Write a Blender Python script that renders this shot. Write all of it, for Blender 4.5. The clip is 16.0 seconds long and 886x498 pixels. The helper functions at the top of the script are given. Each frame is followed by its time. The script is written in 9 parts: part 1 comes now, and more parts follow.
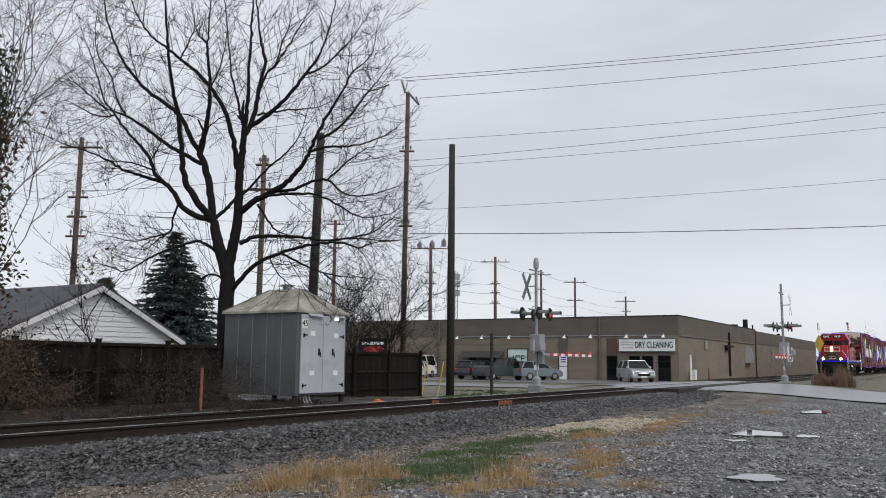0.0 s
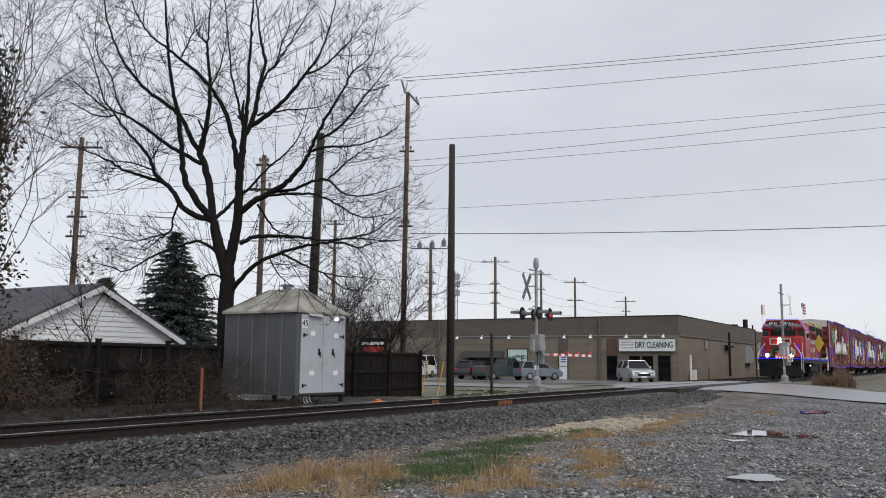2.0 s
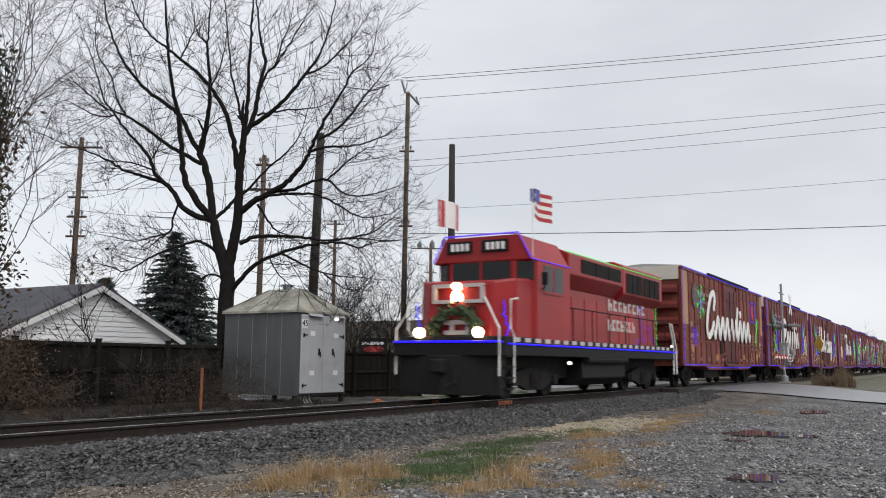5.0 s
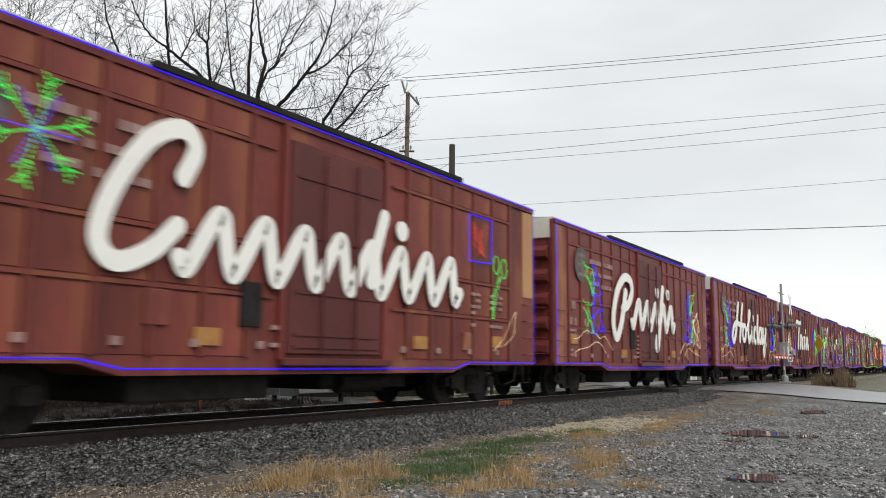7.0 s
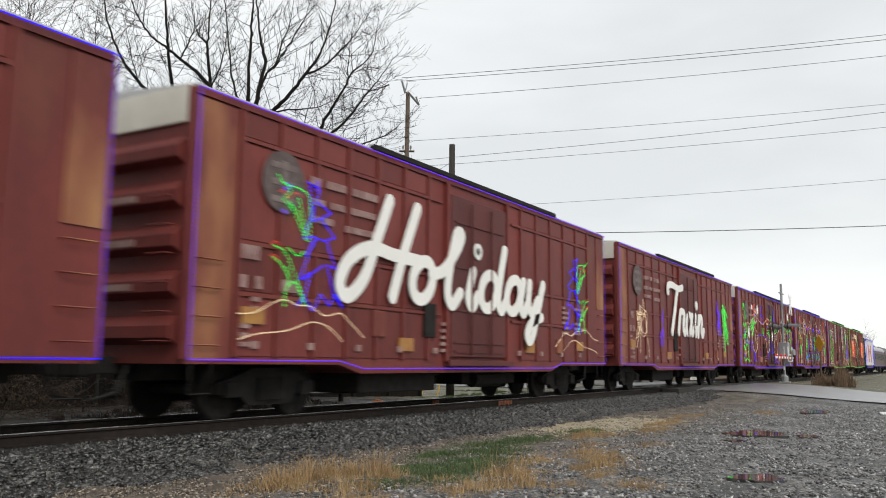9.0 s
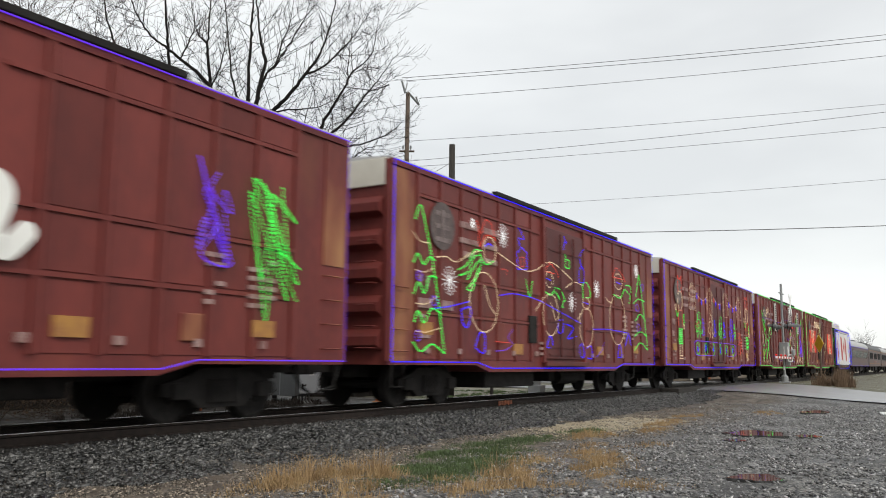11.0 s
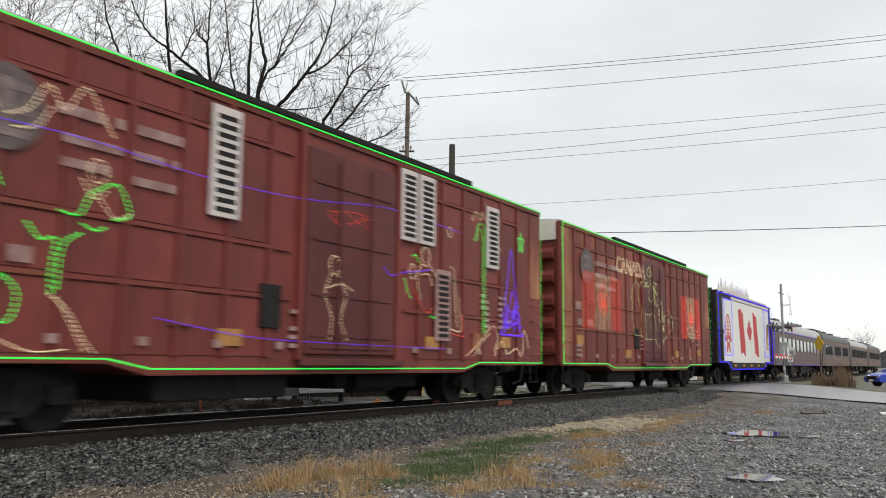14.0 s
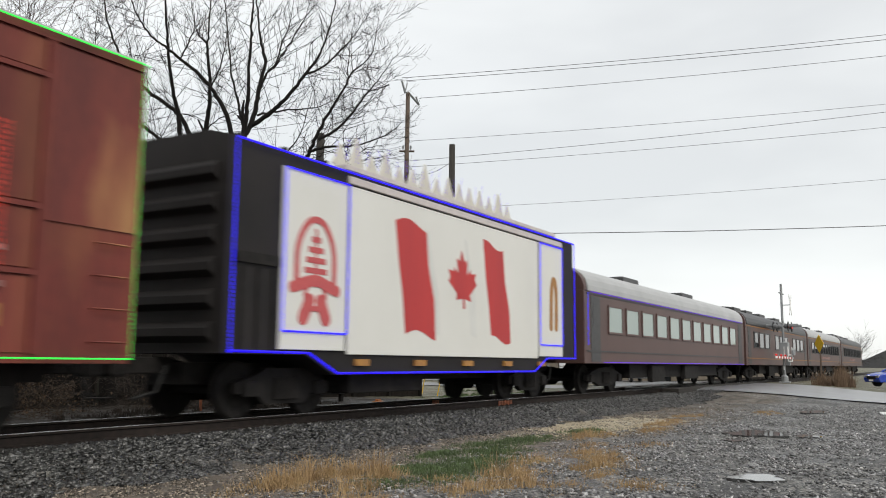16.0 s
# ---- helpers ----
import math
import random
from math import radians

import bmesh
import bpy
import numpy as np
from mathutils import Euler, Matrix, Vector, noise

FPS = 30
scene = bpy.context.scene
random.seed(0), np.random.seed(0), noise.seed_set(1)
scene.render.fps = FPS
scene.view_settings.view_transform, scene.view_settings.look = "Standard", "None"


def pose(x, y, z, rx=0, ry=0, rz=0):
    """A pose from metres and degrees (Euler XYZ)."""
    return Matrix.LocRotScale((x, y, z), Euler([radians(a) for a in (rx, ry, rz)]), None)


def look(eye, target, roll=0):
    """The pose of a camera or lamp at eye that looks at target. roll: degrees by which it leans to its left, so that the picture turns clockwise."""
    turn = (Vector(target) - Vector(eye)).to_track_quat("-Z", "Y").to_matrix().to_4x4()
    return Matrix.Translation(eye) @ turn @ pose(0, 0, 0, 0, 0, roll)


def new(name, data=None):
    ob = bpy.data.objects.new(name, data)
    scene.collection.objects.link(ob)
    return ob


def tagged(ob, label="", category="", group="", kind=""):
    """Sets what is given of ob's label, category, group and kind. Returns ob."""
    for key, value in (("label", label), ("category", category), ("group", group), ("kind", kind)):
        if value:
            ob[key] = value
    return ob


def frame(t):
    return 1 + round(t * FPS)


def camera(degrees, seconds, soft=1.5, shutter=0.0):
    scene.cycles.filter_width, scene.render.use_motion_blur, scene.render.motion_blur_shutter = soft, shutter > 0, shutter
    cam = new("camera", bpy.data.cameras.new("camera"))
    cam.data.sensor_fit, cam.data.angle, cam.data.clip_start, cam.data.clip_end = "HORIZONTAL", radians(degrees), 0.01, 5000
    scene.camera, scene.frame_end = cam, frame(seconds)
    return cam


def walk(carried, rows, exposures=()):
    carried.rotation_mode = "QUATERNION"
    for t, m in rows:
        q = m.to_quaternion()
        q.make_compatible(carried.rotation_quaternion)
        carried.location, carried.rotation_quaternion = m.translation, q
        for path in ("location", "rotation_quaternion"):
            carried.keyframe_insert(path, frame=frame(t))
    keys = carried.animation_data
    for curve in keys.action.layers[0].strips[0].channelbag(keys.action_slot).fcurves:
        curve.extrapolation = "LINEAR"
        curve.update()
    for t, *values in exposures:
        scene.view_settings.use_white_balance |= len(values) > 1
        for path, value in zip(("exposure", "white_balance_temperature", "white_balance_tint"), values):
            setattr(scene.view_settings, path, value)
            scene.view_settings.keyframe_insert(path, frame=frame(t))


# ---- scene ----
# The track runs along +x (away from the camera), the near side is -y. Rail top at z = 0.5.
RAIL, TRACK_Y = 0.5, 10.9
EYE = Vector((0.0, 0.0, 1.43))
AIM = Vector((0.85107, 0.50796, 0.13290))

cam = camera(55.19, 16.0, soft=1.0, shutter=0.3)
walk(cam, [(0.0, look(EYE, EYE + AIM * 10, 0.5)), (16.0, look(EYE, EYE + AIM * 10, 0.5))],
     exposures=((0.0, 0.46, 6500, 10), (4.2, 0.46, 6500, 10), (6.3, 0.78, 6900, 6), (16.0, 0.78, 6900, 6)))

# ---- world and light: an overcast winter sky ----
world = bpy.data.worlds.new("overcast_sky")
scene.world = world
world.use_nodes = True
wn, wl = world.node_tree.nodes, world.node_tree.links
wn.clear()
w_out, w_bg = wn.new("ShaderNodeOutputWorld"), wn.new("ShaderNodeBackground")
w_sky = wn.new("ShaderNodeTexSky")
w_sky.sky_type, w_sky.sun_disc = "NISHITA", False
w_sky.sun_elevation, w_sky.sun_rotation = radians(28), radians(200)
w_dim = wn.new("ShaderNodeVectorMath")
w_dim.operation = "SCALE"
w_dim.inputs["Scale"].default_value = 0.10
w_co, w_map = wn.new("ShaderNodeTexCoord"), wn.new("ShaderNodeMapping")
w_map.inputs["Scale"].default_value = (1.0, 1.0, 3.2)
w_noise = wn.new("ShaderNodeTexNoise")
w_noise.inputs["Scale"].default_value, w_noise.inputs["Detail"].default_value = 1.3, 5.0
w_noise.inputs["Roughness"].default_value = 0.5
w_ramp = wn.new("ShaderNodeValToRGB")
w_ramp.color_ramp.elements[0].position, w_ramp.color_ramp.elements[0].color = 0.34, (0.47, 0.484, 0.525, 1)
w_ramp.color_ramp.elements[1].position, w_ramp.color_ramp.elements[1].color = 0.64, (0.615, 0.632, 0.675, 1)
w_mix = wn.new("ShaderNodeMix")
w_mix.data_type = "RGBA"
w_mix.inputs[0].default_value = 0.9
wl.new(w_sky.outputs[0], w_dim.inputs[0])
wl.new(w_co.outputs["Generated"], w_map.inputs[0])
wl.new(w_map.outputs[0], w_noise.inputs["Vector"])
wl.new(w_noise.outputs[0], w_ramp.inputs[0])
wl.new(w_dim.outputs[0], w_mix.inputs[6])
wl.new(w_ramp.outputs[0], w_mix.inputs[7])
wl.new(w_mix.outputs[2], w_bg.inputs[0])
w_bg.inputs[1].default_value = 1.0
wl.new(w_bg.outputs[0], w_out.inputs[0])

sun_data = bpy.data.lights.new("sun", "SUN")
sun_data.energy, sun_data.angle, sun_data.color = 1.2, radians(25), (1.0, 0.97, 0.93)
sun = new("sun", sun_data)
sun.matrix_world = look((0, 0, 50), (0.35, 0.62, 49.25))


# ---- materials ----
def rgba(c):
    return (c[0], c[1], c[2], 1.0)


def mat(name, a, b=None, rough=0.6, metal=0.0, scale=6.0, fine=60.0, bump=0.2, dist=0.01, stretch=(1, 1, 1), glow=0.0,
        spec=0.5, lo=0.35, hi=0.65, dirt=None, dirt_scale=1.2, dirt_lo=0.5, dirt_hi=0.75, random_tone=0.0):
    """A procedural surface: two tones mixed by coarse and fine noise, dirt in patches, fine relief."""
    m = bpy.data.materials.new(name)
    m.use_nodes = True
    n, l = m.node_tree.nodes, m.node_tree.links
    bsdf = n["Principled BSDF"]
    bsdf.inputs["Roughness"].default_value, bsdf.inputs["Metallic"].default_value = rough, metal
    bsdf.inputs["Specular IOR Level"].default_value = spec
    b = b or tuple(min(1.0, v * 0.72) for v in a)
    co, mp = n.new("ShaderNodeTexCoord"), n.new("ShaderNodeMapping")
    mp.inputs["Scale"].default_value = stretch
    l.new(co.outputs["Object"], mp.inputs[0])
    big, small = n.new("ShaderNodeTexNoise"), n.new("ShaderNodeTexNoise")
    big.inputs["Scale"].default_value, big.inputs["Detail"].default_value = scale, 6
    small.inputs["Scale"].default_value, small.inputs["Detail"].default_value = fine, 4
    l.new(mp.outputs[0], big.inputs["Vector"])
    l.new(mp.outputs[0], small.inputs["Vector"])
    add = n.new("ShaderNodeMath")
    add.operation = "MULTIPLY_ADD"
    add.inputs[1].default_value = 0.35
    l.new(small.outputs[0], add.inputs[0])
    half = n.new("ShaderNodeMath")
    half.operation = "MULTIPLY"
    half.inputs[1].default_value = 0.65
    l.new(big.outputs[0], half.inputs[0])
    l.new(half.outputs[0], add.inputs[2])
    ramp = n.new("ShaderNodeValToRGB")
    ramp.color_ramp.elements[0].position, ramp.color_ramp.elements[0].color = lo, rgba(b)
    ramp.color_ramp.elements[1].position, ramp.color_ramp.elements[1].color = hi, rgba(a)
    l.new(add.outputs[0], ramp.inputs[0])
    colour = ramp.outputs[0]
    if dirt:
        spots = n.new("ShaderNodeTexNoise")
        spots.inputs["Scale"].default_value, spots.inputs["Detail"].default_value = dirt_scale, 8
        l.new(mp.outputs[0], spots.inputs["Vector"])
        fac = n.new("ShaderNodeMapRange")
        fac.inputs["From Min"].default_value, fac.inputs["From Max"].default_value = dirt_lo, dirt_hi
        l.new(spots.outputs[0], fac.inputs[0])
        mix = n.new("ShaderNodeMix")
        mix.data_type = "RGBA"
        l.new(fac.outputs[0], mix.inputs[0])
        l.new(colour, mix.inputs[6])
        mix.inputs[7].default_value = rgba(dirt)
        colour = mix.outputs[2]
    if random_tone:
        info, hsv, rng = n.new("ShaderNodeObjectInfo"), n.new("ShaderNodeHueSaturation"), n.new("ShaderNodeMapRange")
        rng.inputs["To Min"].default_value, rng.inputs["To Max"].default_value = 1 - random_tone, 1 + random_tone
        l.new(info.outputs["Random"], rng.inputs[0])
        l.new(rng.outputs[0], hsv.inputs["Value"])
        l.new(colour, hsv.inputs["Color"])
        colour = hsv.outputs[0]
    l.new(colour, bsdf.inputs["Base Color"])
    if bump:
        bp = n.new("ShaderNodeBump")
        bp.inputs["Strength"].default_value, bp.inputs["Distance"].default_value = bump, dist
        l.new(add.outputs[0], bp.inputs["Height"])
        l.new(bp.outputs[0], bsdf.inputs["Normal"])
    if glow:
        bsdf.inputs["Emission Color"].default_value = rgba(a)
        bsdf.inputs["Emission Strength"].default_value = glow
    return m


def lamp_mat(name, c, strength):
    m = bpy.data.materials.new(name)
    m.use_nodes = True
    bsdf = m.node_tree.nodes["Principled BSDF"]
    bsdf.inputs["Base Color"].default_value = rgba(tuple(0.3 * v for v in c))
    bsdf.inputs["Emission Color"].default_value = rgba(c)
    bsdf.inputs["Emission Strength"].default_value = strength
    return m


def glass_mat(name, c, rough=0.04):
    m = bpy.data.materials.new(name)
    m.use_nodes = True
    bsdf = m.node_tree.nodes["Principled BSDF"]
    bsdf.inputs["Base Color"].default_value = rgba(c)
    bsdf.inputs["Roughness"].default_value = rough
    bsdf.inputs["Specular IOR Level"].default_value = 0.3
    return m


M_RAIL_TOP = mat("worn_rail_head", (0.72, 0.72, 0.73), rough=0.25, metal=1.0, bump=0.05)
M_RAIL = mat("rusty_rail", (0.028, 0.020, 0.017), (0.012, 0.009, 0.008), rough=0.8, scale=9, spec=0.25)
M_TIE = mat("creosoted_tie", (0.035, 0.029, 0.025), (0.014, 0.012, 0.011), rough=0.9, scale=4, stretch=(6, 1, 6), random_tone=0.3)
M_ORANGE = mat("orange_marking_paint", (0.33, 0.10, 0.045), (0.12, 0.045, 0.025), rough=0.7, scale=12)
M_ORANGE_BRIGHT = mat("orange_plastic", (0.62, 0.19, 0.03), (0.50, 0.14, 0.025), rough=0.5, bump=0.05)
M_ASPHALT = mat("wet_asphalt", (0.19, 0.19, 0.20), (0.13, 0.13, 0.14), rough=0.32, scale=0.6, fine=40, bump=0.3)
M_FENCE = mat("weathered_dark_fence_board", (0.017, 0.014, 0.012), (0.006, 0.005, 0.005), rough=0.9, scale=3,
              stretch=(5, 5, 0.6), bump=0.5, dirt=(0.02, 0.021, 0.017), dirt_scale=0.8, random_tone=0.35, spec=0.12)
M_GALV = mat("galvanised_steel", (0.36, 0.37, 0.38), (0.26, 0.27, 0.28), rough=0.5, metal=0.45, scale=2.5, stretch=(1, 1, 0.4),
             dirt=(0.2, 0.19, 0.18), dirt_scale=1.6, dirt_lo=0.55, dirt_hi=0.85)
M_CABIN_DOOR = mat("grey_painted_door", (0.42, 0.44, 0.47), (0.36, 0.38, 0.41), rough=0.5, scale=1.5, dirt=(0.3, 0.29, 0.28),
                   dirt_scale=2.0, dirt_lo=0.56, dirt_hi=0.85)
# cabin walls: a much darker grey than the doors, with upright streaks
M_CABIN_SIDE = mat("streaked_dark_grey_steel", (0.115, 0.12, 0.126), (0.07, 0.073, 0.077), rough=0.55, metal=0.2, scale=1.2, stretch=(1, 1, 0.3),
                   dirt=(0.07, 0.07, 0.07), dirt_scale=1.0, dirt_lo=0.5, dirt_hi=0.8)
M_ROOF_STAIN = mat("stained_white_roof_sheet", (0.46, 0.45, 0.40), (0.26, 0.245, 0.20), rough=0.6, scale=2.2,
                   dirt=(0.13, 0.12, 0.10), dirt_scale=1.4, dirt_lo=0.42, dirt_hi=0.66)
M_WHITE = mat("white_paint", (0.78, 0.78, 0.78), (0.70, 0.70, 0.70), rough=0.5, scale=3, bump=0.05)
M_BLACK = mat("black_paint", (0.012, 0.012, 0.012), (0.007, 0.007, 0.007), rough=0.6, bump=0.1, spec=0.2)
M_DARK = mat("grimy_black_steel", (0.022, 0.020, 0.019), (0.009, 0.008, 0.008), rough=0.8, scale=5, bump=0.3, spec=0.2)
M_POLE = mat("weathered_pole_wood", (0.12, 0.085, 0.062), (0.05, 0.037, 0.03), rough=0.9, scale=4, stretch=(8, 8, 0.5), bump=0.5)
M_POLE_DARK = mat("tarred_pole_wood", (0.035, 0.03, 0.025), (0.015, 0.013, 0.012), rough=0.9, scale=4, stretch=(8, 8, 0.5), bump=0.5)
M_WIRE = mat("dark_cable", (0.085, 0.085, 0.09), rough=0.6, bump=0)
M_INSUL = mat("grey_insulator", (0.18, 0.19, 0.2), rough=0.4)
M_BARK = mat("wet_dark_bark", (0.016, 0.014, 0.013), (0.006, 0.0055, 0.005), rough=0.9, spec=0.2, scale=6, stretch=(4, 4, 1), bump=0.5)
M_TWIG = mat("grey_twig_bark", (0.018, 0.015, 0.015), (0.009, 0.0075, 0.0075), rough=0.9, spec=0.15, bump=0)
M_NEEDLE = mat("blue_green_spruce_needles", (0.068, 0.088, 0.088), (0.03, 0.042, 0.042), rough=0.8, scale=3, bump=0)
M_LEAF_DEAD = mat("dry_brown_leaf", (0.095, 0.055, 0.028), (0.045, 0.027, 0.015), rough=0.8, scale=2, bump=0)
M_LEAF_IVY = mat("dark_evergreen_leaf", (0.04, 0.05, 0.022), (0.02, 0.024, 0.012), rough=0.6, scale=2, bump=0)
M_SIDING = mat("white_vinyl_siding", (0.85, 0.86, 0.87), (0.78, 0.79, 0.80), rough=0.5, scale=0.8, bump=0.05)
M_SHINGLE = mat("grey_asphalt_shingle", (0.10, 0.10, 0.115), (0.055, 0.055, 0.065), rough=0.9, scale=1.5, fine=25, bump=0.5)
M_STUCCO = mat("brown_painted_block", (0.20, 0.168, 0.130), (0.155, 0.130, 0.102), rough=0.85, scale=0.35, fine=6, stretch=(1, 1, 3),
               dirt=(0.11, 0.095, 0.08), dirt_scale=0.25, dirt_lo=0.52, dirt_hi=0.8)
M_STUCCO_TOP = mat("dark_brown_painted_block", (0.118, 0.100, 0.083), (0.085, 0.072, 0.062), rough=0.85, scale=0.4, fine=6, stretch=(1, 1, 3))
M_GLASS_DARK = glass_mat("dark_window_glass", (0.006, 0.007, 0.008))
M_GLASS_PALE = glass_mat("pale_coach_glass", (0.27, 0.33, 0.315), 0.12)
M_POSTER = mat("pale_printed_poster", (0.58, 0.70, 0.66), (0.46, 0.60, 0.57), rough=0.5, scale=1.2, bump=0)
M_TEAL = mat("teal_letter_paint", (0.02, 0.09, 0.085), rough=0.5, bump=0)
M_RED = mat("red_sign_paint", (0.45, 0.03, 0.03), (0.36, 0.025, 0.025), rough=0.5, bump=0.05)
M_RUST_DOOR = mat("reddish_brown_door", (0.10, 0.055, 0.043), rough=0.7)
M_YELLOW = mat("yellow_sign_paint", (0.75, 0.48, 0.03), (0.65, 0.4, 0.03), rough=0.45, bump=0.05)
M_LENS_RED = lamp_mat("red_signal_lens", (0.8, 0.02, 0.02), 0.55)
M_LENS_DULL = lamp_mat("dull_red_lens", (0.25, 0.02, 0.03), 0.05)
M_LAMP = lamp_mat("warm_headlight", (1.0, 0.72, 0.38), 7.0)
M_LAMP_WHITE = lamp_mat("white_marker_light", (1.0, 0.95, 0.85), 1.8)
M_LED_BLUE = lamp_mat("blue_light_string", (0.012, 0.003, 1.0), 0.85)
M_LED_VIOLET = lamp_mat("violet_light_string", (0.13, 0.03, 0.85), 0.6)
M_LED_GREEN = lamp_mat("green_light_string", (0.03, 0.95, 0.10), 0.65)
M_LED_RED = lamp_mat("red_light_string", (0.95, 0.07, 0.04), 0.5)
M_LED_WARM = lamp_mat("warm_light_string", (1.0, 0.78, 0.52), 0.5)
M_LED_LIME = lamp_mat("pale_lime_light_string", (0.72, 0.95, 0.42), 0.5)
M_LED_WHITE = lamp_mat("white_light_string", (0.95, 0.95, 1.0), 0.55)
M_BOXCAR = mat("brown_red_boxcar_paint", (0.185, 0.037, 0.031), (0.10, 0.022, 0.021), rough=0.55, scale=0.9, fine=16, bump=0.14, spec=0.28,
               stretch=(1, 1, 0.3), dirt=(0.19, 0.062, 0.035), dirt_scale=0.6, dirt_lo=0.56, dirt_hi=0.82)
M_BOXCAR_FADED = mat("rust_faded_boxcar_paint", (0.185, 0.040, 0.031), (0.095, 0.023, 0.02), rough=0.58, scale=0.9, fine=16, bump=0.14, spec=0.28,
                     stretch=(1, 1, 0.3), dirt=(0.27, 0.11, 0.05), dirt_scale=0.8, dirt_lo=0.52, dirt_hi=0.78)
M_PANEL = mat("boxcar_panel_paint", (0.185, 0.037, 0.031), (0.10, 0.022, 0.02), rough=0.52, scale=1.1, fine=16, bump=0.16, spec=0.28,
              stretch=(1, 1, 0.25), dirt=(0.06, 0.017, 0.016), dirt_scale=1.1, dirt_lo=0.54, dirt_hi=0.78, random_tone=0.2)
M_PANEL_FADED = mat("faded_boxcar_panel_paint", (0.185, 0.042, 0.032), (0.10, 0.024, 0.021), rough=0.58, scale=1.1, fine=16, bump=0.16, spec=0.28,
                    stretch=(1, 1, 0.25), dirt=(0.26, 0.105, 0.05), dirt_scale=0.8, dirt_lo=0.53, dirt_hi=0.80, random_tone=0.28)
M_BOXCAR_RUST = mat("faded_orange_boxcar_paint", (0.195, 0.046, 0.034), (0.105, 0.026, 0.023), rough=0.6, spec=0.3, scale=0.9, fine=14, bump=0.12,
                    stretch=(1, 1, 0.3), dirt=(0.34, 0.165, 0.075), dirt_scale=0.9, dirt_lo=0.5, dirt_hi=0.72)
M_CORNER = mat("faded_tan_panel", (0.43, 0.25, 0.11), (0.27, 0.11, 0.06), rough=0.6, scale=0.8, stretch=(1, 1, 0.4))
M_BOXCAR_DOOR = mat("dark_red_door_paint", (0.115, 0.026, 0.024), (0.068, 0.017, 0.017), rough=0.55, spec=0.28, scale=0.7, fine=14, bump=0.12, stretch=(1, 1, 0.35))
M_END_WHITE = mat("grimy_white_end_panel", (0.62, 0.60, 0.54), (0.46, 0.43, 0.37), rough=0.6, scale=1.2)
M_STENCIL = mat("faded_white_stencil", (0.36, 0.25, 0.235), (0.20, 0.095, 0.088), rough=0.6, scale=4)
M_EMBLEM = mat("faded_grey_emblem", (0.12, 0.085, 0.08), (0.05, 0.036, 0.036), rough=0.6, scale=6)
M_EMBLEM_BAR = mat("faded_emblem_print", (0.22, 0.17, 0.165), (0.08, 0.055, 0.055), rough=0.6, scale=7)
M_SCRIPT = mat("white_script_lettering", (0.80, 0.80, 0.78), (0.74, 0.74, 0.72), rough=0.5, scale=2, bump=0.03)
M_LABEL_YELLOW = mat("faded_yellow_label", (0.40, 0.20, 0.045), (0.26, 0.11, 0.04), rough=0.6)
M_LOCO = mat("glossy_red_loco_paint", (0.33, 0.016, 0.018), (0.24, 0.013, 0.015), rough=0.38, spec=0.28, scale=0.8, bump=0.06,
             dirt=(0.22, 0.03, 0.028), dirt_scale=0.7)
M_GREY_BAR = mat("pale_grey_lettering", (0.55, 0.50, 0.48), (0.45, 0.40, 0.39), rough=0.5, bump=0)
M_HANDRAIL = mat("white_handrail_paint", (0.75, 0.74, 0.72), rough=0.5, bump=0)
M_STAGE_BLACK = mat("dark_brown_black_car_paint", (0.022, 0.019, 0.019), (0.012, 0.011, 0.011), rough=0.6, spec=0.2, scale=0.8, bump=0.1)
M_STAGE_WHITE = mat("white_stage_panel", (0.66, 0.655, 0.63), (0.60, 0.595, 0.57), rough=0.5, scale=0.5, bump=0.03)
M_FLAG_RED = mat("flag_red", (0.48, 0.035, 0.035), (0.36, 0.025, 0.03), rough=0.6, scale=0.9, stretch=(2.5, 1, 0.3), bump=0)
M_FOLD = mat("pale_grey_flag_fold", (0.60, 0.60, 0.585), (0.52, 0.52, 0.51), rough=0.5, scale=1.5, bump=0)
M_PINK = mat("pale_red_emblem_print", (0.5, 0.09, 0.09), (0.42, 0.07, 0.08), rough=0.6, bump=0)
M_COACH = mat("maroon_coach_paint", (0.10, 0.057, 0.051), (0.08, 0.045, 0.041), rough=0.45, spec=0.3, scale=0.6, bump=0.03)
M_COACH_ROOF = mat("silver_coach_roof", (0.42, 0.42, 0.42), (0.33, 0.33, 0.33), rough=0.4, metal=0.3, scale=0.8)
M_COACH_DARK = mat("dark_coach_roof", (0.05, 0.05, 0.052), (0.03, 0.03, 0.032), rough=0.5)
M_GREENERY = mat("garland_green", (0.05, 0.08, 0.03), (0.025, 0.045, 0.018), rough=0.7, bump=0)
M_TYRE = mat("tyre_rubber", (0.02, 0.02, 0.02), rough=0.85)
M_RIM = mat("alloy_rim", (0.45, 0.45, 0.46), rough=0.35, metal=0.8, bump=0)
M_CAR_SILVER = mat("silver_car_paint", (0.52, 0.55, 0.58), rough=0.25, metal=0.5, scale=1, bump=0)
M_CAR_WHITE = mat("white_car_paint", (0.75, 0.75, 0.75), rough=0.25, scale=1, bump=0)
M_CAR_BLACK = mat("black_car_paint", (0.03, 0.033, 0.04), rough=0.2, scale=1, bump=0)
M_CAR_SLATE = mat("slate_blue_car_paint", (0.22, 0.26, 0.30), rough=0.25, metal=0.3, scale=1, bump=0)
M_CAR_GREEN = mat("dark_green_pickup_paint", (0.035, 0.05, 0.05), rough=0.3, scale=1, bump=0)
M_CAR_BLUE = mat("bright_blue_car_paint", (0.02, 0.06, 0.42), rough=0.25, scale=1, bump=0)
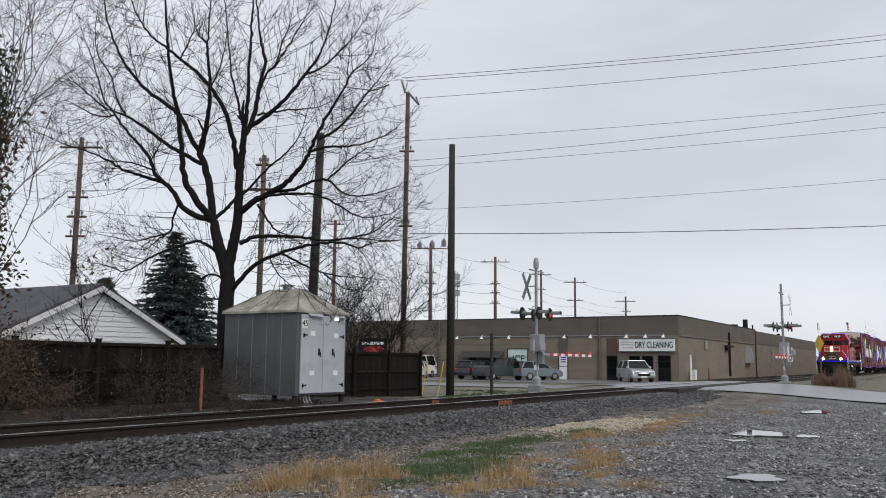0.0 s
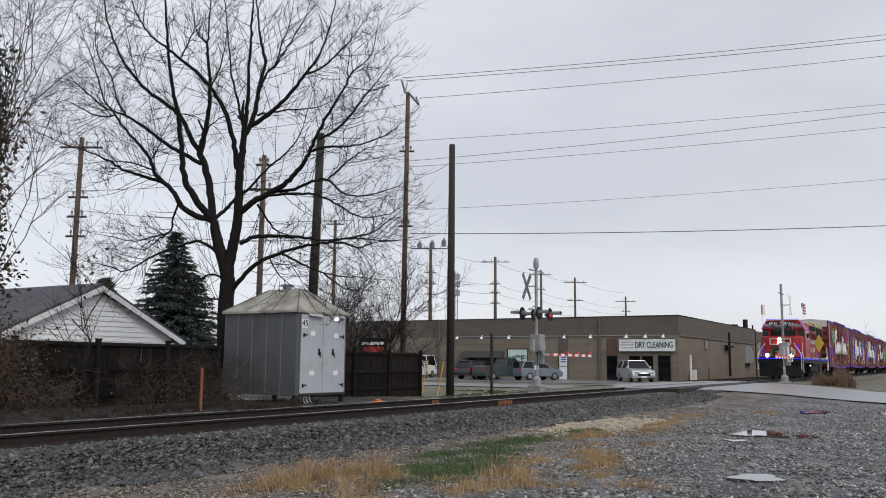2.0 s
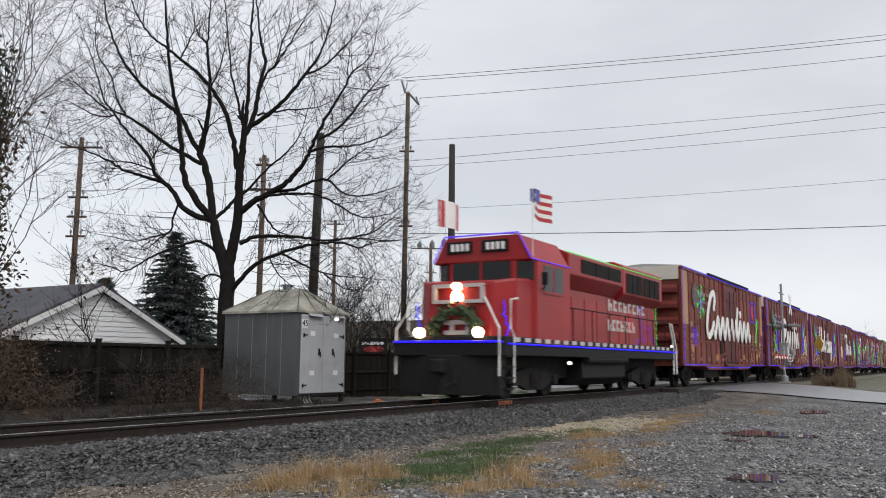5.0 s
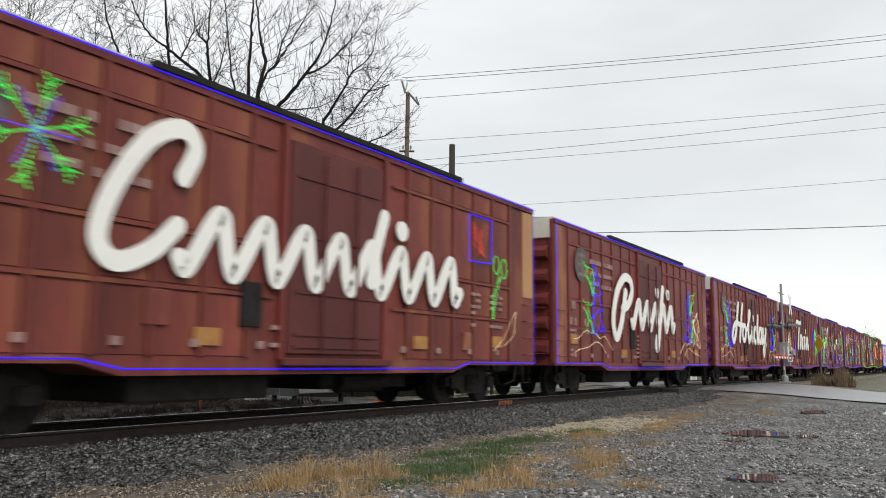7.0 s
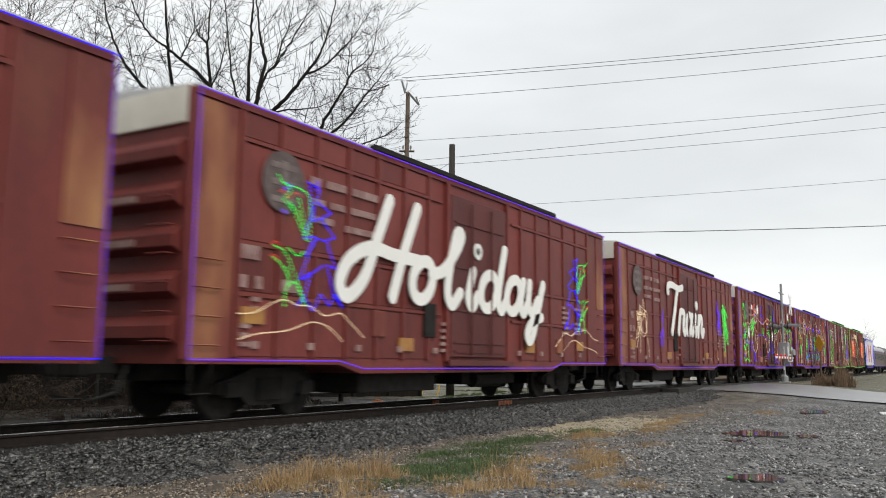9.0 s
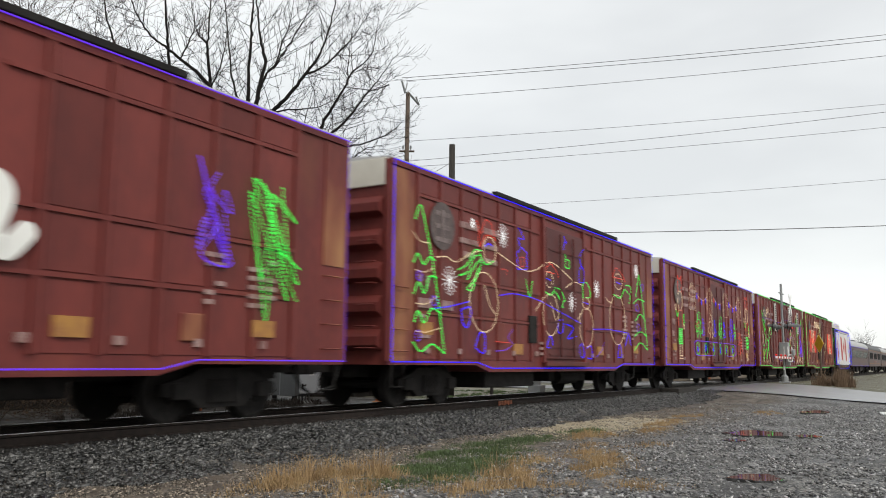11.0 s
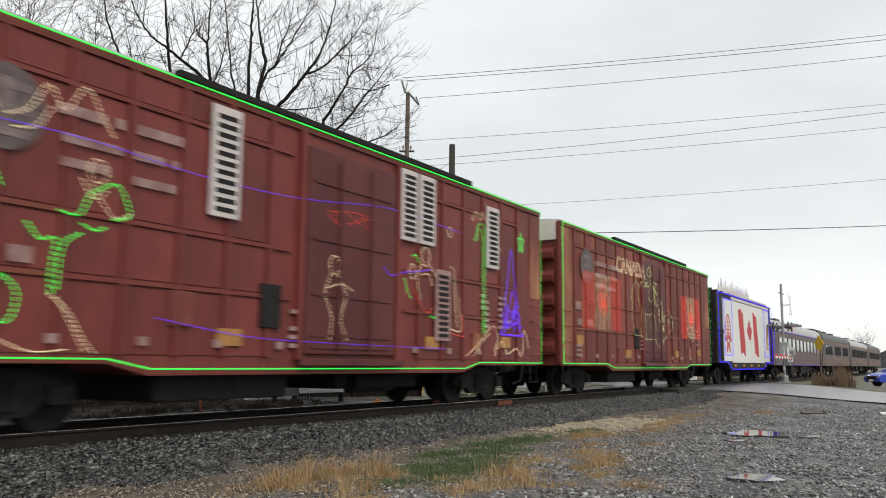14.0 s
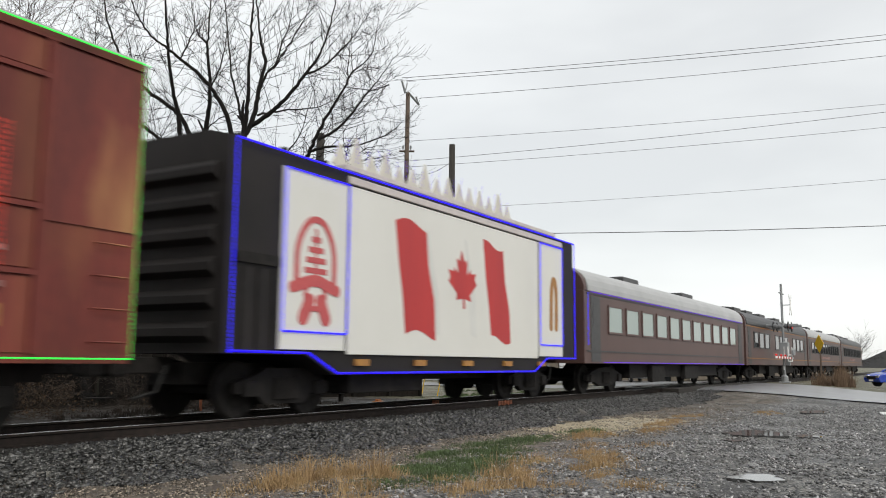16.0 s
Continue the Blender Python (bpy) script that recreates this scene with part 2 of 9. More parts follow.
M_WATER = mat("puddle_water", (0.06, 0.06, 0.06), (0.05, 0.05, 0.05), rough=0.03, scale=2, bump=0.02, dist=0.003, spec=0.7)
M_GRASS_DEAD = mat("dry_tan_grass", (0.44, 0.305, 0.155), (0.22, 0.135, 0.065), rough=0.8, scale=3, bump=0)
M_STRAW = mat("matted_straw", (0.36, 0.25, 0.13), (0.19, 0.125, 0.065), rough=0.85, scale=3, bump=0)
M_GRASS_GREEN = mat("short_green_grass", (0.085, 0.13, 0.045), (0.04, 0.062, 0.024), rough=0.7, scale=3, bump=0)
M_BRUSH = mat("dead_brown_weeds", (0.20, 0.135, 0.085), (0.11, 0.07, 0.048), rough=0.9, scale=3, bump=0)
M_VINE = mat("brown_dead_vines", (0.075, 0.05, 0.032), (0.035, 0.024, 0.017), rough=0.9, scale=3, bump=0)
M_BRUSH_DARK = mat("dark_dead_brush", (0.036, 0.026, 0.02), (0.017, 0.013, 0.01), rough=0.9, scale=3, bump=0)
M_TWIG_PALE = mat("pale_reddish_twigs", (0.075, 0.055, 0.05), (0.04, 0.03, 0.028), rough=0.9, bump=0)
M_VISOR = mat("grey_signal_visor", (0.16, 0.165, 0.17), rough=0.5)
M_FAR = mat("distant_woods", (0.075, 0.075, 0.08), (0.05, 0.05, 0.055), rough=0.9, scale=0.3, bump=0)
M_CONCRETE = mat("grey_concrete", (0.32, 0.31, 0.29), (0.22, 0.21, 0.2), rough=0.85, scale=3)


def ground_mat():
    """Gravel lot: dark wet stones, brown soil and pale sandy patches mixed by noise and by the plan."""
    m = bpy.data.materials.new("gravel_and_soil")
    m.use_nodes = True
    n, l = m.node_tree.nodes, m.node_tree.links
    bsdf = n["Principled BSDF"]
    co = n.new("ShaderNodeTexCoord")

    def tex(scale, detail=8, rough=0.6):
        t = n.new("ShaderNodeTexNoise")
        t.inputs["Scale"].default_value, t.inputs["Detail"].default_value = scale, detail
        t.inputs["Roughness"].default_value = rough
        l.new(co.outputs["Object"], t.inputs["Vector"])
        return t

    def mask(src, a, b):
        r = n.new("ShaderNodeMapRange")
        r.inputs["From Min"].default_value, r.inputs["From Max"].default_value = a, b
        l.new(src, r.inputs[0])
        return r.outputs[0]

    def mixed(fac, a, b):
        x = n.new("ShaderNodeMix")
        x.data_type = "RGBA"
        l.new(fac, x.inputs[0])
        for sock, v in ((6, a), (7, b)):
            if isinstance(v, tuple):
                x.inputs[sock].default_value = rgba(v)
            else:
                l.new(v, x.inputs[sock])
        return x.outputs[2]

    vor = n.new("ShaderNodeTexVoronoi")
    vor.inputs["Scale"].default_value = 26
    l.new(co.outputs["Object"], vor.inputs["Vector"])
    grain = n.new("ShaderNodeSeparateColor")
    l.new(vor.outputs["Color"], grain.inputs[0])
    silt = mixed(mask(tex(1.1).outputs[0], 0.38, 0.62), (0.075, 0.072, 0.07), (0.24, 0.232, 0.215))
    stones = mixed(mask(grain.outputs[0], 0.35, 0.75), (0.03, 0.031, 0.034), silt)
    soil = mixed(mask(tex(3.0).outputs[0], 0.35, 0.65), (0.045, 0.037, 0.03), (0.145, 0.122, 0.098))
    sand = mixed(mask(tex(9.0).outputs[0], 0.35, 0.65), (0.25, 0.21, 0.14), (0.42, 0.365, 0.26))
    pos = n.new("ShaderNodeSeparateXYZ")
    l.new(co.outputs["Object"], pos.inputs[0])
    # soil strip along the foot of the ballast, gravel elsewhere
    strip = n.new("ShaderNodeMath")
    strip.operation = "SUBTRACT"
    strip.inputs[1].default_value = 7.3
    l.new(pos.outputs[1], strip.inputs[0])
    dist = n.new("ShaderNodeMath")
    dist.operation = "ABSOLUTE"
    l.new(strip.outputs[0], dist.inputs[0])
    wob = n.new("ShaderNodeMath")
    wob.operation = "MULTIPLY_ADD"
    wob.inputs[1].default_value = 3.0
    l.new(tex(0.45).outputs[0], wob.inputs[0])
    l.new(dist.outputs[0], wob.inputs[2])
    base = mixed(mask(wob.outputs[0], 3.6, 2.3), stones, soil)
    # the sandy patch beside the crossing
    patch = n.new("ShaderNodeVectorMath")
    patch.operation = "DISTANCE"
    scl = n.new("ShaderNodeMapping")
    scl.inputs["Scale"].default_value = (0.36, 1.0, 0.0)
    l.new(co.outputs["Object"], scl.inputs[0])
    l.new(scl.outputs[0], patch.inputs[0])
    patch.inputs[1].default_value = (19.6 * 0.36, 7.1, 0)
    wob2 = n.new("ShaderNodeMath")
    wob2.operation = "MULTIPLY_ADD"
    wob2.inputs[1].default_value = 2.2
    l.new(tex(0.9).outputs[0], wob2.inputs[0])
    l.new(patch.outputs["Value"], wob2.inputs[2])
    base = mixed(mask(wob2.outputs[0], 2.75, 2.2), base, sand)
    # sandy verge near the road
    verge = n.new("ShaderNodeMath")
    verge.operation = "MULTIPLY_ADD"
    verge.inputs[1].default_value = 9.0
    l.new(tex(0.3).outputs[0], verge.inputs[0])
    l.new(pos.outputs[0], verge.inputs[2])
    base = mixed(mask(verge.outputs[0], 42.5, 45.0), base, sand)
    # everywhere beyond: dull grass and dirt
    far = mixed(mask(tex(0.4).outputs[0], 0.4, 0.6), (0.075, 0.075, 0.04), (0.12, 0.105, 0.07))
    base = mixed(mask(pos.outputs[1], 13.0, 13.6), base, far)
    base = mixed(mask(pos.outputs[0], 46.0, 50.0), base, far)
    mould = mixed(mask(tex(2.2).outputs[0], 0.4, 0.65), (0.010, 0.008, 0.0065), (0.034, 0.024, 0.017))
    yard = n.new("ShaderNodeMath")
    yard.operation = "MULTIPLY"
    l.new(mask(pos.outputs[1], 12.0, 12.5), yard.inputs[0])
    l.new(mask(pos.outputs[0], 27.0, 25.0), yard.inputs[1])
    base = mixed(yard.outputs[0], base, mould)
    # the bed darkens towards the middle of the track
    off = n.new("ShaderNodeMath")
    off.operation = "SUBTRACT"
    off.inputs[1].default_value = 10.9
    l.new(pos.outputs[1], off.inputs[0])
    wide = n.new("ShaderNodeMath")
    wide.operation = "ABSOLUTE"
    l.new(off.outputs[0], wide.inputs[0])
    base = mixed(mask(wide.outputs[0], 1.5, 1.0), base, (0.018, 0.016, 0.015))
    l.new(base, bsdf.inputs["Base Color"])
    wet = mask(tex(0.7).outputs[0], 0.42, 0.62)
    rr = n.new("ShaderNodeMapRange")
    rr.inputs["To Min"].default_value, rr.inputs["To Max"].default_value = 0.75, 0.42
    l.new(wet, rr.inputs[0])
    l.new(rr.outputs[0], bsdf.inputs["Roughness"])
    bp = n.new("ShaderNodeBump")
    bp.inputs["Strength"].default_value, bp.inputs["Distance"].default_value = 0.9, 0.03
    l.new(vor.outputs["Distance"], bp.inputs["Height"])
    l.new(bp.outputs[0], bsdf.inputs["Normal"])
    return m


M_GROUND = ground_mat()


# ---- builders ----
def thing(name, label, category, at=(0, 0, 0), rz=0.0, group="", kind=""):
    ob = new(name)
    ob.empty_display_size = 0.2
    ob.matrix_basis = pose(at[0], at[1], at[2], 0, 0, rz)
    return tagged(ob, label, category, group, kind)


def mesh_of(name, bm, material, smooth=False):
    me = bpy.data.meshes.new(name)
    bmesh.ops.recalc_face_normals(bm, faces=bm.faces)
    bm.to_mesh(me)
    bm.free()
    me.materials.append(material)
    if smooth:
        me.polygons.foreach_set("use_smooth", [True] * len(me.polygons))
    return me


def part(name, bm, material, parent, label="", smooth=False, at=None):
    ob = new(name, mesh_of(name, bm, material, smooth))
    ob.parent = parent
    if at is not None:
        ob.matrix_basis = at
    return tagged(ob, label)


def solo(name, bm, material, label, category, group="", kind="", smooth=False, at=None):
    ob = new(name, mesh_of(name, bm, material, smooth))
    if at is not None:
        ob.matrix_basis = at
    return tagged(ob, label, category, group, kind)


def raw(name, verts, faces, material, smooth=False):
    me = bpy.data.meshes.new(name)
    me.from_pydata(verts, [], faces)
    me.materials.append(material)
    if smooth:
        me.polygons.foreach_set("use_smooth", [True] * len(me.polygons))
    me.update()
    return new(name, me)


def B():
    return bmesh.new()


def box(bm, x0, x1, y0, y1, z0, z1, bevel=0.0):
    vs = [bm.verts.new((x, y, z)) for x in (x0, x1) for y in (y0, y1) for z in (z0, z1)]
    fs = [bm.faces.new([vs[i] for i in q]) for q in
          ((0, 1, 3, 2), (4, 6, 7, 5), (0, 4, 5, 1), (2, 3, 7, 6), (0, 2, 6, 4), (1, 5, 7, 3))]
    if bevel:
        edges = list({e for f in fs for e in f.edges})
        bmesh.ops.bevel(bm, geom=edges, offset=bevel, segments=2, affect="EDGES", profile=0.5)
    return bm


def prism(bm, outline, axis, a, b, bevel=0.0):
    """A closed outline pushed along an axis from a to b. Outline in the two other axes, in x, y, z order."""
    def at(p, v):
        return {"x": (v, p[0], p[1]), "y": (p[0], v, p[1]), "z": (p[0], p[1], v)}[axis]
    lo = [bm.verts.new(at(p, a)) for p in outline]
    hi = [bm.verts.new(at(p, b)) for p in outline]
    n = len(lo)
    fs = [bm.faces.new(lo), bm.faces.new(hi[::-1])]
    for i in range(n):
        fs.append(bm.faces.new((lo[i], lo[(i + 1) % n], hi[(i + 1) % n], hi[i])))
    if bevel:
        bmesh.ops.bevel(bm, geom=list({e for f in fs for e in f.edges}), offset=bevel, segments=2, affect="EDGES", profile=0.5)
    return bm


def tube(bm, pts, r, n=6, r1=None, closed=False):
    """A round tube along points, tapering from r to r1."""
    pts = [Vector(p) for p in pts]
    r1 = r if r1 is None else r1
    rings, k = [], len(pts)
    for i, p in enumerate(pts):
        a, b = pts[i - 1 if i or closed else 0], pts[(i + 1) % k if closed else min(i + 1, k - 1)]
        d = (b - a)
        d = d.normalized() if d.length > 1e-9 else Vector((0, 0, 1))
        s = d.cross(Vector((0, 0, 1)) if abs(d.z) < 0.9 else Vector((1, 0, 0))).normalized()
        u = s.cross(d)
        rr = r + (r1 - r) * i / max(1, k - 1)
        rings.append([bm.verts.new(p + (s * math.cos(2 * math.pi * j / n) + u * math.sin(2 * math.pi * j / n)) * rr) for j in range(n)])
    for i in range(k if closed else k - 1):
        a, b = rings[i], rings[(i + 1) % k]
        for j in range(n):
            bm.faces.new((a[j], a[(j + 1) % n], b[(j + 1) % n], b[j]))
    if not closed:
        bm.faces.new(rings[0][::-1])
        bm.faces.new(rings[-1])
    return bm


def cyl(bm, p0, p1, r, r1=None, n=12):
    return tube(bm, [p0, p1], r, n, r1)


def lathe(bm, profile, axis_point, axis="z", n=16):
    """A turned body: profile of (radius, height) pairs about an axis through a point."""
    o = Vector(axis_point)
    rings = []
    for r, h in profile:
        ring = []
        for j in range(n):
            a = 2 * math.pi * j / n
            c, s = r * math.cos(a), r * math.sin(a)
            ring.append(bm.verts.new(o + Vector({"z": (c, s, h), "y": (c, h, s), "x": (h, c, s)}[axis])))
        rings.append(ring)
    for a, b in zip(rings, rings[1:]):
        for j in range(n):
            bm.faces.new((a[j], a[(j + 1) % n], b[(j + 1) % n], b[j]))
    bm.faces.new(rings[0])
    bm.faces.new(rings[-1][::-1])
    return bm


def spline(pts, steps=6, closed=False):
    """A smooth line through points in a plane."""
    p = [np.array(q, float) for q in pts]
    k, out = len(p), []
    for i in range(k if closed else k - 1):
        a, b = p[i], p[(i + 1) % k]
        z = p[i - 1] if (i or closed) else a * 2 - b
        c = p[(i + 2) % k] if (closed or i + 2 < k) else b * 2 - a
        for s in range(steps):
            t = s / steps
            out.append(0.5 * (2 * a + (b - z) * t + (2 * z - 5 * a + 4 * b - c) * t * t + (3 * a - z - 3 * b + c) * t ** 3))
    if not closed:
        out.append(p[-1])
    return out


def lettering(name, body, size, material, parent, at, label="", depth=0.01, bold=0.0):
    """Raised letters as a mesh; they stand in the x-z plane of their parent and face -y."""
    cu = bpy.data.curves.new(name, "FONT")
    cu.body, cu.size, cu.extrude, cu.align_x, cu.align_y = body, size, depth, "CENTER", "CENTER"
    cu.offset = bold
    tmp = new(name + "_tmp", cu)
    me = bpy.data.meshes.new_from_object(tmp.evaluated_get(bpy.context.evaluated_depsgraph_get()))
    bpy.data.objects.remove(tmp)
    me.materials.clear()
    me.materials.append(material)
    ob = new(name, me)
    ob.parent = parent
    ob.matrix_basis = at
    return tagged(ob, label)


# ---- ground ----
def step(a, b, v):
    t = np.clip((v - a) / (b - a), 0, 1)
    return t * t * (3 - 2 * t)


def ground_z(x, y):
    """Height of the ground: flat lot, ballast bank under the track, ramp up to the crossing."""
    x, y = np.asarray(x, float), np.asarray(y, float)
    d = np.abs(y - TRACK_Y)
    bank = 0.31 * (1 - step(1.35, 2.35, d))
    lot = 0.05 * np.sin(0.55 * x + 0.3) * np.sin(0.7 * y + 1.0) * (1 - step(25, 40, np.abs(x)))
    beyond = 0.2 * step(12, 14, y) * (1 - step(22, 32, x)) * (1 - step(22, 26, y))
    ramp = 0.42 * step(33, 38, x) * (1 - step(56, 64, x)) * (1 - step(2.5, 9.5, d))
    return np.maximum(np.maximum(bank, lot * (1 - step(7, 8.5, y)) + beyond), ramp)


def axis_steps(fine0, fine1, gap, reach):
    mid = list(np.arange(fine0, fine1 + 1e-6, gap))
    up, down, g = [], [], gap
    while (up[-1] if up else fine1) < reach:
        g *= 1.22
        up.append((up[-1] if up else fine1) + g)
    g = gap
    while (down[-1] if down else fine0) > -reach:
        g *= 1.22
        down.append((down[-1] if down else fine0) - g)
    return np.array(down[::-1] + mid + up)


def build_ground():
    xs, ys = axis_steps(2.0, 60.0, 0.3, 2500), axis_steps(-1.0, 20.0, 0.2, 2500)
    gx, gy = np.meshgrid(xs, ys, indexing="ij")
    gz = ground_z(gx, gy)
    rng = np.random.default_rng(3)
    gz = gz + rng.normal(0, 0.012, gz.shape) * (np.abs(gx - 20) < 30)
    nx, ny = len(xs), len(ys)
    verts = np.stack([gx, gy, gz], -1).reshape(-1, 3)
    i, j = np.meshgrid(np.arange(nx - 1), np.arange(ny - 1), indexing="ij")
    a = (i * ny + j).ravel()
    faces = np.stack([a, a + ny, a + ny + 1, a + 1], -1)
    ob = raw("ground", verts.tolist(), faces.tolist(), M_GROUND, True)
    return tagged(ob, "dark wet gravel lot with soil and sandy patches", "ground", kind="structure")


build_ground()


def sheet(name, x_at, y0, y1, lift, material, label, category, n=40, wobble=0.0, seed=1):
    """A strip of paving laid over the ground; x_at(y) gives its two edges."""
    rng = np.random.default_rng(seed)
    verts, faces = [], []
    cols = 10
    for k in range(n + 1):
        y = y0 + (y1 - y0) * k / n
        a, b = x_at(y)
        a, b = a + rng.normal(0, wobble), b + rng.normal(0, wobble)
        for c in range(cols + 1):
            x = a + (b - a) * c / cols
            verts.append((x, y, float(ground_z(x, y)) + lift))
    for k in range(n):
        for c in range(cols):
            v = k * (cols + 1) + c
            faces.append((v, v + 1, v + cols + 2, v + cols + 1))
    ob = raw(name, verts, faces, material, True)
    return tagged(ob, label, category, kind="structure")


def road_edges(y):
    return 36.6, 49.5


sheet("road_near", road_edges, -60, 9.35, 0.045, M_ASPHALT, "wet grey asphalt road leading to the crossing", "road", 60, 0.04, 2)
def far_edges(y):
    k = min(1.0, max(0.0, (y - 12.5) / 7.0))
    return 36.6 + 8.5 * k, 49.5 + 2.0 * k


sheet("road_far", far_edges, 12.45, 70, 0.045, M_ASPHALT, "wet grey asphalt road beyond the track", "road", 60, 0.04, 3)
sheet("parking", lambda y: (59.0, 72.4), 20.5, 60, 0.03, M_ASPHALT, "wet asphalt car park in front of the shops", "road", 30, 0.02, 4)


def puddle(cx, cy, rx, ry, seed):
    rng = random.Random(seed)
    ph = [rng.uniform(0, 6.3) for _ in range(4)]
    bm = B()
    vs = []
    for k in range(40):
        a = 2 * math.pi * k / 40
        w = 1 + 0.14 * math.sin(3 * a + ph[0]) + 0.1 * math.sin(5 * a + ph[1]) + 0.07 * math.sin(11 * a + ph[2])
        vs.append(bm.verts.new((cx + rx * w * math.cos(a), cy + ry * w * math.sin(a), 0)))
    top = float(max(ground_z(v.co.x, v.co.y) for v in vs)) + 0.018
    for v in vs:
        v.co.z = top
    f = bm.faces.new(vs)
    ext = bmesh.ops.extrude_face_region(bm, geom=[f])
    for v in (e for e in ext["geom"] if isinstance(e, bmesh.types.BMVert)):
        v.co.z -= 0.12
    return solo("puddle", bm, M_WATER, "shallow rain puddle on the dark gravel", "puddle", "puddles on the lot", "structure")


for args in ((18.6, 3.55, 0.75, 0.58, 1), (18.9, 2.6, 0.35, 0.25, 2), (11.45, 2.2, 0.36, 0.30, 3), (28.6, 3.7, 0.9, 0.4, 4),
             (16.9, 3.6, 0.22, 0.2, 5), (29.5, 1.7, 0.8, 0.35, 6)):
    puddle(*args)


# ---- track ----
def rail_run(y, x0, x1, parent, name="rail"):
    bm = B()
    prof = [(-0.07, 0.0), (0.07, 0.0), (0.07, 0.012), (0.012, 0.035), (0.010, 0.125), (0.036, 0.14), (0.036, 0.168),
            (-0.036, 0.168), (-0.036, 0.14), (-0.010, 0.125), (-0.012, 0.035), (-0.07, 0.012)]
    prism(bm, [(y + a, RAIL - 0.174 + b) for a, b in prof], "x", x0, x1)
    rail = part(name, bm, M_RAIL, parent)
    bm = B()
    box(bm, x0, x1, y - 0.034, y + 0.034, RAIL - 0.006, RAIL)
    part("rail_head", bm, M_RAIL_TOP, rail, "polished running surface of the rail")
    return rail


track = thing("railway_track", "single railway track of rusty rails on dark ballast", "railway track", kind="structure")
for y in (TRACK_Y - 0.755, TRACK_Y + 0.755):
    rail_run(y, -60, 420, track)
bm = B()
box(bm, 33.9, 52.5, 9.34, 10.04, 0.25, 0.492, 0.01)
part("crossing_panel", bm, M_TIE, track, "dark timber crossing panel beside the rail")
bm = B()
box(bm, 33.9, 52.5, 10.25, 11.55, 0.25, 0.485, 0.01)
part("crossing_panel", bm, M_ASPHALT, track, "grey asphalt crossing surface between the rails")
bm = B()
box(bm, 33.9, 52.5, 11.76, 12.46, 0.25, 0.492, 0.01)
part("crossing_panel", bm, M_CONCRETE, track, "grey concrete crossing panel beside the rail")
for cx, y, n in ((19.7, TRACK_Y - 0.80, 9), (18.9, TRACK_Y + 0.70, 4)):
    bm = B()
    for k in range(n):
        box(bm, cx + k * 0.09, cx + k * 0.09 + 0.055, y - 0.05, y - 0.035, RAIL - 0.15 + 0.01 * (k % 3), RAIL - 0.03 - 0.01 * (k % 2))
    part("paint_mark", bm, M_ORANGE, track, "orange paint strokes on the rail web")
tie_bm = B()
box(tie_bm, -0.115, 0.115, -1.3, 1.3, -0.18, 0.0, 0.012)
tie_mesh = mesh_of("tie", tie_bm, M_TIE)
rng = random.Random(5)
for k in range(150):
    tie = new("tie", tie_mesh)
    tie.parent = track
    tie.matrix_basis = pose(3 + k * 0.5 + rng.uniform(-0.03, 0.03), TRACK_Y + rng.uniform(-0.04, 0.04), RAIL - 0.172, 0, 0, rng.uniform(-1, 1))
bm = B()
for y in (17.2, 18.7):
    box(bm, 55, 160, y - 0.035, y + 0.035, 0.02, 0.16)
side = thing("siding_track", "old rusty siding track beside the brown building", "railway track", kind="structure")
part("rails", bm, M_RAIL, side)


def scatter_stones(name, count, place, size, material, label, seed):
    """Loose stones, each an uneven six-cornered lump, in one object."""
    rng = np.random.default_rng(seed)
    x, y = place(rng, count)
    count = len(x)
    z = ground_z(x, y)
    base = np.array([(1, 0, 0), (-1, 0, 0), (0, 1, 0), (0, -1, 0), (0, 0, 1), (0, 0, -1)], float)
    s = size[0] + (size[1] - size[0]) * rng.random(count) ** 2
    v = base[None] * (0.5 + 1.0 * rng.random((count, 6, 1))) + rng.normal(0, 0.26, (count, 6, 3))
    q = rng.normal(size=(count, 3, 3))
    q, _ = np.linalg.qr(q)
    v = np.einsum("nij,nkj->nki", q, v) * s[:, None, None] * np.array([1.1, 1, 0.62])
    v += np.stack([x, y, z + s * 0.25], -1)[:, None]
    tri = np.array([(0, 2, 4), (2, 1, 4), (1, 3, 4), (3, 0, 4), (2, 0, 5), (1, 2, 5), (3, 1, 5), (0, 3, 5)])
    f = (tri[None] + 6 * np.arange(count)[:, None, None]).reshape(-1, 3)
    me = bpy.data.meshes.new(name)
    v = v.reshape(-1, 3)
    me.vertices.add(len(v))
    me.vertices.foreach_set("co", v.ravel())
    me.loops.add(len(f) * 3)
    me.loops.foreach_set("vertex_index", f.ravel().astype(np.int32))
    me.polygons.add(len(f))
    me.polygons.foreach_set("loop_start", np.arange(0, len(f) * 3, 3, dtype=np.int32))
    me.update(calc_edges=True)
    me.materials.append(material)
    return tagged(new(name, me), label, "stones", kind="stuff")


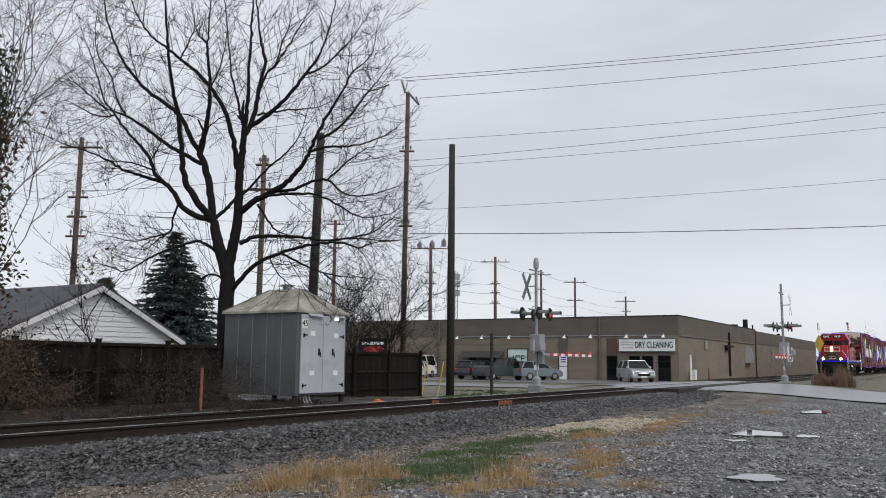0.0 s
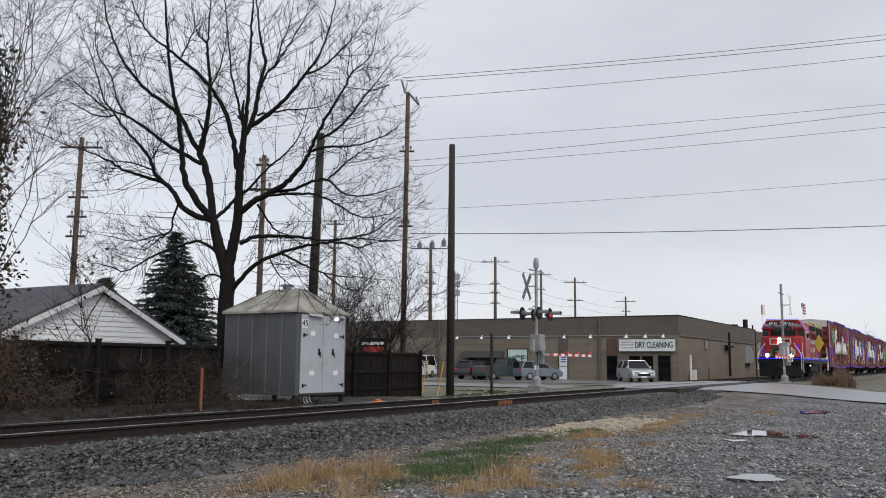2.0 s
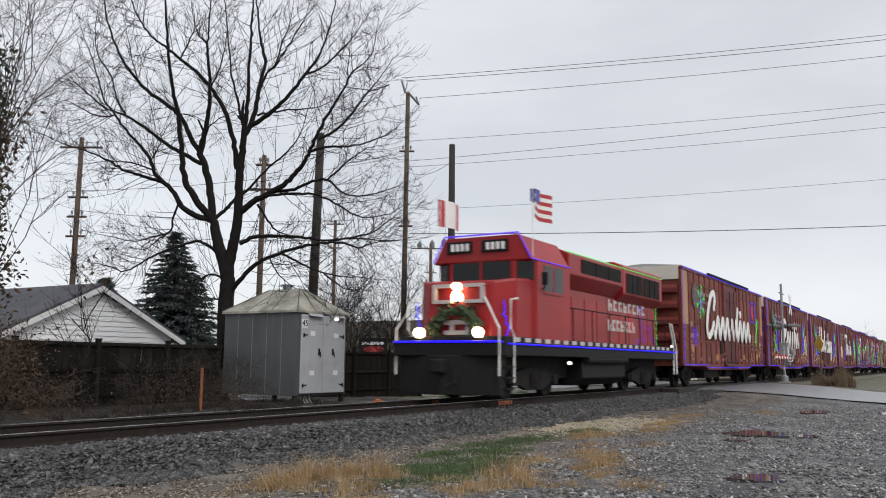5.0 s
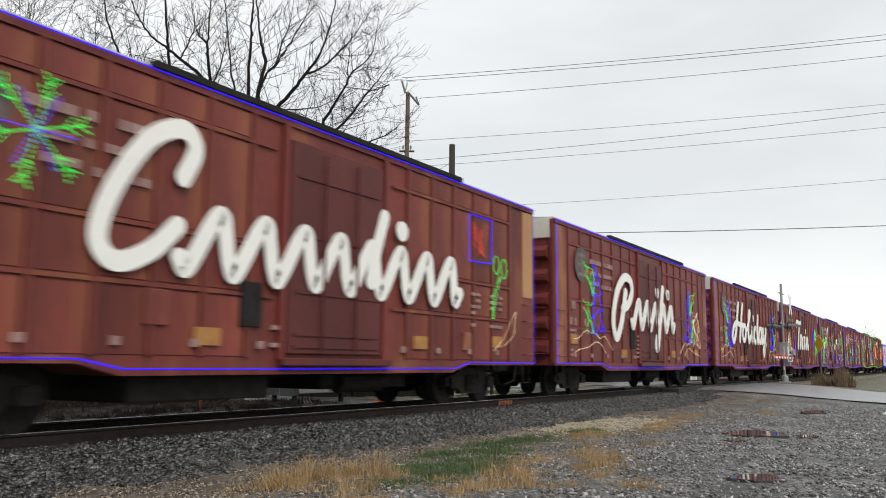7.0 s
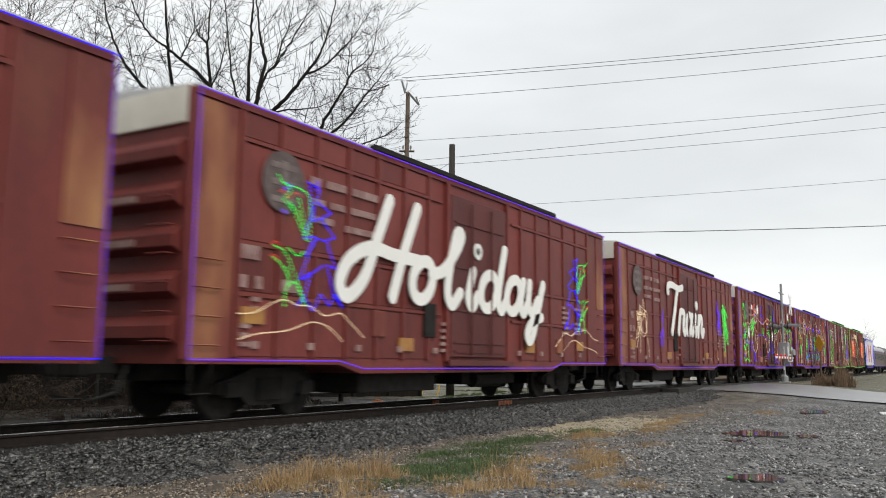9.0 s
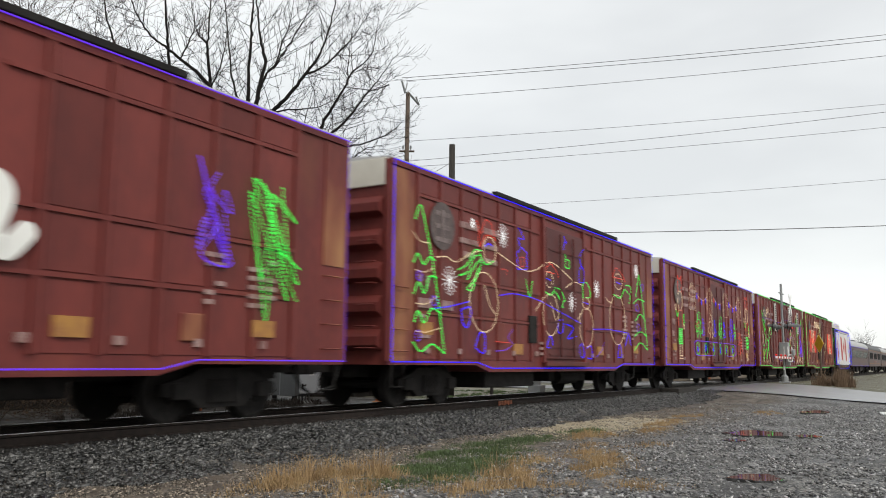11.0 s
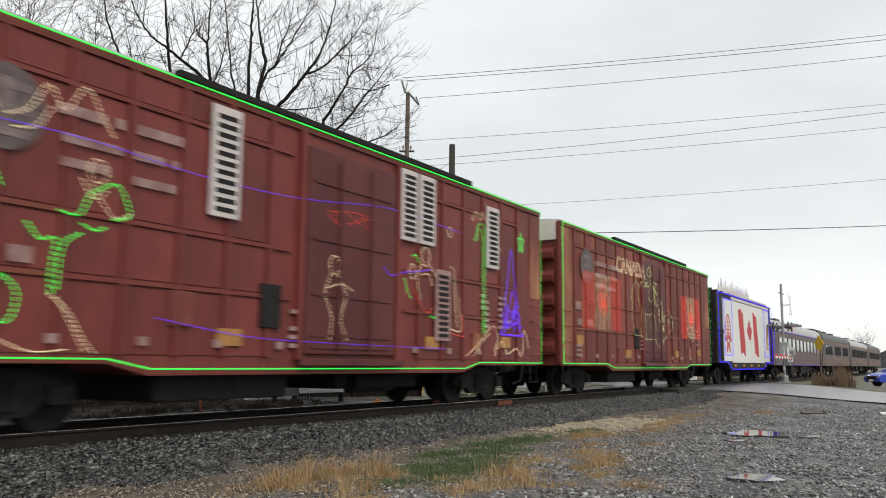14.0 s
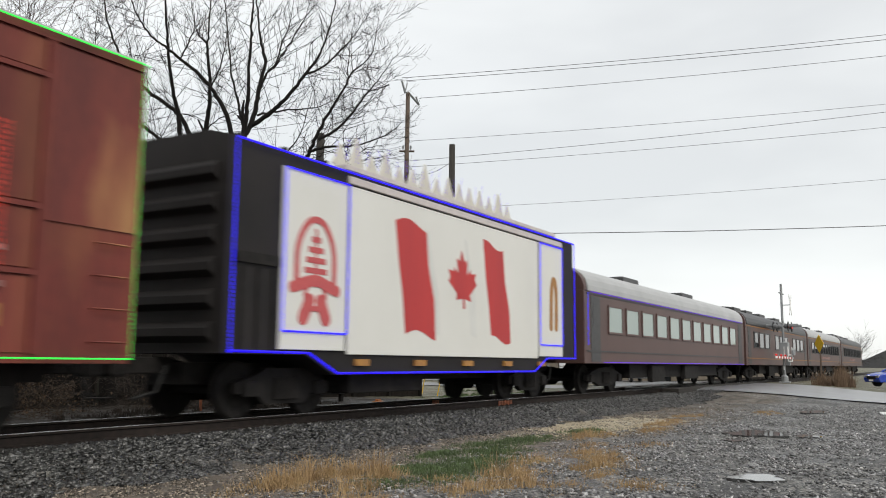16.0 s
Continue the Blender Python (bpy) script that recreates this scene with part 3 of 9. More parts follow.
def stone_mat(name, a, b, rough):
    m = mat(name, a, b, rough=rough, scale=20, fine=90, bump=0.25)
    n, l = m.node_tree.nodes, m.node_tree.links
    bsdf = n["Principled BSDF"]
    src = bsdf.inputs["Base Color"].links[0].from_socket
    geo, tone, hsv = n.new("ShaderNodeNewGeometry"), n.new("ShaderNodeFloatCurve"), n.new("ShaderNodeHueSaturation")
    pts = tone.mapping.curves[0].points
    pts[0].location, pts[1].location = (0.0, 0.05), (1.0, 0.75)
    for q in ((0.45, 0.15), (0.8, 0.31), (0.95, 0.48)):
        pts.new(*q)
    tone.mapping.update()
    gain = n.new("ShaderNodeMath")
    gain.operation = "MULTIPLY"
    gain.inputs[1].default_value = 4.0
    l.new(geo.outputs["Random Per Island"], tone.inputs["Value"])
    l.new(tone.outputs[0], gain.inputs[0])
    l.new(gain.outputs[0], hsv.inputs["Value"])
    l.new(src, hsv.inputs["Color"])
    l.new(hsv.outputs[0], bsdf.inputs["Base Color"])
    return m


M_BALLAST = stone_mat("crushed_ballast_stone", (0.082, 0.080, 0.079), (0.028, 0.0275, 0.027), 0.36)
M_BALLAST_DARK = stone_mat("dark_track_ballast", (0.04, 0.037, 0.036), (0.018, 0.017, 0.017), 0.6)
M_GRAVEL = stone_mat("wet_lot_gravel", (0.285, 0.28, 0.28), (0.095, 0.094, 0.096), 0.3)


def soil_strip(rng, n):
    x = 5.0 + 24 * rng.random(n) ** 1.6
    y = rng.normal(7.2, 1.1, n)
    keep = (y < 9.0) & (y > 2.0) & ((((x - 19.6) * 0.36) ** 2 + (y - 7.1) ** 2 > 1.2) | (rng.random(n) < 0.15))
    return x[keep], y[keep]


def near_bank(rng, n):
    x = 3 + 34 * rng.random(n) ** 1.4
    y = 9.9 - 1.9 * rng.random(n) ** 1.3
    keep = y > 8.35 + 0.22 * np.sin(2.3 * x) + 0.15 * np.sin(5.1 * x + 1.0) - 0.25 * rng.random(n)
    return x[keep], y[keep]


def far_bank(rng, n):
    return 4 + 30 * rng.random(n), 10.3 + 3.0 * rng.random(n)


def lot(rng, n):
    x = 5.5 + 28 * rng.random(n) ** 1.5
    y = 0.0 + 8.6 * rng.random(n)
    dens = np.clip(0.12 + 0.95 * step(6.9, 4.6, y + 0.8 * np.sin(x * 0.9)), 0, 1)
    patch = 0.55 + 0.45 * np.sin(1.1 * x + 2.0 * np.sin(0.9 * y)) * np.sin(1.7 * y + 1.3 * np.sin(0.7 * x))
    keep = (rng.random(n) < dens * patch) & (y < 0.62 * x + 3)
    for cx, cy, rx, ry in ((18.6, 3.55, 0.8, 0.6), (18.9, 2.6, 0.35, 0.25), (11.45, 2.2, 0.4, 0.32), (28.6, 3.7, 0.9, 0.4)):
        keep &= ((x - cx) / rx) ** 2 + ((y - cy) / ry) ** 2 > 0.85
    keep &= (((x - 19.6) * 0.36) ** 2 + (y - 7.1) ** 2 > 1.4) | (rng.random(n) < 0.08)
    return x[keep], y[keep]


scatter_stones("ballast_stones", 75000, near_bank, (0.013, 0.058), M_BALLAST, "dark grey crushed ballast stones beside the rail", 11)
scatter_stones("ballast_between_rails", 9000, far_bank, (0.02, 0.05), M_BALLAST_DARK, "dark ballast stones between and behind the rails", 12)
M_PEBBLE = stone_mat("soil_pebbles", (0.24, 0.20, 0.16), (0.10, 0.083, 0.068), 0.55)
scatter_stones("soil_pebbles", 95000, soil_strip, (0.004, 0.022), M_PEBBLE, "small brown and grey pebbles in the soil", 14)
scatter_stones("lot_gravel", 150000, lot, (0.006, 0.034), M_GRAVEL, "loose wet gravel over the lot", 13)


def blades(name, count, place, height, material, label, seed, lean=0.5, width=0.006):
    """Grass or weeds: thin bent three-cornered blades in one object."""
    rng = np.random.default_rng(seed)
    x, y, k = place(rng, count)
    n = len(x)
    z = ground_z(x, y) - 0.01
    h = height * (0.22 + 0.78 * rng.random(n) ** 1.6) * k
    a, ln = rng.random(n) * 6.283, lean * rng.random(n) ** 1.3
    side = rng.random(n) * 6.283
    w = width * (0.6 + 0.8 * rng.random(n))
    base = np.stack([x, y, z], -1)
    sv = np.stack([np.cos(side), np.sin(side), np.zeros(n)], -1) * w[:, None]
    mid = base + np.stack([np.cos(a) * ln * h * 0.35, np.sin(a) * ln * h * 0.35, h * 0.6], -1)
    tip = base + np.stack([np.cos(a) * ln * h, np.sin(a) * ln * h, h * (1 - 0.3 * ln)], -1)
    v = np.stack([base - sv, base + sv, mid - sv * 0.7, mid + sv * 0.7, tip], 1).reshape(-1, 3)
    o = 5 * np.arange(n)[:, None, None]
    f = (np.array([(0, 1, 3), (0, 3, 2), (2, 3, 4)])[None] + o).reshape(-1, 3)
    me = bpy.data.meshes.new(name)
    me.from_pydata(v.tolist(), [], f.tolist())
    me.materials.append(material)
    return tagged(new(name, me), label, "grass", kind="stuff")


def clumps(centres, spots=30, tight=0.06):
    """Blade places in small tufts round clump centres (x, y, radius along x, radius along y, height factor)."""
    def place(rng, n):
        c = np.array(centres)
        w = c[:, 2] * c[:, 3]
        i = rng.choice(len(c), n, p=w / w.sum())
        sub = rng.normal(0, 0.55, (len(c), spots, 2))
        share = rng.random((len(c), spots)) ** 1.5
        order = np.cumsum(share / share.sum(1, keepdims=True), 1)
        spot = np.minimum((rng.random(n)[:, None] > order[i]).sum(1), spots - 1)
        pick = sub[i, spot]
        tall = (rng.uniform(0.35, 1.25, (len(c), spots)) * np.exp(-0.5 * (sub ** 2).sum(2)))[i, spot]
        wide = tight * (0.5 + rng.random((len(c), spots)))[i, spot]
        px = c[i, 0] + c[i, 2] * pick[:, 0] + rng.normal(0, 1, n) * wide
        py = c[i, 1] + c[i, 3] * pick[:, 1] + rng.normal(0, 1, n) * wide
        return px, py, c[i, 4] * tall
    return place


DRY = [(7.3, 6.55, 0.5, 0.4, 0.9), (8.2, 6.6, 0.6, 0.5, 1.25), (8.8, 6.35, 0.45, 0.4, 1.2), (8.65, 5.95, 0.3, 0.25, 0.8), (8.4, 4.6, 0.5, 0.35, 0.75), (9.7, 4.85, 0.35, 0.3, 1.25),
       (9.1, 4.45, 0.5, 0.3, 0.7), (11.5, 5.35, 0.4, 0.3, 0.6), (13.2, 5.1, 0.9, 0.4, 0.5), (11.6, 4.35, 0.6, 0.3, 0.55), (12.4, 4.6, 0.5, 0.3, 0.5),
       (16.2, 6.3, 0.8, 0.35, 0.55), (17.9, 5.5, 0.7, 0.25, 0.5), (19.8, 5.9, 0.9, 0.3, 0.4), (10.0, 3.3, 0.5, 0.3, 0.35)]
MORE = [(9.4, 3.9, 0.5, 0.2, 0.3), (10.6, 4.0, 0.4, 0.2, 0.35), (8.9, 5.3, 0.4, 0.3, 0.4), (10.4, 4.9, 0.4, 0.3, 0.35), (14.6, 5.6, 0.6, 0.3, 0.35), (15.2, 4.7, 0.5, 0.3, 0.35),
        (21.5, 6.1, 1.2, 0.3, 0.4), (24.0, 6.4, 1.4, 0.3, 0.4), (7.6, 5.6, 0.6, 0.4, 0.6), (27.0, 4.9, 1.5, 0.4, 0.35), (6.9, 5.0, 0.5, 0.3, 0.5)]
blades("dry_grass", 22000, clumps(DRY + MORE, 24, 0.07), 0.38, M_GRASS_DEAD, "dry tan grass tufts on the gravel", 21, 1.3, 0.0034)
blades("dead_straw", 13000, clumps([(x, y, rx * 1.35, ry * 1.35, 1.0) for x, y, rx, ry, h in DRY], 60, 0.14), 0.11, M_STRAW, "flattened dead straw on the soil", 26, 2.6, 0.005)
blades("green_grass", 52000, clumps([(9.75, 6.15, 0.9, 0.45, 1.0), (10.6, 5.75, 1.0, 0.5, 1.1), (12.4, 6.4, 1.3, 0.5, 1.0), (14.6, 6.9, 1.5, 0.35, 1.2), (9.0, 5.3, 0.7, 0.4, 0.8), (17.2, 6.7, 1.2, 0.3, 0.9),
       (11.5, 6.9, 1.0, 0.4, 0.9), (13.4, 7.2, 0.9, 0.3, 0.8), (9.6, 5.6, 1.1, 0.5, 0.9), (11.2, 5.9, 1.1, 0.5, 1.0), (8.3, 5.6, 0.6, 0.4, 0.7)], 70, 0.12), 0.11, M_GRASS_GREEN, "short green grass and weeds on the soil", 22, 1.2, 0.005)
blades("verge_grass", 16000, clumps([(33, 18.3, 2.5, 0.9, 1.0), (36, 18.6, 2.0, 1.0, 1.0), (39.0, 21, 1.4, 1.2, 0.8), (30, 17.5, 2.2, 0.6, 1.0), (31.5, 16.6, 2.4, 0.7, 1.0), (35, 17.2, 1.5, 0.6, 0.9)]),
       0.13, M_GRASS_GREEN, "green verge grass beside the fence", 23, 0.9, 0.012)
blades("brown_weeds", 6500, clumps([(54.4, 5.5, 1.3, 0.55, 1.0), (56.2, 5.7, 1.5, 0.5, 1.0), (53.0, 6.4, 1.0, 0.4, 0.8)]),
       1.45, M_BRUSH, "tall dead brown weeds beside the road", 24, 0.6, 0.010)
blades("trackside_weeds", 7000, clumps([(12 + 1.5 * k, 15.6 + 0.5 * (k % 3), 1.0, 0.9, 0.7 + 0.3 * (k % 2)) for k in range(6)]),
       0.26, M_BRUSH_DARK, "dead brown brush along the fence foot", 25, 0.9, 0.008)


bm = B()
box(bm, -0.22, 0.22, -0.09, 0.09, 0.0, 0.10, 0.03)
box(bm, -0.10, 0.10, -0.05, 0.05, 0.10, 0.15, 0.02)
solo("track_marker", bm, M_ORANGE_BRIGHT, "small orange plastic marker lying behind the rail", "marker", at=pose(20.79, 14.59, 0.20, 0, 0, 8))


# ---- fence ----
def fence(x0, x1, y, zb, zt, label, gap=2.35):
    f = thing("wooden_fence", label, "fence", (x0, y, 0), group="fences behind the track", kind="structure")
    n = round((x1 - x0) / 0.19)
    board = B()
    box(board, 0.0, 0.194, -0.012, 0.012, zb, zt, 0.004)
    me = mesh_of("board", board, M_FENCE)
    rng = random.Random(int(x0))
    for k in range(n):
        b = new("board", me)
        b.parent = f
        b.matrix_basis = pose(k * 0.19 + rng.uniform(-0.004, 0.004), 0.008 * (k % 2) + rng.uniform(-0.003, 0.003), rng.uniform(-0.03, 0.0), 0, rng.uniform(-0.3, 0.3), 0)
    post = B()
    box(post, -0.06, 0.06, -0.14, -0.02, zb - 0.2, zt + 0.06, 0.01)
    box(post, -0.075, 0.075, -0.155, -0.005, zt + 0.06, zt + 0.09, 0.01)
    pm = mesh_of("post", post, M_FENCE)
    for k in range(int((x1 - x0) / gap) + 1):
        p = new("post", pm)
        p.parent = f
        p.matrix_basis = pose(k * gap + 0.3, 0, 0)
    for z in (zb + 0.35, (zb + zt) / 2 + 0.1, zt - 0.1):
        bm = B()
        box(bm, 0, x1 - x0, -0.06, -0.015, z, z + 0.09, 0.006)
        part("rail", bm, M_FENCE, f)
    return f


fence(-2, 19.3, 19.5, 0.12, 1.9, "dark weathered wooden privacy fence with posts")
fence(23.4, 30.95, 19.5, 0.0, 1.83, "dark wooden fence section ending at the verge")


# ---- equipment cabin ----
def cabin(x0, y0):
    c = thing("equipment_cabin", "grey steel railway equipment cabin with stained pyramid roof", "equipment cabin", (x0, y0, 0))
    w, d, zb, zt = 2.38, 2.92, 0.43, 2.94
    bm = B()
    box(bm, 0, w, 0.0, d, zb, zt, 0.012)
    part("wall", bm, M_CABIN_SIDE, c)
    bm = B()
    for k in range(1, 5):
        box(bm, -0.012, 0.0, d * k / 5 - 0.01, d * k / 5 + 0.01, zb + 0.02, zt - 0.03)
    part("seam", bm, M_INSUL, c, "vertical sheet seams")
    bm = B()
    e, ridge = 0.07, 0.95
    lo = [(-e, -e, zt), (w + e, -e, zt), (w + e, d + e, zt), (-e, d + e, zt)]
    hi = [(w / 2 - 0.12, d / 2 - 0.6, zt + 0.74), (w / 2 + 0.12, d / 2 - 0.6, zt + 0.74), (w / 2 + 0.12, d / 2 + 0.6, zt + 0.74), (w / 2 - 0.12, d / 2 + 0.6, zt + 0.74)]
    a, b2, h = [bm.verts.new((p[0], p[1], p[2] - 0.07)) for p in lo], [bm.verts.new(p) for p in lo], [bm.verts.new(p) for p in hi]
    bm.faces.new(a[::-1])
    bm.faces.new(h)
    for i in range(4):
        j = (i + 1) % 4
        bm.faces.new((a[i], a[j], b2[j], b2[i]))
        bm.faces.new((b2[i], b2[j], h[j], h[i]))
    roof = part("roof", bm, M_ROOF_STAIN, c, "stained whitish hipped sheet roof")
    seams = [(p, q, 0.022) for p, q in zip(lo, hi)]
    for k in (0.33, 0.66):
        for j in (3, 1):
            seams.append((Vector(lo[0]).lerp(Vector(lo[j]), k), Vector(hi[0]).lerp(Vector(hi[j]), k), 0.018))
    for p, q, r in seams:
        bm = B()
        tube(bm, [p, q], r, 5)
        part("roof_rib", bm, M_CABIN_SIDE, roof, "dark seam of the roof sheets")
    bm = B()
    lathe(bm, [(0.15, 0.6), (0.15, 0.84), (0.21, 0.85), (0.21, 0.89), (0.05, 0.91)], (w / 2, d / 2, zt), n=14)
    part("vent", bm, M_GALV, roof, "round roof vent")
    for x_a, x_b in ((0.16, w / 2 - 0.02), (w / 2 + 0.0, w - 0.12)):
        bm = B()
        box(bm, x_a, x_b, -0.05, -0.004, zb + 0.06, zt - 0.12, 0.012)
        dr = part("door", bm, M_CABIN_DOOR, c, "grey painted steel door")
        bm = B()
        hx = x_b - 0.22 if x_a < 0.5 else x_a + 0.42
        box(bm, hx, hx + 0.07, -0.075, -0.05, 1.62, 1.82, 0.008)
        tube(bm, [(hx + 0.035, -0.08, 1.72), (hx + 0.035, -0.11, 1.72), (hx + 0.06, -0.11, 1.56)], 0.014, 6)
        part("handle", bm, M_DARK, dr, "dark latch handle")
        for z in (0.72, 2.2):
            bm = B()
            hz = x_a + 0.10 if x_a < 0.5 else x_b - 0.1
            tube(bm, [(hz, -0.055, z), (hz + (0.16 if x_a < 0.5 else -0.16), -0.06, z + 0.02)], 0.02, 6)
            cyl(bm, (hz, -0.06, z - 0.06), (hz, -0.06, z + 0.06), 0.025, n=8)
            part("hinge", bm, M_DARK, dr)
        for z in (1.02, 2.2 if x_a < 0.5 else 2.16):
            bm = B()
            px = x_a + 0.4 if x_a < 0.5 else x_a + 0.5
            box(bm, px, px + 0.22, -0.058, -0.05, z - 0.0, z + 0.14)
            part("notice", bm, M_WHITE, dr, "small white notice plate")
        bm = B()
        prism(bm, [(-0.16, zt - 0.16), (-0.02, zt - 0.05), (-0.02, zt - 0.13)], "x", x_a + 0.3, x_b - 0.1)
        part("hood", bm, M_CABIN_DOOR, c)
    bm = B()
    box(bm, 0.16, 0.42, -0.066, -0.052, 2.42, 2.68)
    plate = part("number_plate", bm, M_WHITE, c, "white plate with black numerals")
    lettering("numerals", "45", 0.27, M_BLACK, plate, pose(0.29, -0.072, 2.55, 90, 0, 0), depth=0.003)
    bm = B()
    lathe(bm, [(0.02, -0.17), (0.045, -0.14), (0.05, -0.06)], (1.75, 0.0, zt - 0.2), "y", 10)
    part("lamp", bm, M_LAMP_WHITE, c, "small white door lamp")
    for x in (0.08, w - 0.08):
        for y in (0.08, d - 0.08):
            bm = B()
            box(bm, x - 0.06, x + 0.06, y - 0.06, y + 0.06, 0.05, zb, 0.01)
            part("leg", bm, M_DARK, c)
    bm = B()
    for x in (0.35, 0.5, 0.65, 0.8):
        tube(bm, [(x, 0.15, zb + 0.05), (x, 0.12, 0.3), (x + 0.1, 0.05, 0.1)], 0.035, 8)
    part("conduit", bm, M_GALV, c, "pale cable conduits under the cabin")
    return c


cabin(19.3, 16.5)
bm = B()
box(bm, -0.035, 0.035, -0.02, 0.02, 0.1, 1.24, 0.006)
solo("marker_post", bm, M_ORANGE, "rusty orange marker post beside the track", "post", at=pose(15.2, 16.0, 0))
bm = B()
box(bm, -0.07, 0.07, -0.05, 0.05, 0.1, 2.7, 0.01)
solo("wooden_post", bm, M_POLE_DARK, "short dark wooden post on the verge", "post", at=pose(32.65, 17.0, 0))


# ---- shop building ----
def shop():
    X, Y0, Y1, XE, H = 72.5, 19.9, 56.0, 158.0, 5.6
    s = thing("shop_building", "long brown single-storey shop building with flat roof", "building", kind="structure")
    bm = B()
    box(bm, X, X + 0.3, Y0, Y1, -0.1, 3.95)
    part("wall_front", bm, M_STUCCO, s)
    bm = B()
    box(bm, X - 0.03, X + 0.3, Y0 - 0.03, Y1, 3.953, H)
    part("fascia_front", bm, M_STUCCO_TOP, s, "darker brown upper fascia")
    bm = B()
    box(bm, X + 0.303, XE, Y0, Y0 + 0.3, -0.1, 3.95)
    part("wall_side", bm, M_STUCCO, s)
    bm = B()
    box(bm, X + 0.303, 105.8, Y0 - 0.03, Y0 + 0.3, 3.953, H)
    box(bm, 106.1, XE, Y0 - 0.03, Y0 + 0.3, 3.953, H - 0.12)
    part("fascia_side", bm, M_STUCCO_TOP, s, "darker brown upper fascia")
    bm = B()
    box(bm, X + 0.31, XE, Y0 + 0.31, Y1, H - 0.4, H - 0.15)
    part("roof", bm, M_COACH_DARK, s, "flat dark roof")
    bm = B()
    box(bm, X - 0.07, X + 0.35, Y0 - 0.07, Y1, H + 0.002, H + 0.06)
    box(bm, X + 0.36, 105.8, Y0 - 0.07, Y0 + 0.35, H + 0.002, H + 0.06)
    part("coping", bm, M_DARK, s, "dark metal coping")
    bm = B()
    for k in range(9):
        y = Y0 + 0.6 + k * 4.1
        box(bm, X - 0.045, X - 0.034, y, y + 0.03, 3.96, H - 0.02)
    for z in (0.8, 1.6, 2.4, 3.2):
        box(bm, X - 0.012, X - 0.002, Y0, Y1, z, z + 0.025)
    part("joint", bm, M_STUCCO_TOP, s)
    bm = B()
    box(bm, X - 0.09, X - 0.03, 21, 42.8, 3.90, 3.97)
    conduit = part("conduit", bm, M_GALV, s, "grey lamp conduit along the front")
    for y in (41.3, 38.6, 35.7, 33.0, 30.1, 27.6, 24.3, 22.6, 21.05):
        bm = B()
        tube(bm, [(X - 0.06, y, 3.92), (X - 0.35, y, 4.05), (X - 0.5, y, 3.9)], 0.025, 6)
        lathe(bm, [(0.05, 0.12), (0.09, 0.05), (0.2, -0.1), (0.19, -0.11)], (X - 0.5, y, 3.82), n=10)
        part("goose_lamp", bm, M_WHITE, conduit, "white gooseneck lamp")
    bm = B()
    box(bm, X - 0.22, X - 0.035, 20.15, 25.05, 2.55, 3.62, 0.02)
    sign = part("sign", bm, M_WHITE, s, "white illuminated shop sign with dark green letters")
    lettering("words", "DRY CLEANING", 0.74, M_TEAL, sign, pose(X - 0.235, 21.95, 3.08, 90, 0, -90) @ Matrix.Diagonal((0.63, 1, 1, 1)), depth=0.006, bold=0.012)
    bm = B()
    for z, a, b in ((3.32, 23.75, 24.85), (3.12, 23.7, 24.9), (2.85, 23.75, 24.8)):
        box(bm, X - 0.232, X - 0.22, a, b, z - 0.05, z + 0.06)
    part("small_words", bm, M_GREY_BAR, sign)
    bm = B()
    for a, b in ((20.12, 25.08),):
        box(bm, X - 0.235, X - 0.21, a, b, 3.60, 3.66)
        box(bm, X - 0.235, X - 0.21, a, b, 2.51, 2.57)
    part("sign_frame", bm, M_TEAL, sign)

    def opening(name, y0, y1, z0, z1, m, label=""):
        bm = B()
        box(bm, X - 0.02, X - 0.004, y0, y1, z0, z1)
        pane = part(name, bm, m, s, label)
        bm = B()
        for c in ((y0 - 0.06, y0, z0, z1 + 0.06), (y1, y1 + 0.06, z0, z1 + 0.06), (y0, y1, z1, z1 + 0.06), (y0, y1, (z0 + z1) / 2, (z0 + z1) / 2 + 0.04)):
            box(bm, X - 0.06, X - 0.004, *c)
        part("frame", bm, M_DARK, pane)

    opening("door", 20.65, 21.6, 0.05, 2.15, M_GLASS_DARK, "dark glass shop door")
    opening("window", 22.15, 23.0, 1.0, 2.1, M_GLASS_DARK, "dark shop window")
    opening("window", 23.3, 24.15, 1.0, 2.1, M_GLASS_DARK, "dark shop window")
    opening("door", 25.35, 26.2, 0.05, 2.1, M_GLASS_DARK, "dark glass shop door")
    bm = B()
    box(bm, X - 0.03, X - 0.005, 25.3, 26.25, 2.18, 3.7)
    part("panel", bm, M_RUST_DOOR, s, "reddish brown panel over the door")
    opening("door", 30.0, 30.8, 0.05, 2.3, M_WHITE, "white door with a blue notice")
    bm = B()
    for k in range(3):
        box(bm, X - 0.035, X - 0.02, 30.15, 30.65, 1.95 - 0.2 * k, 2.05 - 0.2 * k)
    part("notice", bm, M_CAR_BLUE, s, "blue printed notice on the door")
    bm = B()
    box(bm, X - 0.04, X - 0.005, 29.95, 30.85, 2.4, 3.9)
    part("panel", bm, M_STUCCO_TOP, s, "dark panel over the white door")
    opening("window", 34.0, 36.0, 1.25, 2.75, M_POSTER, "pale window poster")
    lettering("words", "ICE", 0.9, M_TEAL, s, pose(X - 0.05, 34.9, 1.85, 90, 0, -90), depth=0.006)
    opening("window", 37.2, 40.2, 0.7, 2.0, M_GLASS_DARK, "dark shop window under an awning")
    bm = B()
    prism(bm, [(X - 1.1, 1.95), (X - 0.035, 2.55), (X - 0.035, 1.95)], "y", 36.4, 40.9)
    part("awning", bm, M_COACH_DARK, s, "dark brown sloping awning")
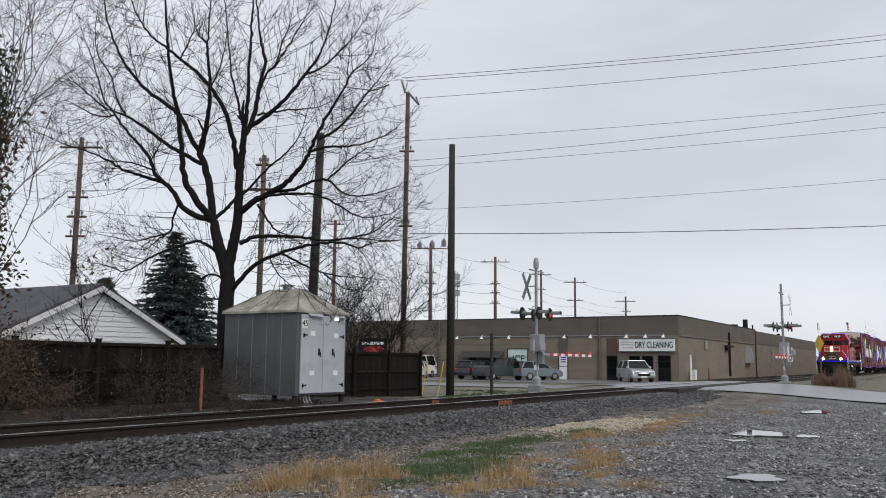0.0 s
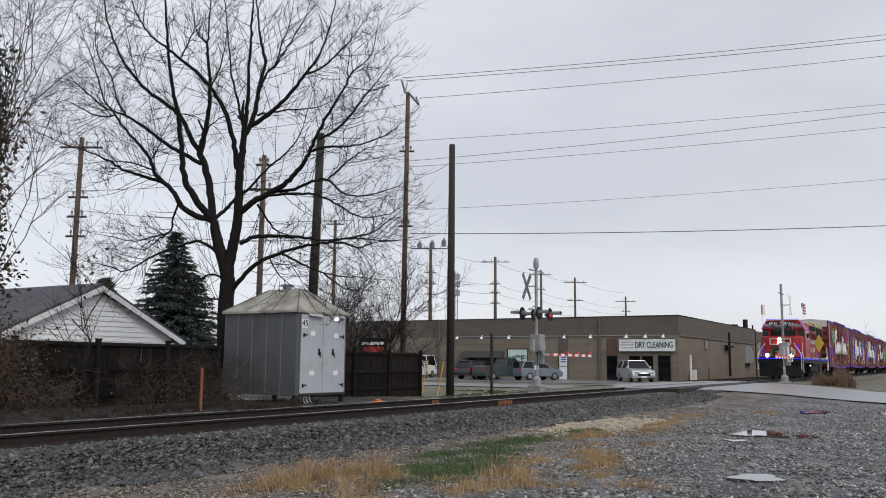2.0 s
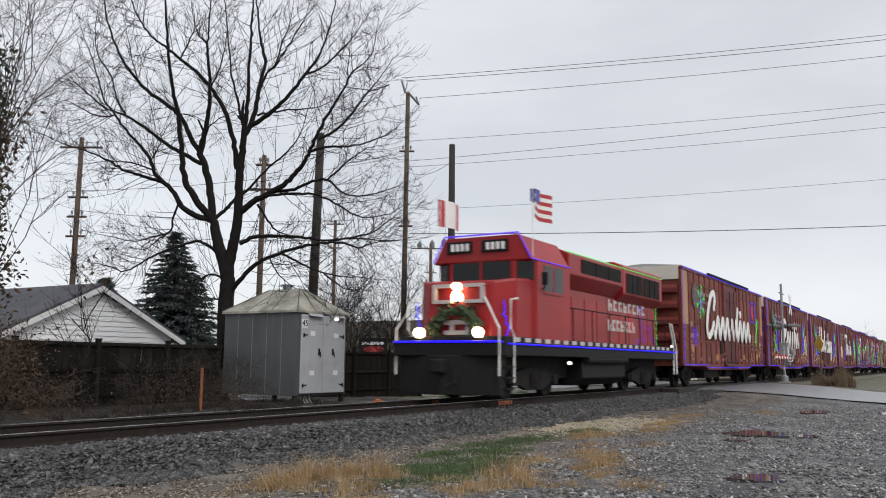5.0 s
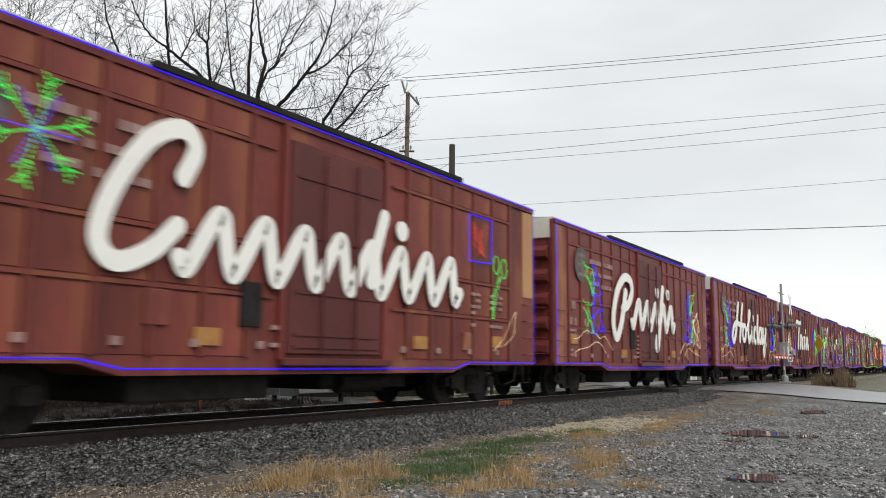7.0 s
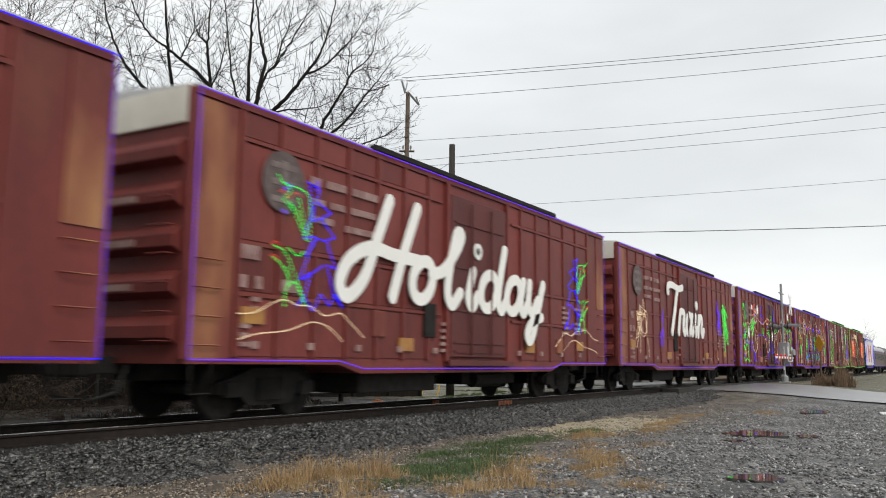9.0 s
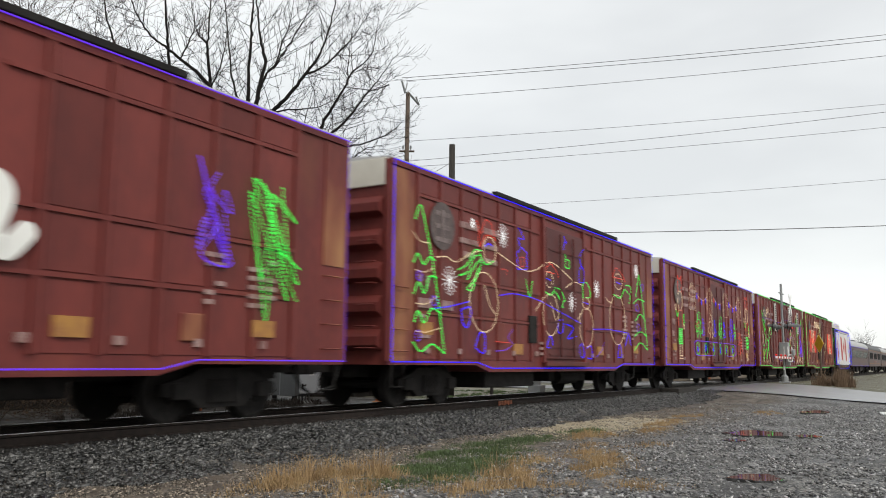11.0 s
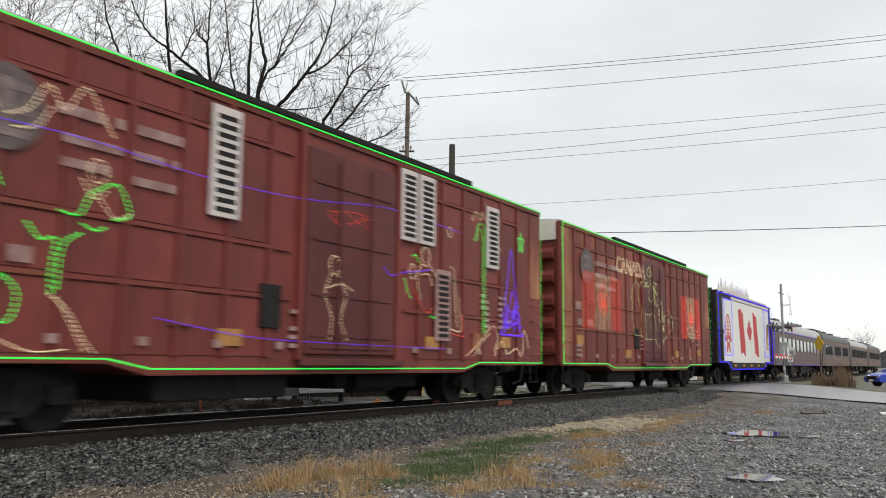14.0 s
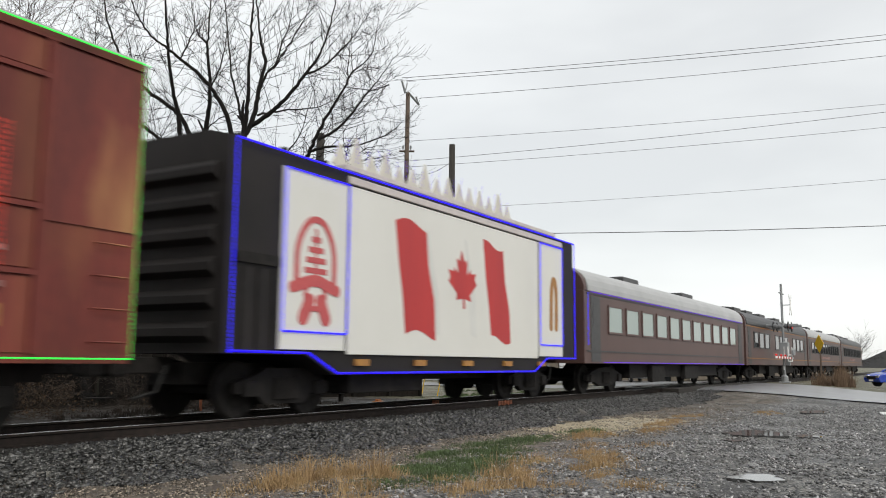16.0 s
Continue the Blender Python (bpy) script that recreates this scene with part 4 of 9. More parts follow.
    for y in (26.9, 43.6):
        bm = B()
        tube(bm, [(X - 0.1, y, 0.0), (X - 0.1, y, H - 0.1)], 0.1, 8)
        part("downpipe", bm, M_STUCCO_TOP, s)
    bm = B()
    box(bm, X - 0.16, X - 0.035, 49.8, 53.4, 2.4, 3.9, 0.02)
    red = part("sign", bm, M_BLACK, s, "black and red shop sign")
    bm = B()
    box(bm, X - 0.17, X - 0.16, 50.2, 53.0, 3.2, 3.5)
    part("small_words", bm, M_WHITE, red)
    bm = B()
    lathe(bm, [(1.35, -0.172), (1.3, -0.16)], (X, 51.5, 2.45), "x", 20)
    for v in bm.verts:
        v.co.z = 2.75 + (v.co.z - 2.45) * 0.25
    part("emblem", bm, M_RED, red)
    # the side along the track
    bm = B()
    tube(bm, [(91.4, Y0 - 0.12, 0.3), (91.4, Y0 - 0.12, 4.8)], 0.12, 8)
    box(bm, 89.6, 92.6, Y0 - 0.35, Y0 - 0.03, 3.25, 3.45)
    box(bm, 89.8, 90.4, Y0 - 0.35, Y0 - 0.03, 2.9, 3.2)
    part("pipe", bm, M_DARK, s, "dark vent pipe and bracket")
    bm = B()
    out = [(0, 1.7)] + [(2.6 * math.sin(a), 1.7 + 1.9 * math.cos(a * 0.85)) for a in np.linspace(0.2, 1.5, 8)] + [(2.6, 1.7)]
    prism(bm, [(99.4 + a, b) for a, b in out], "y", Y0 - 0.5, Y0 - 0.03)
    part("duct", bm, M_GALV, s, "curved grey metal duct hood")
    for x, z0, z1 in ((81.4, 2.9, 3.7), (116, 2.0, 3.4), (128, 1.8, 3.0)):
        bm = B()
        box(bm, x, x + 0.8, Y0 - 0.12, Y0 - 0.03, z0, z1, 0.01)
        part("wall_box", bm, M_GALV, s)
    bm = B()
    box(bm, 105.5, 106.05, Y0 - 0.06, Y0 - 0.035, 0, H - 0.05)
    part("joint", bm, M_DARK, s)
    bm = B()
    box(bm, 73, 105, Y0 - 0.10, Y0 - 0.032, 3.86, 3.95)
    part("ledge", bm, M_STUCCO, s)
    for x, r, z in ((110.5, 0.3, 7.1), (104, 0.45, 6.2), (115, 0.1, 6.6), (134, 0.25, 6.1)):
        bm = B()
        cyl(bm, (x, Y0 + 2, H - 0.2), (x, Y0 + 2, z), r, n=10)
        part("roof_vent", bm, M_DARK, s)
    return s


shop()
bm = B()
box(bm, 0, 0.45, 0, 0.45, 0.0, 1.0, 0.03)
solo("gas_meter", bm, M_WHITE, "white utility meter box beside the wall", "meter", at=pose(75.2, 19.2, 0))
bm = B()
cyl(bm, (0, 0, 0), (0, 0, 2.3), 0.09, n=10)
solo("bollard", bm, M_WHITE, "tall white bollard beside the wall", "bollard", at=pose(74.0, 19.3, 0))
bm = B()
lathe(bm, [(0.25, 0.0), (0.25, 0.05), (0.12, 0.1), (0.04, 1.1), (0.02, 1.15)], (0, 0, 0), n=10)
solo("traffic_cone", bm, M_ORANGE, "orange marker cone beside the wall", "cone", at=pose(80.0, 19.2, 0))


# ---- crossing signals ----
def signal(x, y, z, arm_dir, label):
    s = thing("crossing_signal", label, "crossing signal", (x, y, z), group="railway crossing signals")
    top = 5.85
    bm = B()
    cyl(bm, (0, 0, 0), (0, 0, top), 0.075, 0.07, 12)
    if arm_dir > 0:
        lathe(bm, [(0.12, top - 0.45), (0.13, top - 0.2), (0.10, top), (0.03, top + 0.05)], (0, 0, 0), n=12)
    part("mast", bm, M_GALV, s, "grey steel mast")
    bm = B()
    box(bm, -0.3, 0.3, -0.3, 0.3, -0.35, 0.06, 0.02)
    lathe(bm, [(0.2, 0.06), (0.2, 0.35), (0.09, 0.45)], (0, 0, 0), n=10)
    part("base", bm, M_GALV, s)
    back = -1 if arm_dir > 0 else 1
    for lean in (1, -1):
        bm = B()
        p0, p1 = Vector((-0.42 * lean, -0.48 * back, 4.0)), Vector((0.42 * lean, -0.48 * back, 5.15))
        d = (p1 - p0).normalized()
        u = Vector((-d.z, 0, d.x)) * 0.1
        t = Vector((0, 0.012 + 0.004 * lean, 0))
        vs = [bm.verts.new(v) for v in (p0 - u - t, p0 + u - t, p1 + u - t, p1 - u - t, p0 - u + t, p0 + u + t, p1 + u + t, p1 - u + t)]
        for q in ((0, 1, 2, 3), (7, 6, 5, 4), (0, 4, 5, 1), (1, 5, 6, 2), (2, 6, 7, 3), (3, 7, 4, 0)):
            bm.faces.new([vs[i] for i in q])
        part("crossbuck", bm, M_WHITE if arm_dir < 0 else M_VISOR, s, "white crossbuck board" if arm_dir < 0 else "grey back of the crossbuck board")
    bm = B()
    box(bm, -0.75, 0.75, -0.03, 0.03, 5.25, 5.30)
    part("bracket", bm, M_GALV, s)
    bm = B()
    box(bm, -0.03, 0.03, min(0, -0.46 * back), max(0, -0.46 * back), 4.55, 4.6)
    part("bracket", bm, M_GALV, s)
    bm = B()
    tube(bm, [(-0.8, 0, 3.48), (0.8, 0, 3.48)], 0.035, 8)
    tube(bm, [(-0.5, 0, 3.48), (-0.35, 0, 3.62), (0.35, 0, 3.62), (0.5, 0, 3.48)], 0.025, 6)
    bar = part("light_bar", bm, M_GALV, s)
    for px in (-0.62, 0.62):
        for sy in (-1, 1):
            bm = B()
            lathe(bm, [(0.30, sy * 0.40), (0.30, sy * 0.42)], (px, 0, 3.28), "y", 20)
            head = part("backboard", bm, M_BLACK, bar, "black round signal backboard")
            bm = B()
            lathe(bm, [(0.05, sy * 0.15), (0.13, sy * 0.25), (0.14, sy * 0.43)], (px, 0, 3.28), "y", 14)
            for k in range(7):
                a0, a1 = math.pi * k / 7, math.pi * (k + 1) / 7
                q = [(px + 0.15 * math.cos(a), 3.28 + 0.15 * math.sin(a)) for a in (a0, a1)]
                w = [bm.verts.new((q[0][0], sy * 0.43, q[0][1])), bm.verts.new((q[1][0], sy * 0.43, q[1][1])),
                     bm.verts.new((q[1][0], sy * 0.95, q[1][1])), bm.verts.new((q[0][0], sy * 0.95, q[0][1]))]
                bm.faces.new(w)
            part("visor", bm, M_VISOR, bar)
            bm = B()
            lathe(bm, [(0.13, sy * 0.435), (0.10, sy * 0.45), (0.02, sy * 0.46)], (px, 0, 3.28), "y", 14)
            part("lens", bm, M_LENS_RED if px > 0 else M_LENS_DULL, bar, "red signal lens")
    if arm_dir < 0:
        for x in (0.14, 0.2):
            bm = B()
            box(bm, 0.05, x + 0.12, -0.02, 0.02, 4.15 + 4 * (x - 0.14), 4.19 + 4 * (x - 0.14))
            part("rung", bm, M_GALV, s)
        for z, p in ((1.25, 0.72), (1.62, 0.72)):
            bm = B()
            tube(bm, [(-p, -0.35, z), (p, -0.35, z)], 0.035, 6)
            part("step_frame", bm, M_WHITE, s, "white painted step frame")
        for p in (-0.72, 0.72):
            bm = B()
            tube(bm, [(p, -0.35, 1.25), (p, -0.35, 2.1)], 0.035, 6)
            part("step_frame", bm, M_WHITE, s, "white painted step frame")
    # gate machine and arm
    bm = B()
    box(bm, -0.28, 0.28, -0.3 , 0.22, 1.55, 2.35, 0.03)
    box(bm, -0.12, 0.12, -0.35, -0.12, 1.0, 1.55, 0.02)
    part("gate_machine", bm, M_GALV, s, "grey gate drive cabinet")
    bm = B()
    box(bm, -0.75 * arm_dir, -0.2 * arm_dir, -0.55, -0.42, 1.6, 1.95, 0.03)
    box(bm, -0.35 * arm_dir, 0.4 * arm_dir, -0.5, -0.44, 1.38, 1.5, 0.01)
    part("counterweight", bm, M_GALV, s)
    a, b = 0.35, 5.6
    n = 12
    for k in range(n):
        bm = B()
        xa, xb = sorted((arm_dir * (a + (b - a) * k / n), arm_dir * (a + (b - a) * (k + 1) / n)))
        box(bm, xa, xb, -0.50, -0.46, 1.38, 1.50)
        part("arm_stripe", bm, M_WHITE if k % 2 else M_RED, s, "white reflective gate arm stripe" if k % 2 else "red reflective gate arm stripe")
    for f in (0.45, 0.7, 0.98):
        bm = B()
        px = arm_dir * b * f
        lathe(bm, [(0.04, -0.05), (0.05, 0.0), (0.04, 0.05)], (px, -0.48, 1.56), "y", 10)
        part("arm_lamp", bm, M_LENS_RED, s, "small red gate arm lamp")
    bm = B()
    box(bm, -0.22, 0.22, -0.02, 0.02, 0.75, 0.95)
    part("plate", bm, M_WHITE, s, "small white notice plate")
    for q in (-0.5, 0.5):
        bm = B()
        tube(bm, [(q, -0.1, 1.5), (q, -0.1, 2.1)], 0.02, 6)
        part("rod", bm, M_WHITE, s)
    return s


signal(35.74, 16.3, 0.40, 1, "grey crossing signal with lowered striped gate arm")
signal(53.9, 8.55, 0.44, -1, "grey crossing signal with lowered gate beside the road")

yel = thing("warning_sign", "yellow diamond warning sign on a post", "road sign", (57.6, 7.0, 0.3), -55)
bm = B()
box(bm, -0.04, 0.04, -0.03, 0.03, -0.4, 3.0)
part("post", bm, M_POLE, yel)
bm = B()
prism(bm, [(-0.56, 2.5), (0, 1.94), (0.56, 2.5), (0, 3.06)], "x", -0.07, -0.045)
part("plate", bm, M_YELLOW, yel, "yellow diamond plate")


# ---- poles and cables ----
def utility_pole(x, y, top, r, material, arms, label, lean=(0, 0), foot=0.0):
    p = thing("utility_pole", label, "utility pole", (x, y, foot), group="utility poles")
    h = top - foot
    bm = B()
    tube(bm, [(0, 0, -0.4), (lean[0] * 0.5, lean[1] * 0.5, h / 2), (lean[0], lean[1], h)], r, 10, r * 0.72)
    part("shaft", bm, material, p, smooth=True)
    for z, w, pins in arms:
        bm = B()
        f = z / h
        cx, cy = lean[0] * f, lean[1] * f
        u = Vector((0.51, -0.86, 0))
        a, b = Vector((cx, cy, z)) - u * w / 2, Vector((cx, cy, z)) + u * w / 2
        tube(bm, [a, b], 0.07, 4)
        arm = part("crossarm", bm, material, p)
        for k in range(pins):
            bm = B()
            q = a.lerp(b, (k + 0.5) / pins) + Vector((0, 0, 0.06))
            lathe(bm, [(0.03, 0.0), (0.03, 0.12), (0.08, 0.14), (0.06, 0.3), (0.02, 0.34)], q, n=8)
            part("insulator", bm, M_INSUL, arm)
    return p


utility_pole(32.1, 45, 14.9, 0.2, M_POLE, ((14.3, 2.6, 4), (11.2, 1.2, 2), (10.0, 1.2, 2), (8.8, 1.2, 2)), "tall grey-brown wooden utility pole behind the house")
utility_pole(32.1, 30, 12.0, 0.17, M_POLE, ((11.5, 0.8, 2), (10.2, 1.3, 2)), "brown wooden utility pole behind the tree")
utility_pole(25.3, 21, 10.4, 0.21, M_POLE_DARK, (), "thick black wooden pole stub beside the cabin", (0.35, 0))
utility_pole(45.35, 30, 19.2, 0.19, M_POLE, ((15.2, 1.0, 2), (10.2, 0.9, 2)), "tall brown wooden utility pole with angled top bracket", (0.2, 0))
utility_pole(32.2, 18.8, 11.2, 0.185, M_POLE_DARK, (), "dark wooden pole stub on the verge", (0.06, 0.02))
utility_pole(97.3, 60, 17.4, 0.28, M_POLE, ((16.8, 5.5, 6), (13.5, 1.6, 2), (12.0, 1.6, 2), (10.6, 1.6, 2)), "wooden utility pole carrying three transformers behind the shops")
utility_pole(63.6, 50, 14.9, 0.2, M_POLE, ((14.5, 1.6, 2), (12.2, 1.4, 2)), "wooden utility pole behind the trees")
utility_pole(116.4, 60, 17.8, 0.28, M_POLE, ((17.0, 4.4, 4), (13.6, 1.6, 2), (12.2, 1.6, 2), (10.6, 1.6, 2)), "wooden utility pole with crossarm behind the shops")
utility_pole(133.6, 60, 17.4, 0.25, M_POLE, ((16.6, 3.6, 4), (14.0, 1.6, 2)), "wooden utility pole behind the shops")
utility_pole(149, 60, 17.5, 0.25, M_POLE, ((16.6, 4.4, 4), (13.2, 3.0, 2)), "wooden utility pole behind the shops")
utility_pole(178, 60, 16.0, 0.25, M_POLE, ((14.9, 4.4, 4), (12.8, 2.0, 2)), "far wooden utility pole behind the shops")
bracket = thing("pole_bracket", "galvanised angled bracket with insulators on the pole top", "bracket", (45.55, 30, 18.9))
bm = B()
tube(bm, [(-0.75, 0, 0.9), (-0.35, 0, 0.2), (0, 0, 0.35), (1.35, 0, -0.15), (1.0, 0, 0.3)], 0.08, 6)
tube(bm, [(-0.35, 0, 0.2), (-0.1, 0, 0.95)], 0.05, 6)
part("arm", bm, M_GALV, bracket)
trans = [(97.3 + 0.6 * math.cos(a), 60 + dy, 16.9) for a, dy in ((0, 2.2), (1, 0), (2, -2.2))]
for t in trans:
    bm = B()
    lathe(bm, [(0.1, 0), (0.34, 0.05), (0.34, 0.8), (0.2, 0.9), (0.06, 1.15)], t, n=10)
    solo("transformer", bm, M_INSUL, "grey pole-top transformer can", "transformer", "transformers")
lattice = thing("lattice_mast", "thin grey antenna mast behind the shops", "mast", (121.7, 70, 0))
bm = B()
for a in (-0.4, 0.4):
    tube(bm, [(a, 0, 4), (a, 0, 16.5)], 0.08, 5)
for k in range(12):
    tube(bm, [(-0.4, 0, 4 + k), (0.4, 0, 5 + k)], 0.05, 4)
for z in (12.5, 14, 15.2):
    box(bm, -0.9, 0.9, -0.2, 0.2, z, z + 0.9)
part("frame", bm, M_GALV, lattice)


def cable(a, b, sag, r, label="thin dark overhead cable between wooden poles"):
    a, b = Vector(a), Vector(b)
    bm = B()
    pts = []
    for k in range(25):
        t = k / 24
        p = a.lerp(b, t)
        p.z -= sag * 4 * t * (1 - t)
        pts.append(p)
    tube(bm, pts, r * 0.85, 5)
    return solo("cable", bm, M_WIRE, label, "cable", "overhead cables")


def far_end(y, z):
    """Where a cable that leaves the tall pole runs on, well past the crossing."""
    return Vector((45.5, 30, 0)).lerp(Vector((60.0, y, 0)), 1.8).xy.to_tuple() + (z,)


for (x, y, z), (ey, ez), r in (((44.8, 30, 20.0), (2.39, 23.2), 0.022), ((45.3, 30.0, 19.95), (2.39, 22.95), 0.022), ((46.9, 30, 19.2), (2.45, 22.1), 0.02),
                               ((45.6, 29.9, 15.9), (2.64, 18.7), 0.016), ((45.8, 29.9, 14.6), (2.66, 18.2), 0.018), ((45.8, 29.9, 14.2), (2.7, 17.2), 0.016),
                               ((45.8, 29.9, 11.3), (2.89, 13.8), 0.013), ((45.8, 29.9, 9.75), (3.05, 10.8), 0.03)):
    slope = (ez - z)
    cable((x, y, z), far_end(ey, z + slope * 1.8), 0.5, r)
for z0, z1 in ((14.6, 19.0), (11.6, 15.5), (10.4, 11.4), (9.2, 10.2)):
    cable((32.1, 45, z0), (45.4, 30, z1 - 0.6), 0.5, 0.02)
for k, z in enumerate((16.9, 13.6, 12.2, 10.6)):
    for xa, xb in ((97.3, 116.4), (116.4, 133.6), (133.6, 149.0), (149.0, 178.0)):
        cable((xa, 60, z), (xb, 60, z - 0.1), 0.5, 0.025)
cable((45.4, 30, 13.9), (32.5, 18.8, 10.6), 0.5, 0.015)
cable((45.4, 30, 10.0), (63.6, 50, 13.9), 0.8, 0.02)


guy = thing("guy_wire", "steel guy wires with yellow plastic guards beside the pole", "guy wire", (31.3, 19.4, 0))
for dx, dy in ((0.0, 0.3), (0.5, -0.2)):
    bm = B()
    tube(bm, [(dx, dy, 0.0), (dx + 0.1, dy - 0.25, 1.5)], 0.024, 6)
    part("guard", bm, M_YELLOW, guy, "yellow plastic guard")
    bm = B()
    tube(bm, [(dx + 0.1, dy - 0.25, 1.5), (1.0, -0.5, 9.0)], 0.008, 4)
    part("wire", bm, M_WIRE, guy)


# ---- trees ----
class Limbs:
    """Collects tapered limbs of a tree in two lists, thick wood and twigs."""

    def __init__(self, seed, bend=0.16):
        self.rng = random.Random(seed)
        self.bend = bend
        self.sets = {"wood": ([], []), "twig": ([], [])}

    def limb(self, pts, r0, r1):
        key = "wood" if r0 > 0.03 else "twig"
        verts, faces = self.sets[key]
        n = 7 if r0 > 0.08 else 4 if r0 > 0.015 else 3
        k, start = len(pts), len(verts)
        for i, p in enumerate(pts):
            d = (pts[min(i + 1, k - 1)] - pts[max(i - 1, 0)]).normalized()
            s = d.cross(Vector((0, 0, 1)) if abs(d.z) < 0.9 else Vector((1, 0, 0))).normalized()
            u = s.cross(d)
            r = r0 + (r1 - r0) * i / (k - 1)
            for j in range(n):
                a = 2 * math.pi * j / n
                verts.append(tuple(p + (s * math.cos(a) + u * math.sin(a)) * r))
        for i in range(k - 1):
            for j in range(n):
                a, b = start + i * n + j, start + i * n + (j + 1) % n
                faces.append((a, b, b + n, a + n))

    def branch(self, p, d, length, r, level, droop=0.0, up=0.25):
        g = self.rng
        segs = 5 if level > 1 else 4
        r = max(r, 0.0052)
        pts, q, e = [p.copy()], p.copy(), d.normalized()
        for _ in range(segs):
            e = (e + Vector((g.gauss(0, self.bend), g.gauss(0, self.bend), g.gauss(0, self.bend * 0.75) + up * 0.25 - droop * 0.2))).normalized()
            q = q + e * (length / segs)
            pts.append(q.copy())
        self.limb(pts, r, r * 0.45)
        if level:
            for _ in range(g.randint(4, 5) if level > 1 else g.randint(2, 4)):
                t = g.uniform(0.2, 1.0)
                i = min(int(t * segs), segs - 1)
                o = pts[i].lerp(pts[i + 1], t * segs - i)
                side = Vector((g.gauss(0, 1), g.gauss(0, 1), g.gauss(0, 0.7))).normalized()
                f = ((pts[i + 1] - pts[i]).normalized() * 0.8 + side * 0.75).normalized()
                self.branch(o, f, length * g.uniform(0.38, 0.68), r * 0.55, level - 1, droop, up)
        return pts

    def finish(self, parent, m_wood=None, m_twig=None):
        for key, m in (("wood", m_wood or M_BARK), ("twig", m_twig or M_TWIG)):
            verts, faces = self.sets[key]
            if verts:
                ob = raw("trunk" if key == "wood" else "crown", verts, faces, m, key == "wood")
                ob.parent = parent


RIGHT = Vector((0.51, -0.86, 0)).normalized()
DEEP = Vector((0.86, 0.51, 0)).normalized()


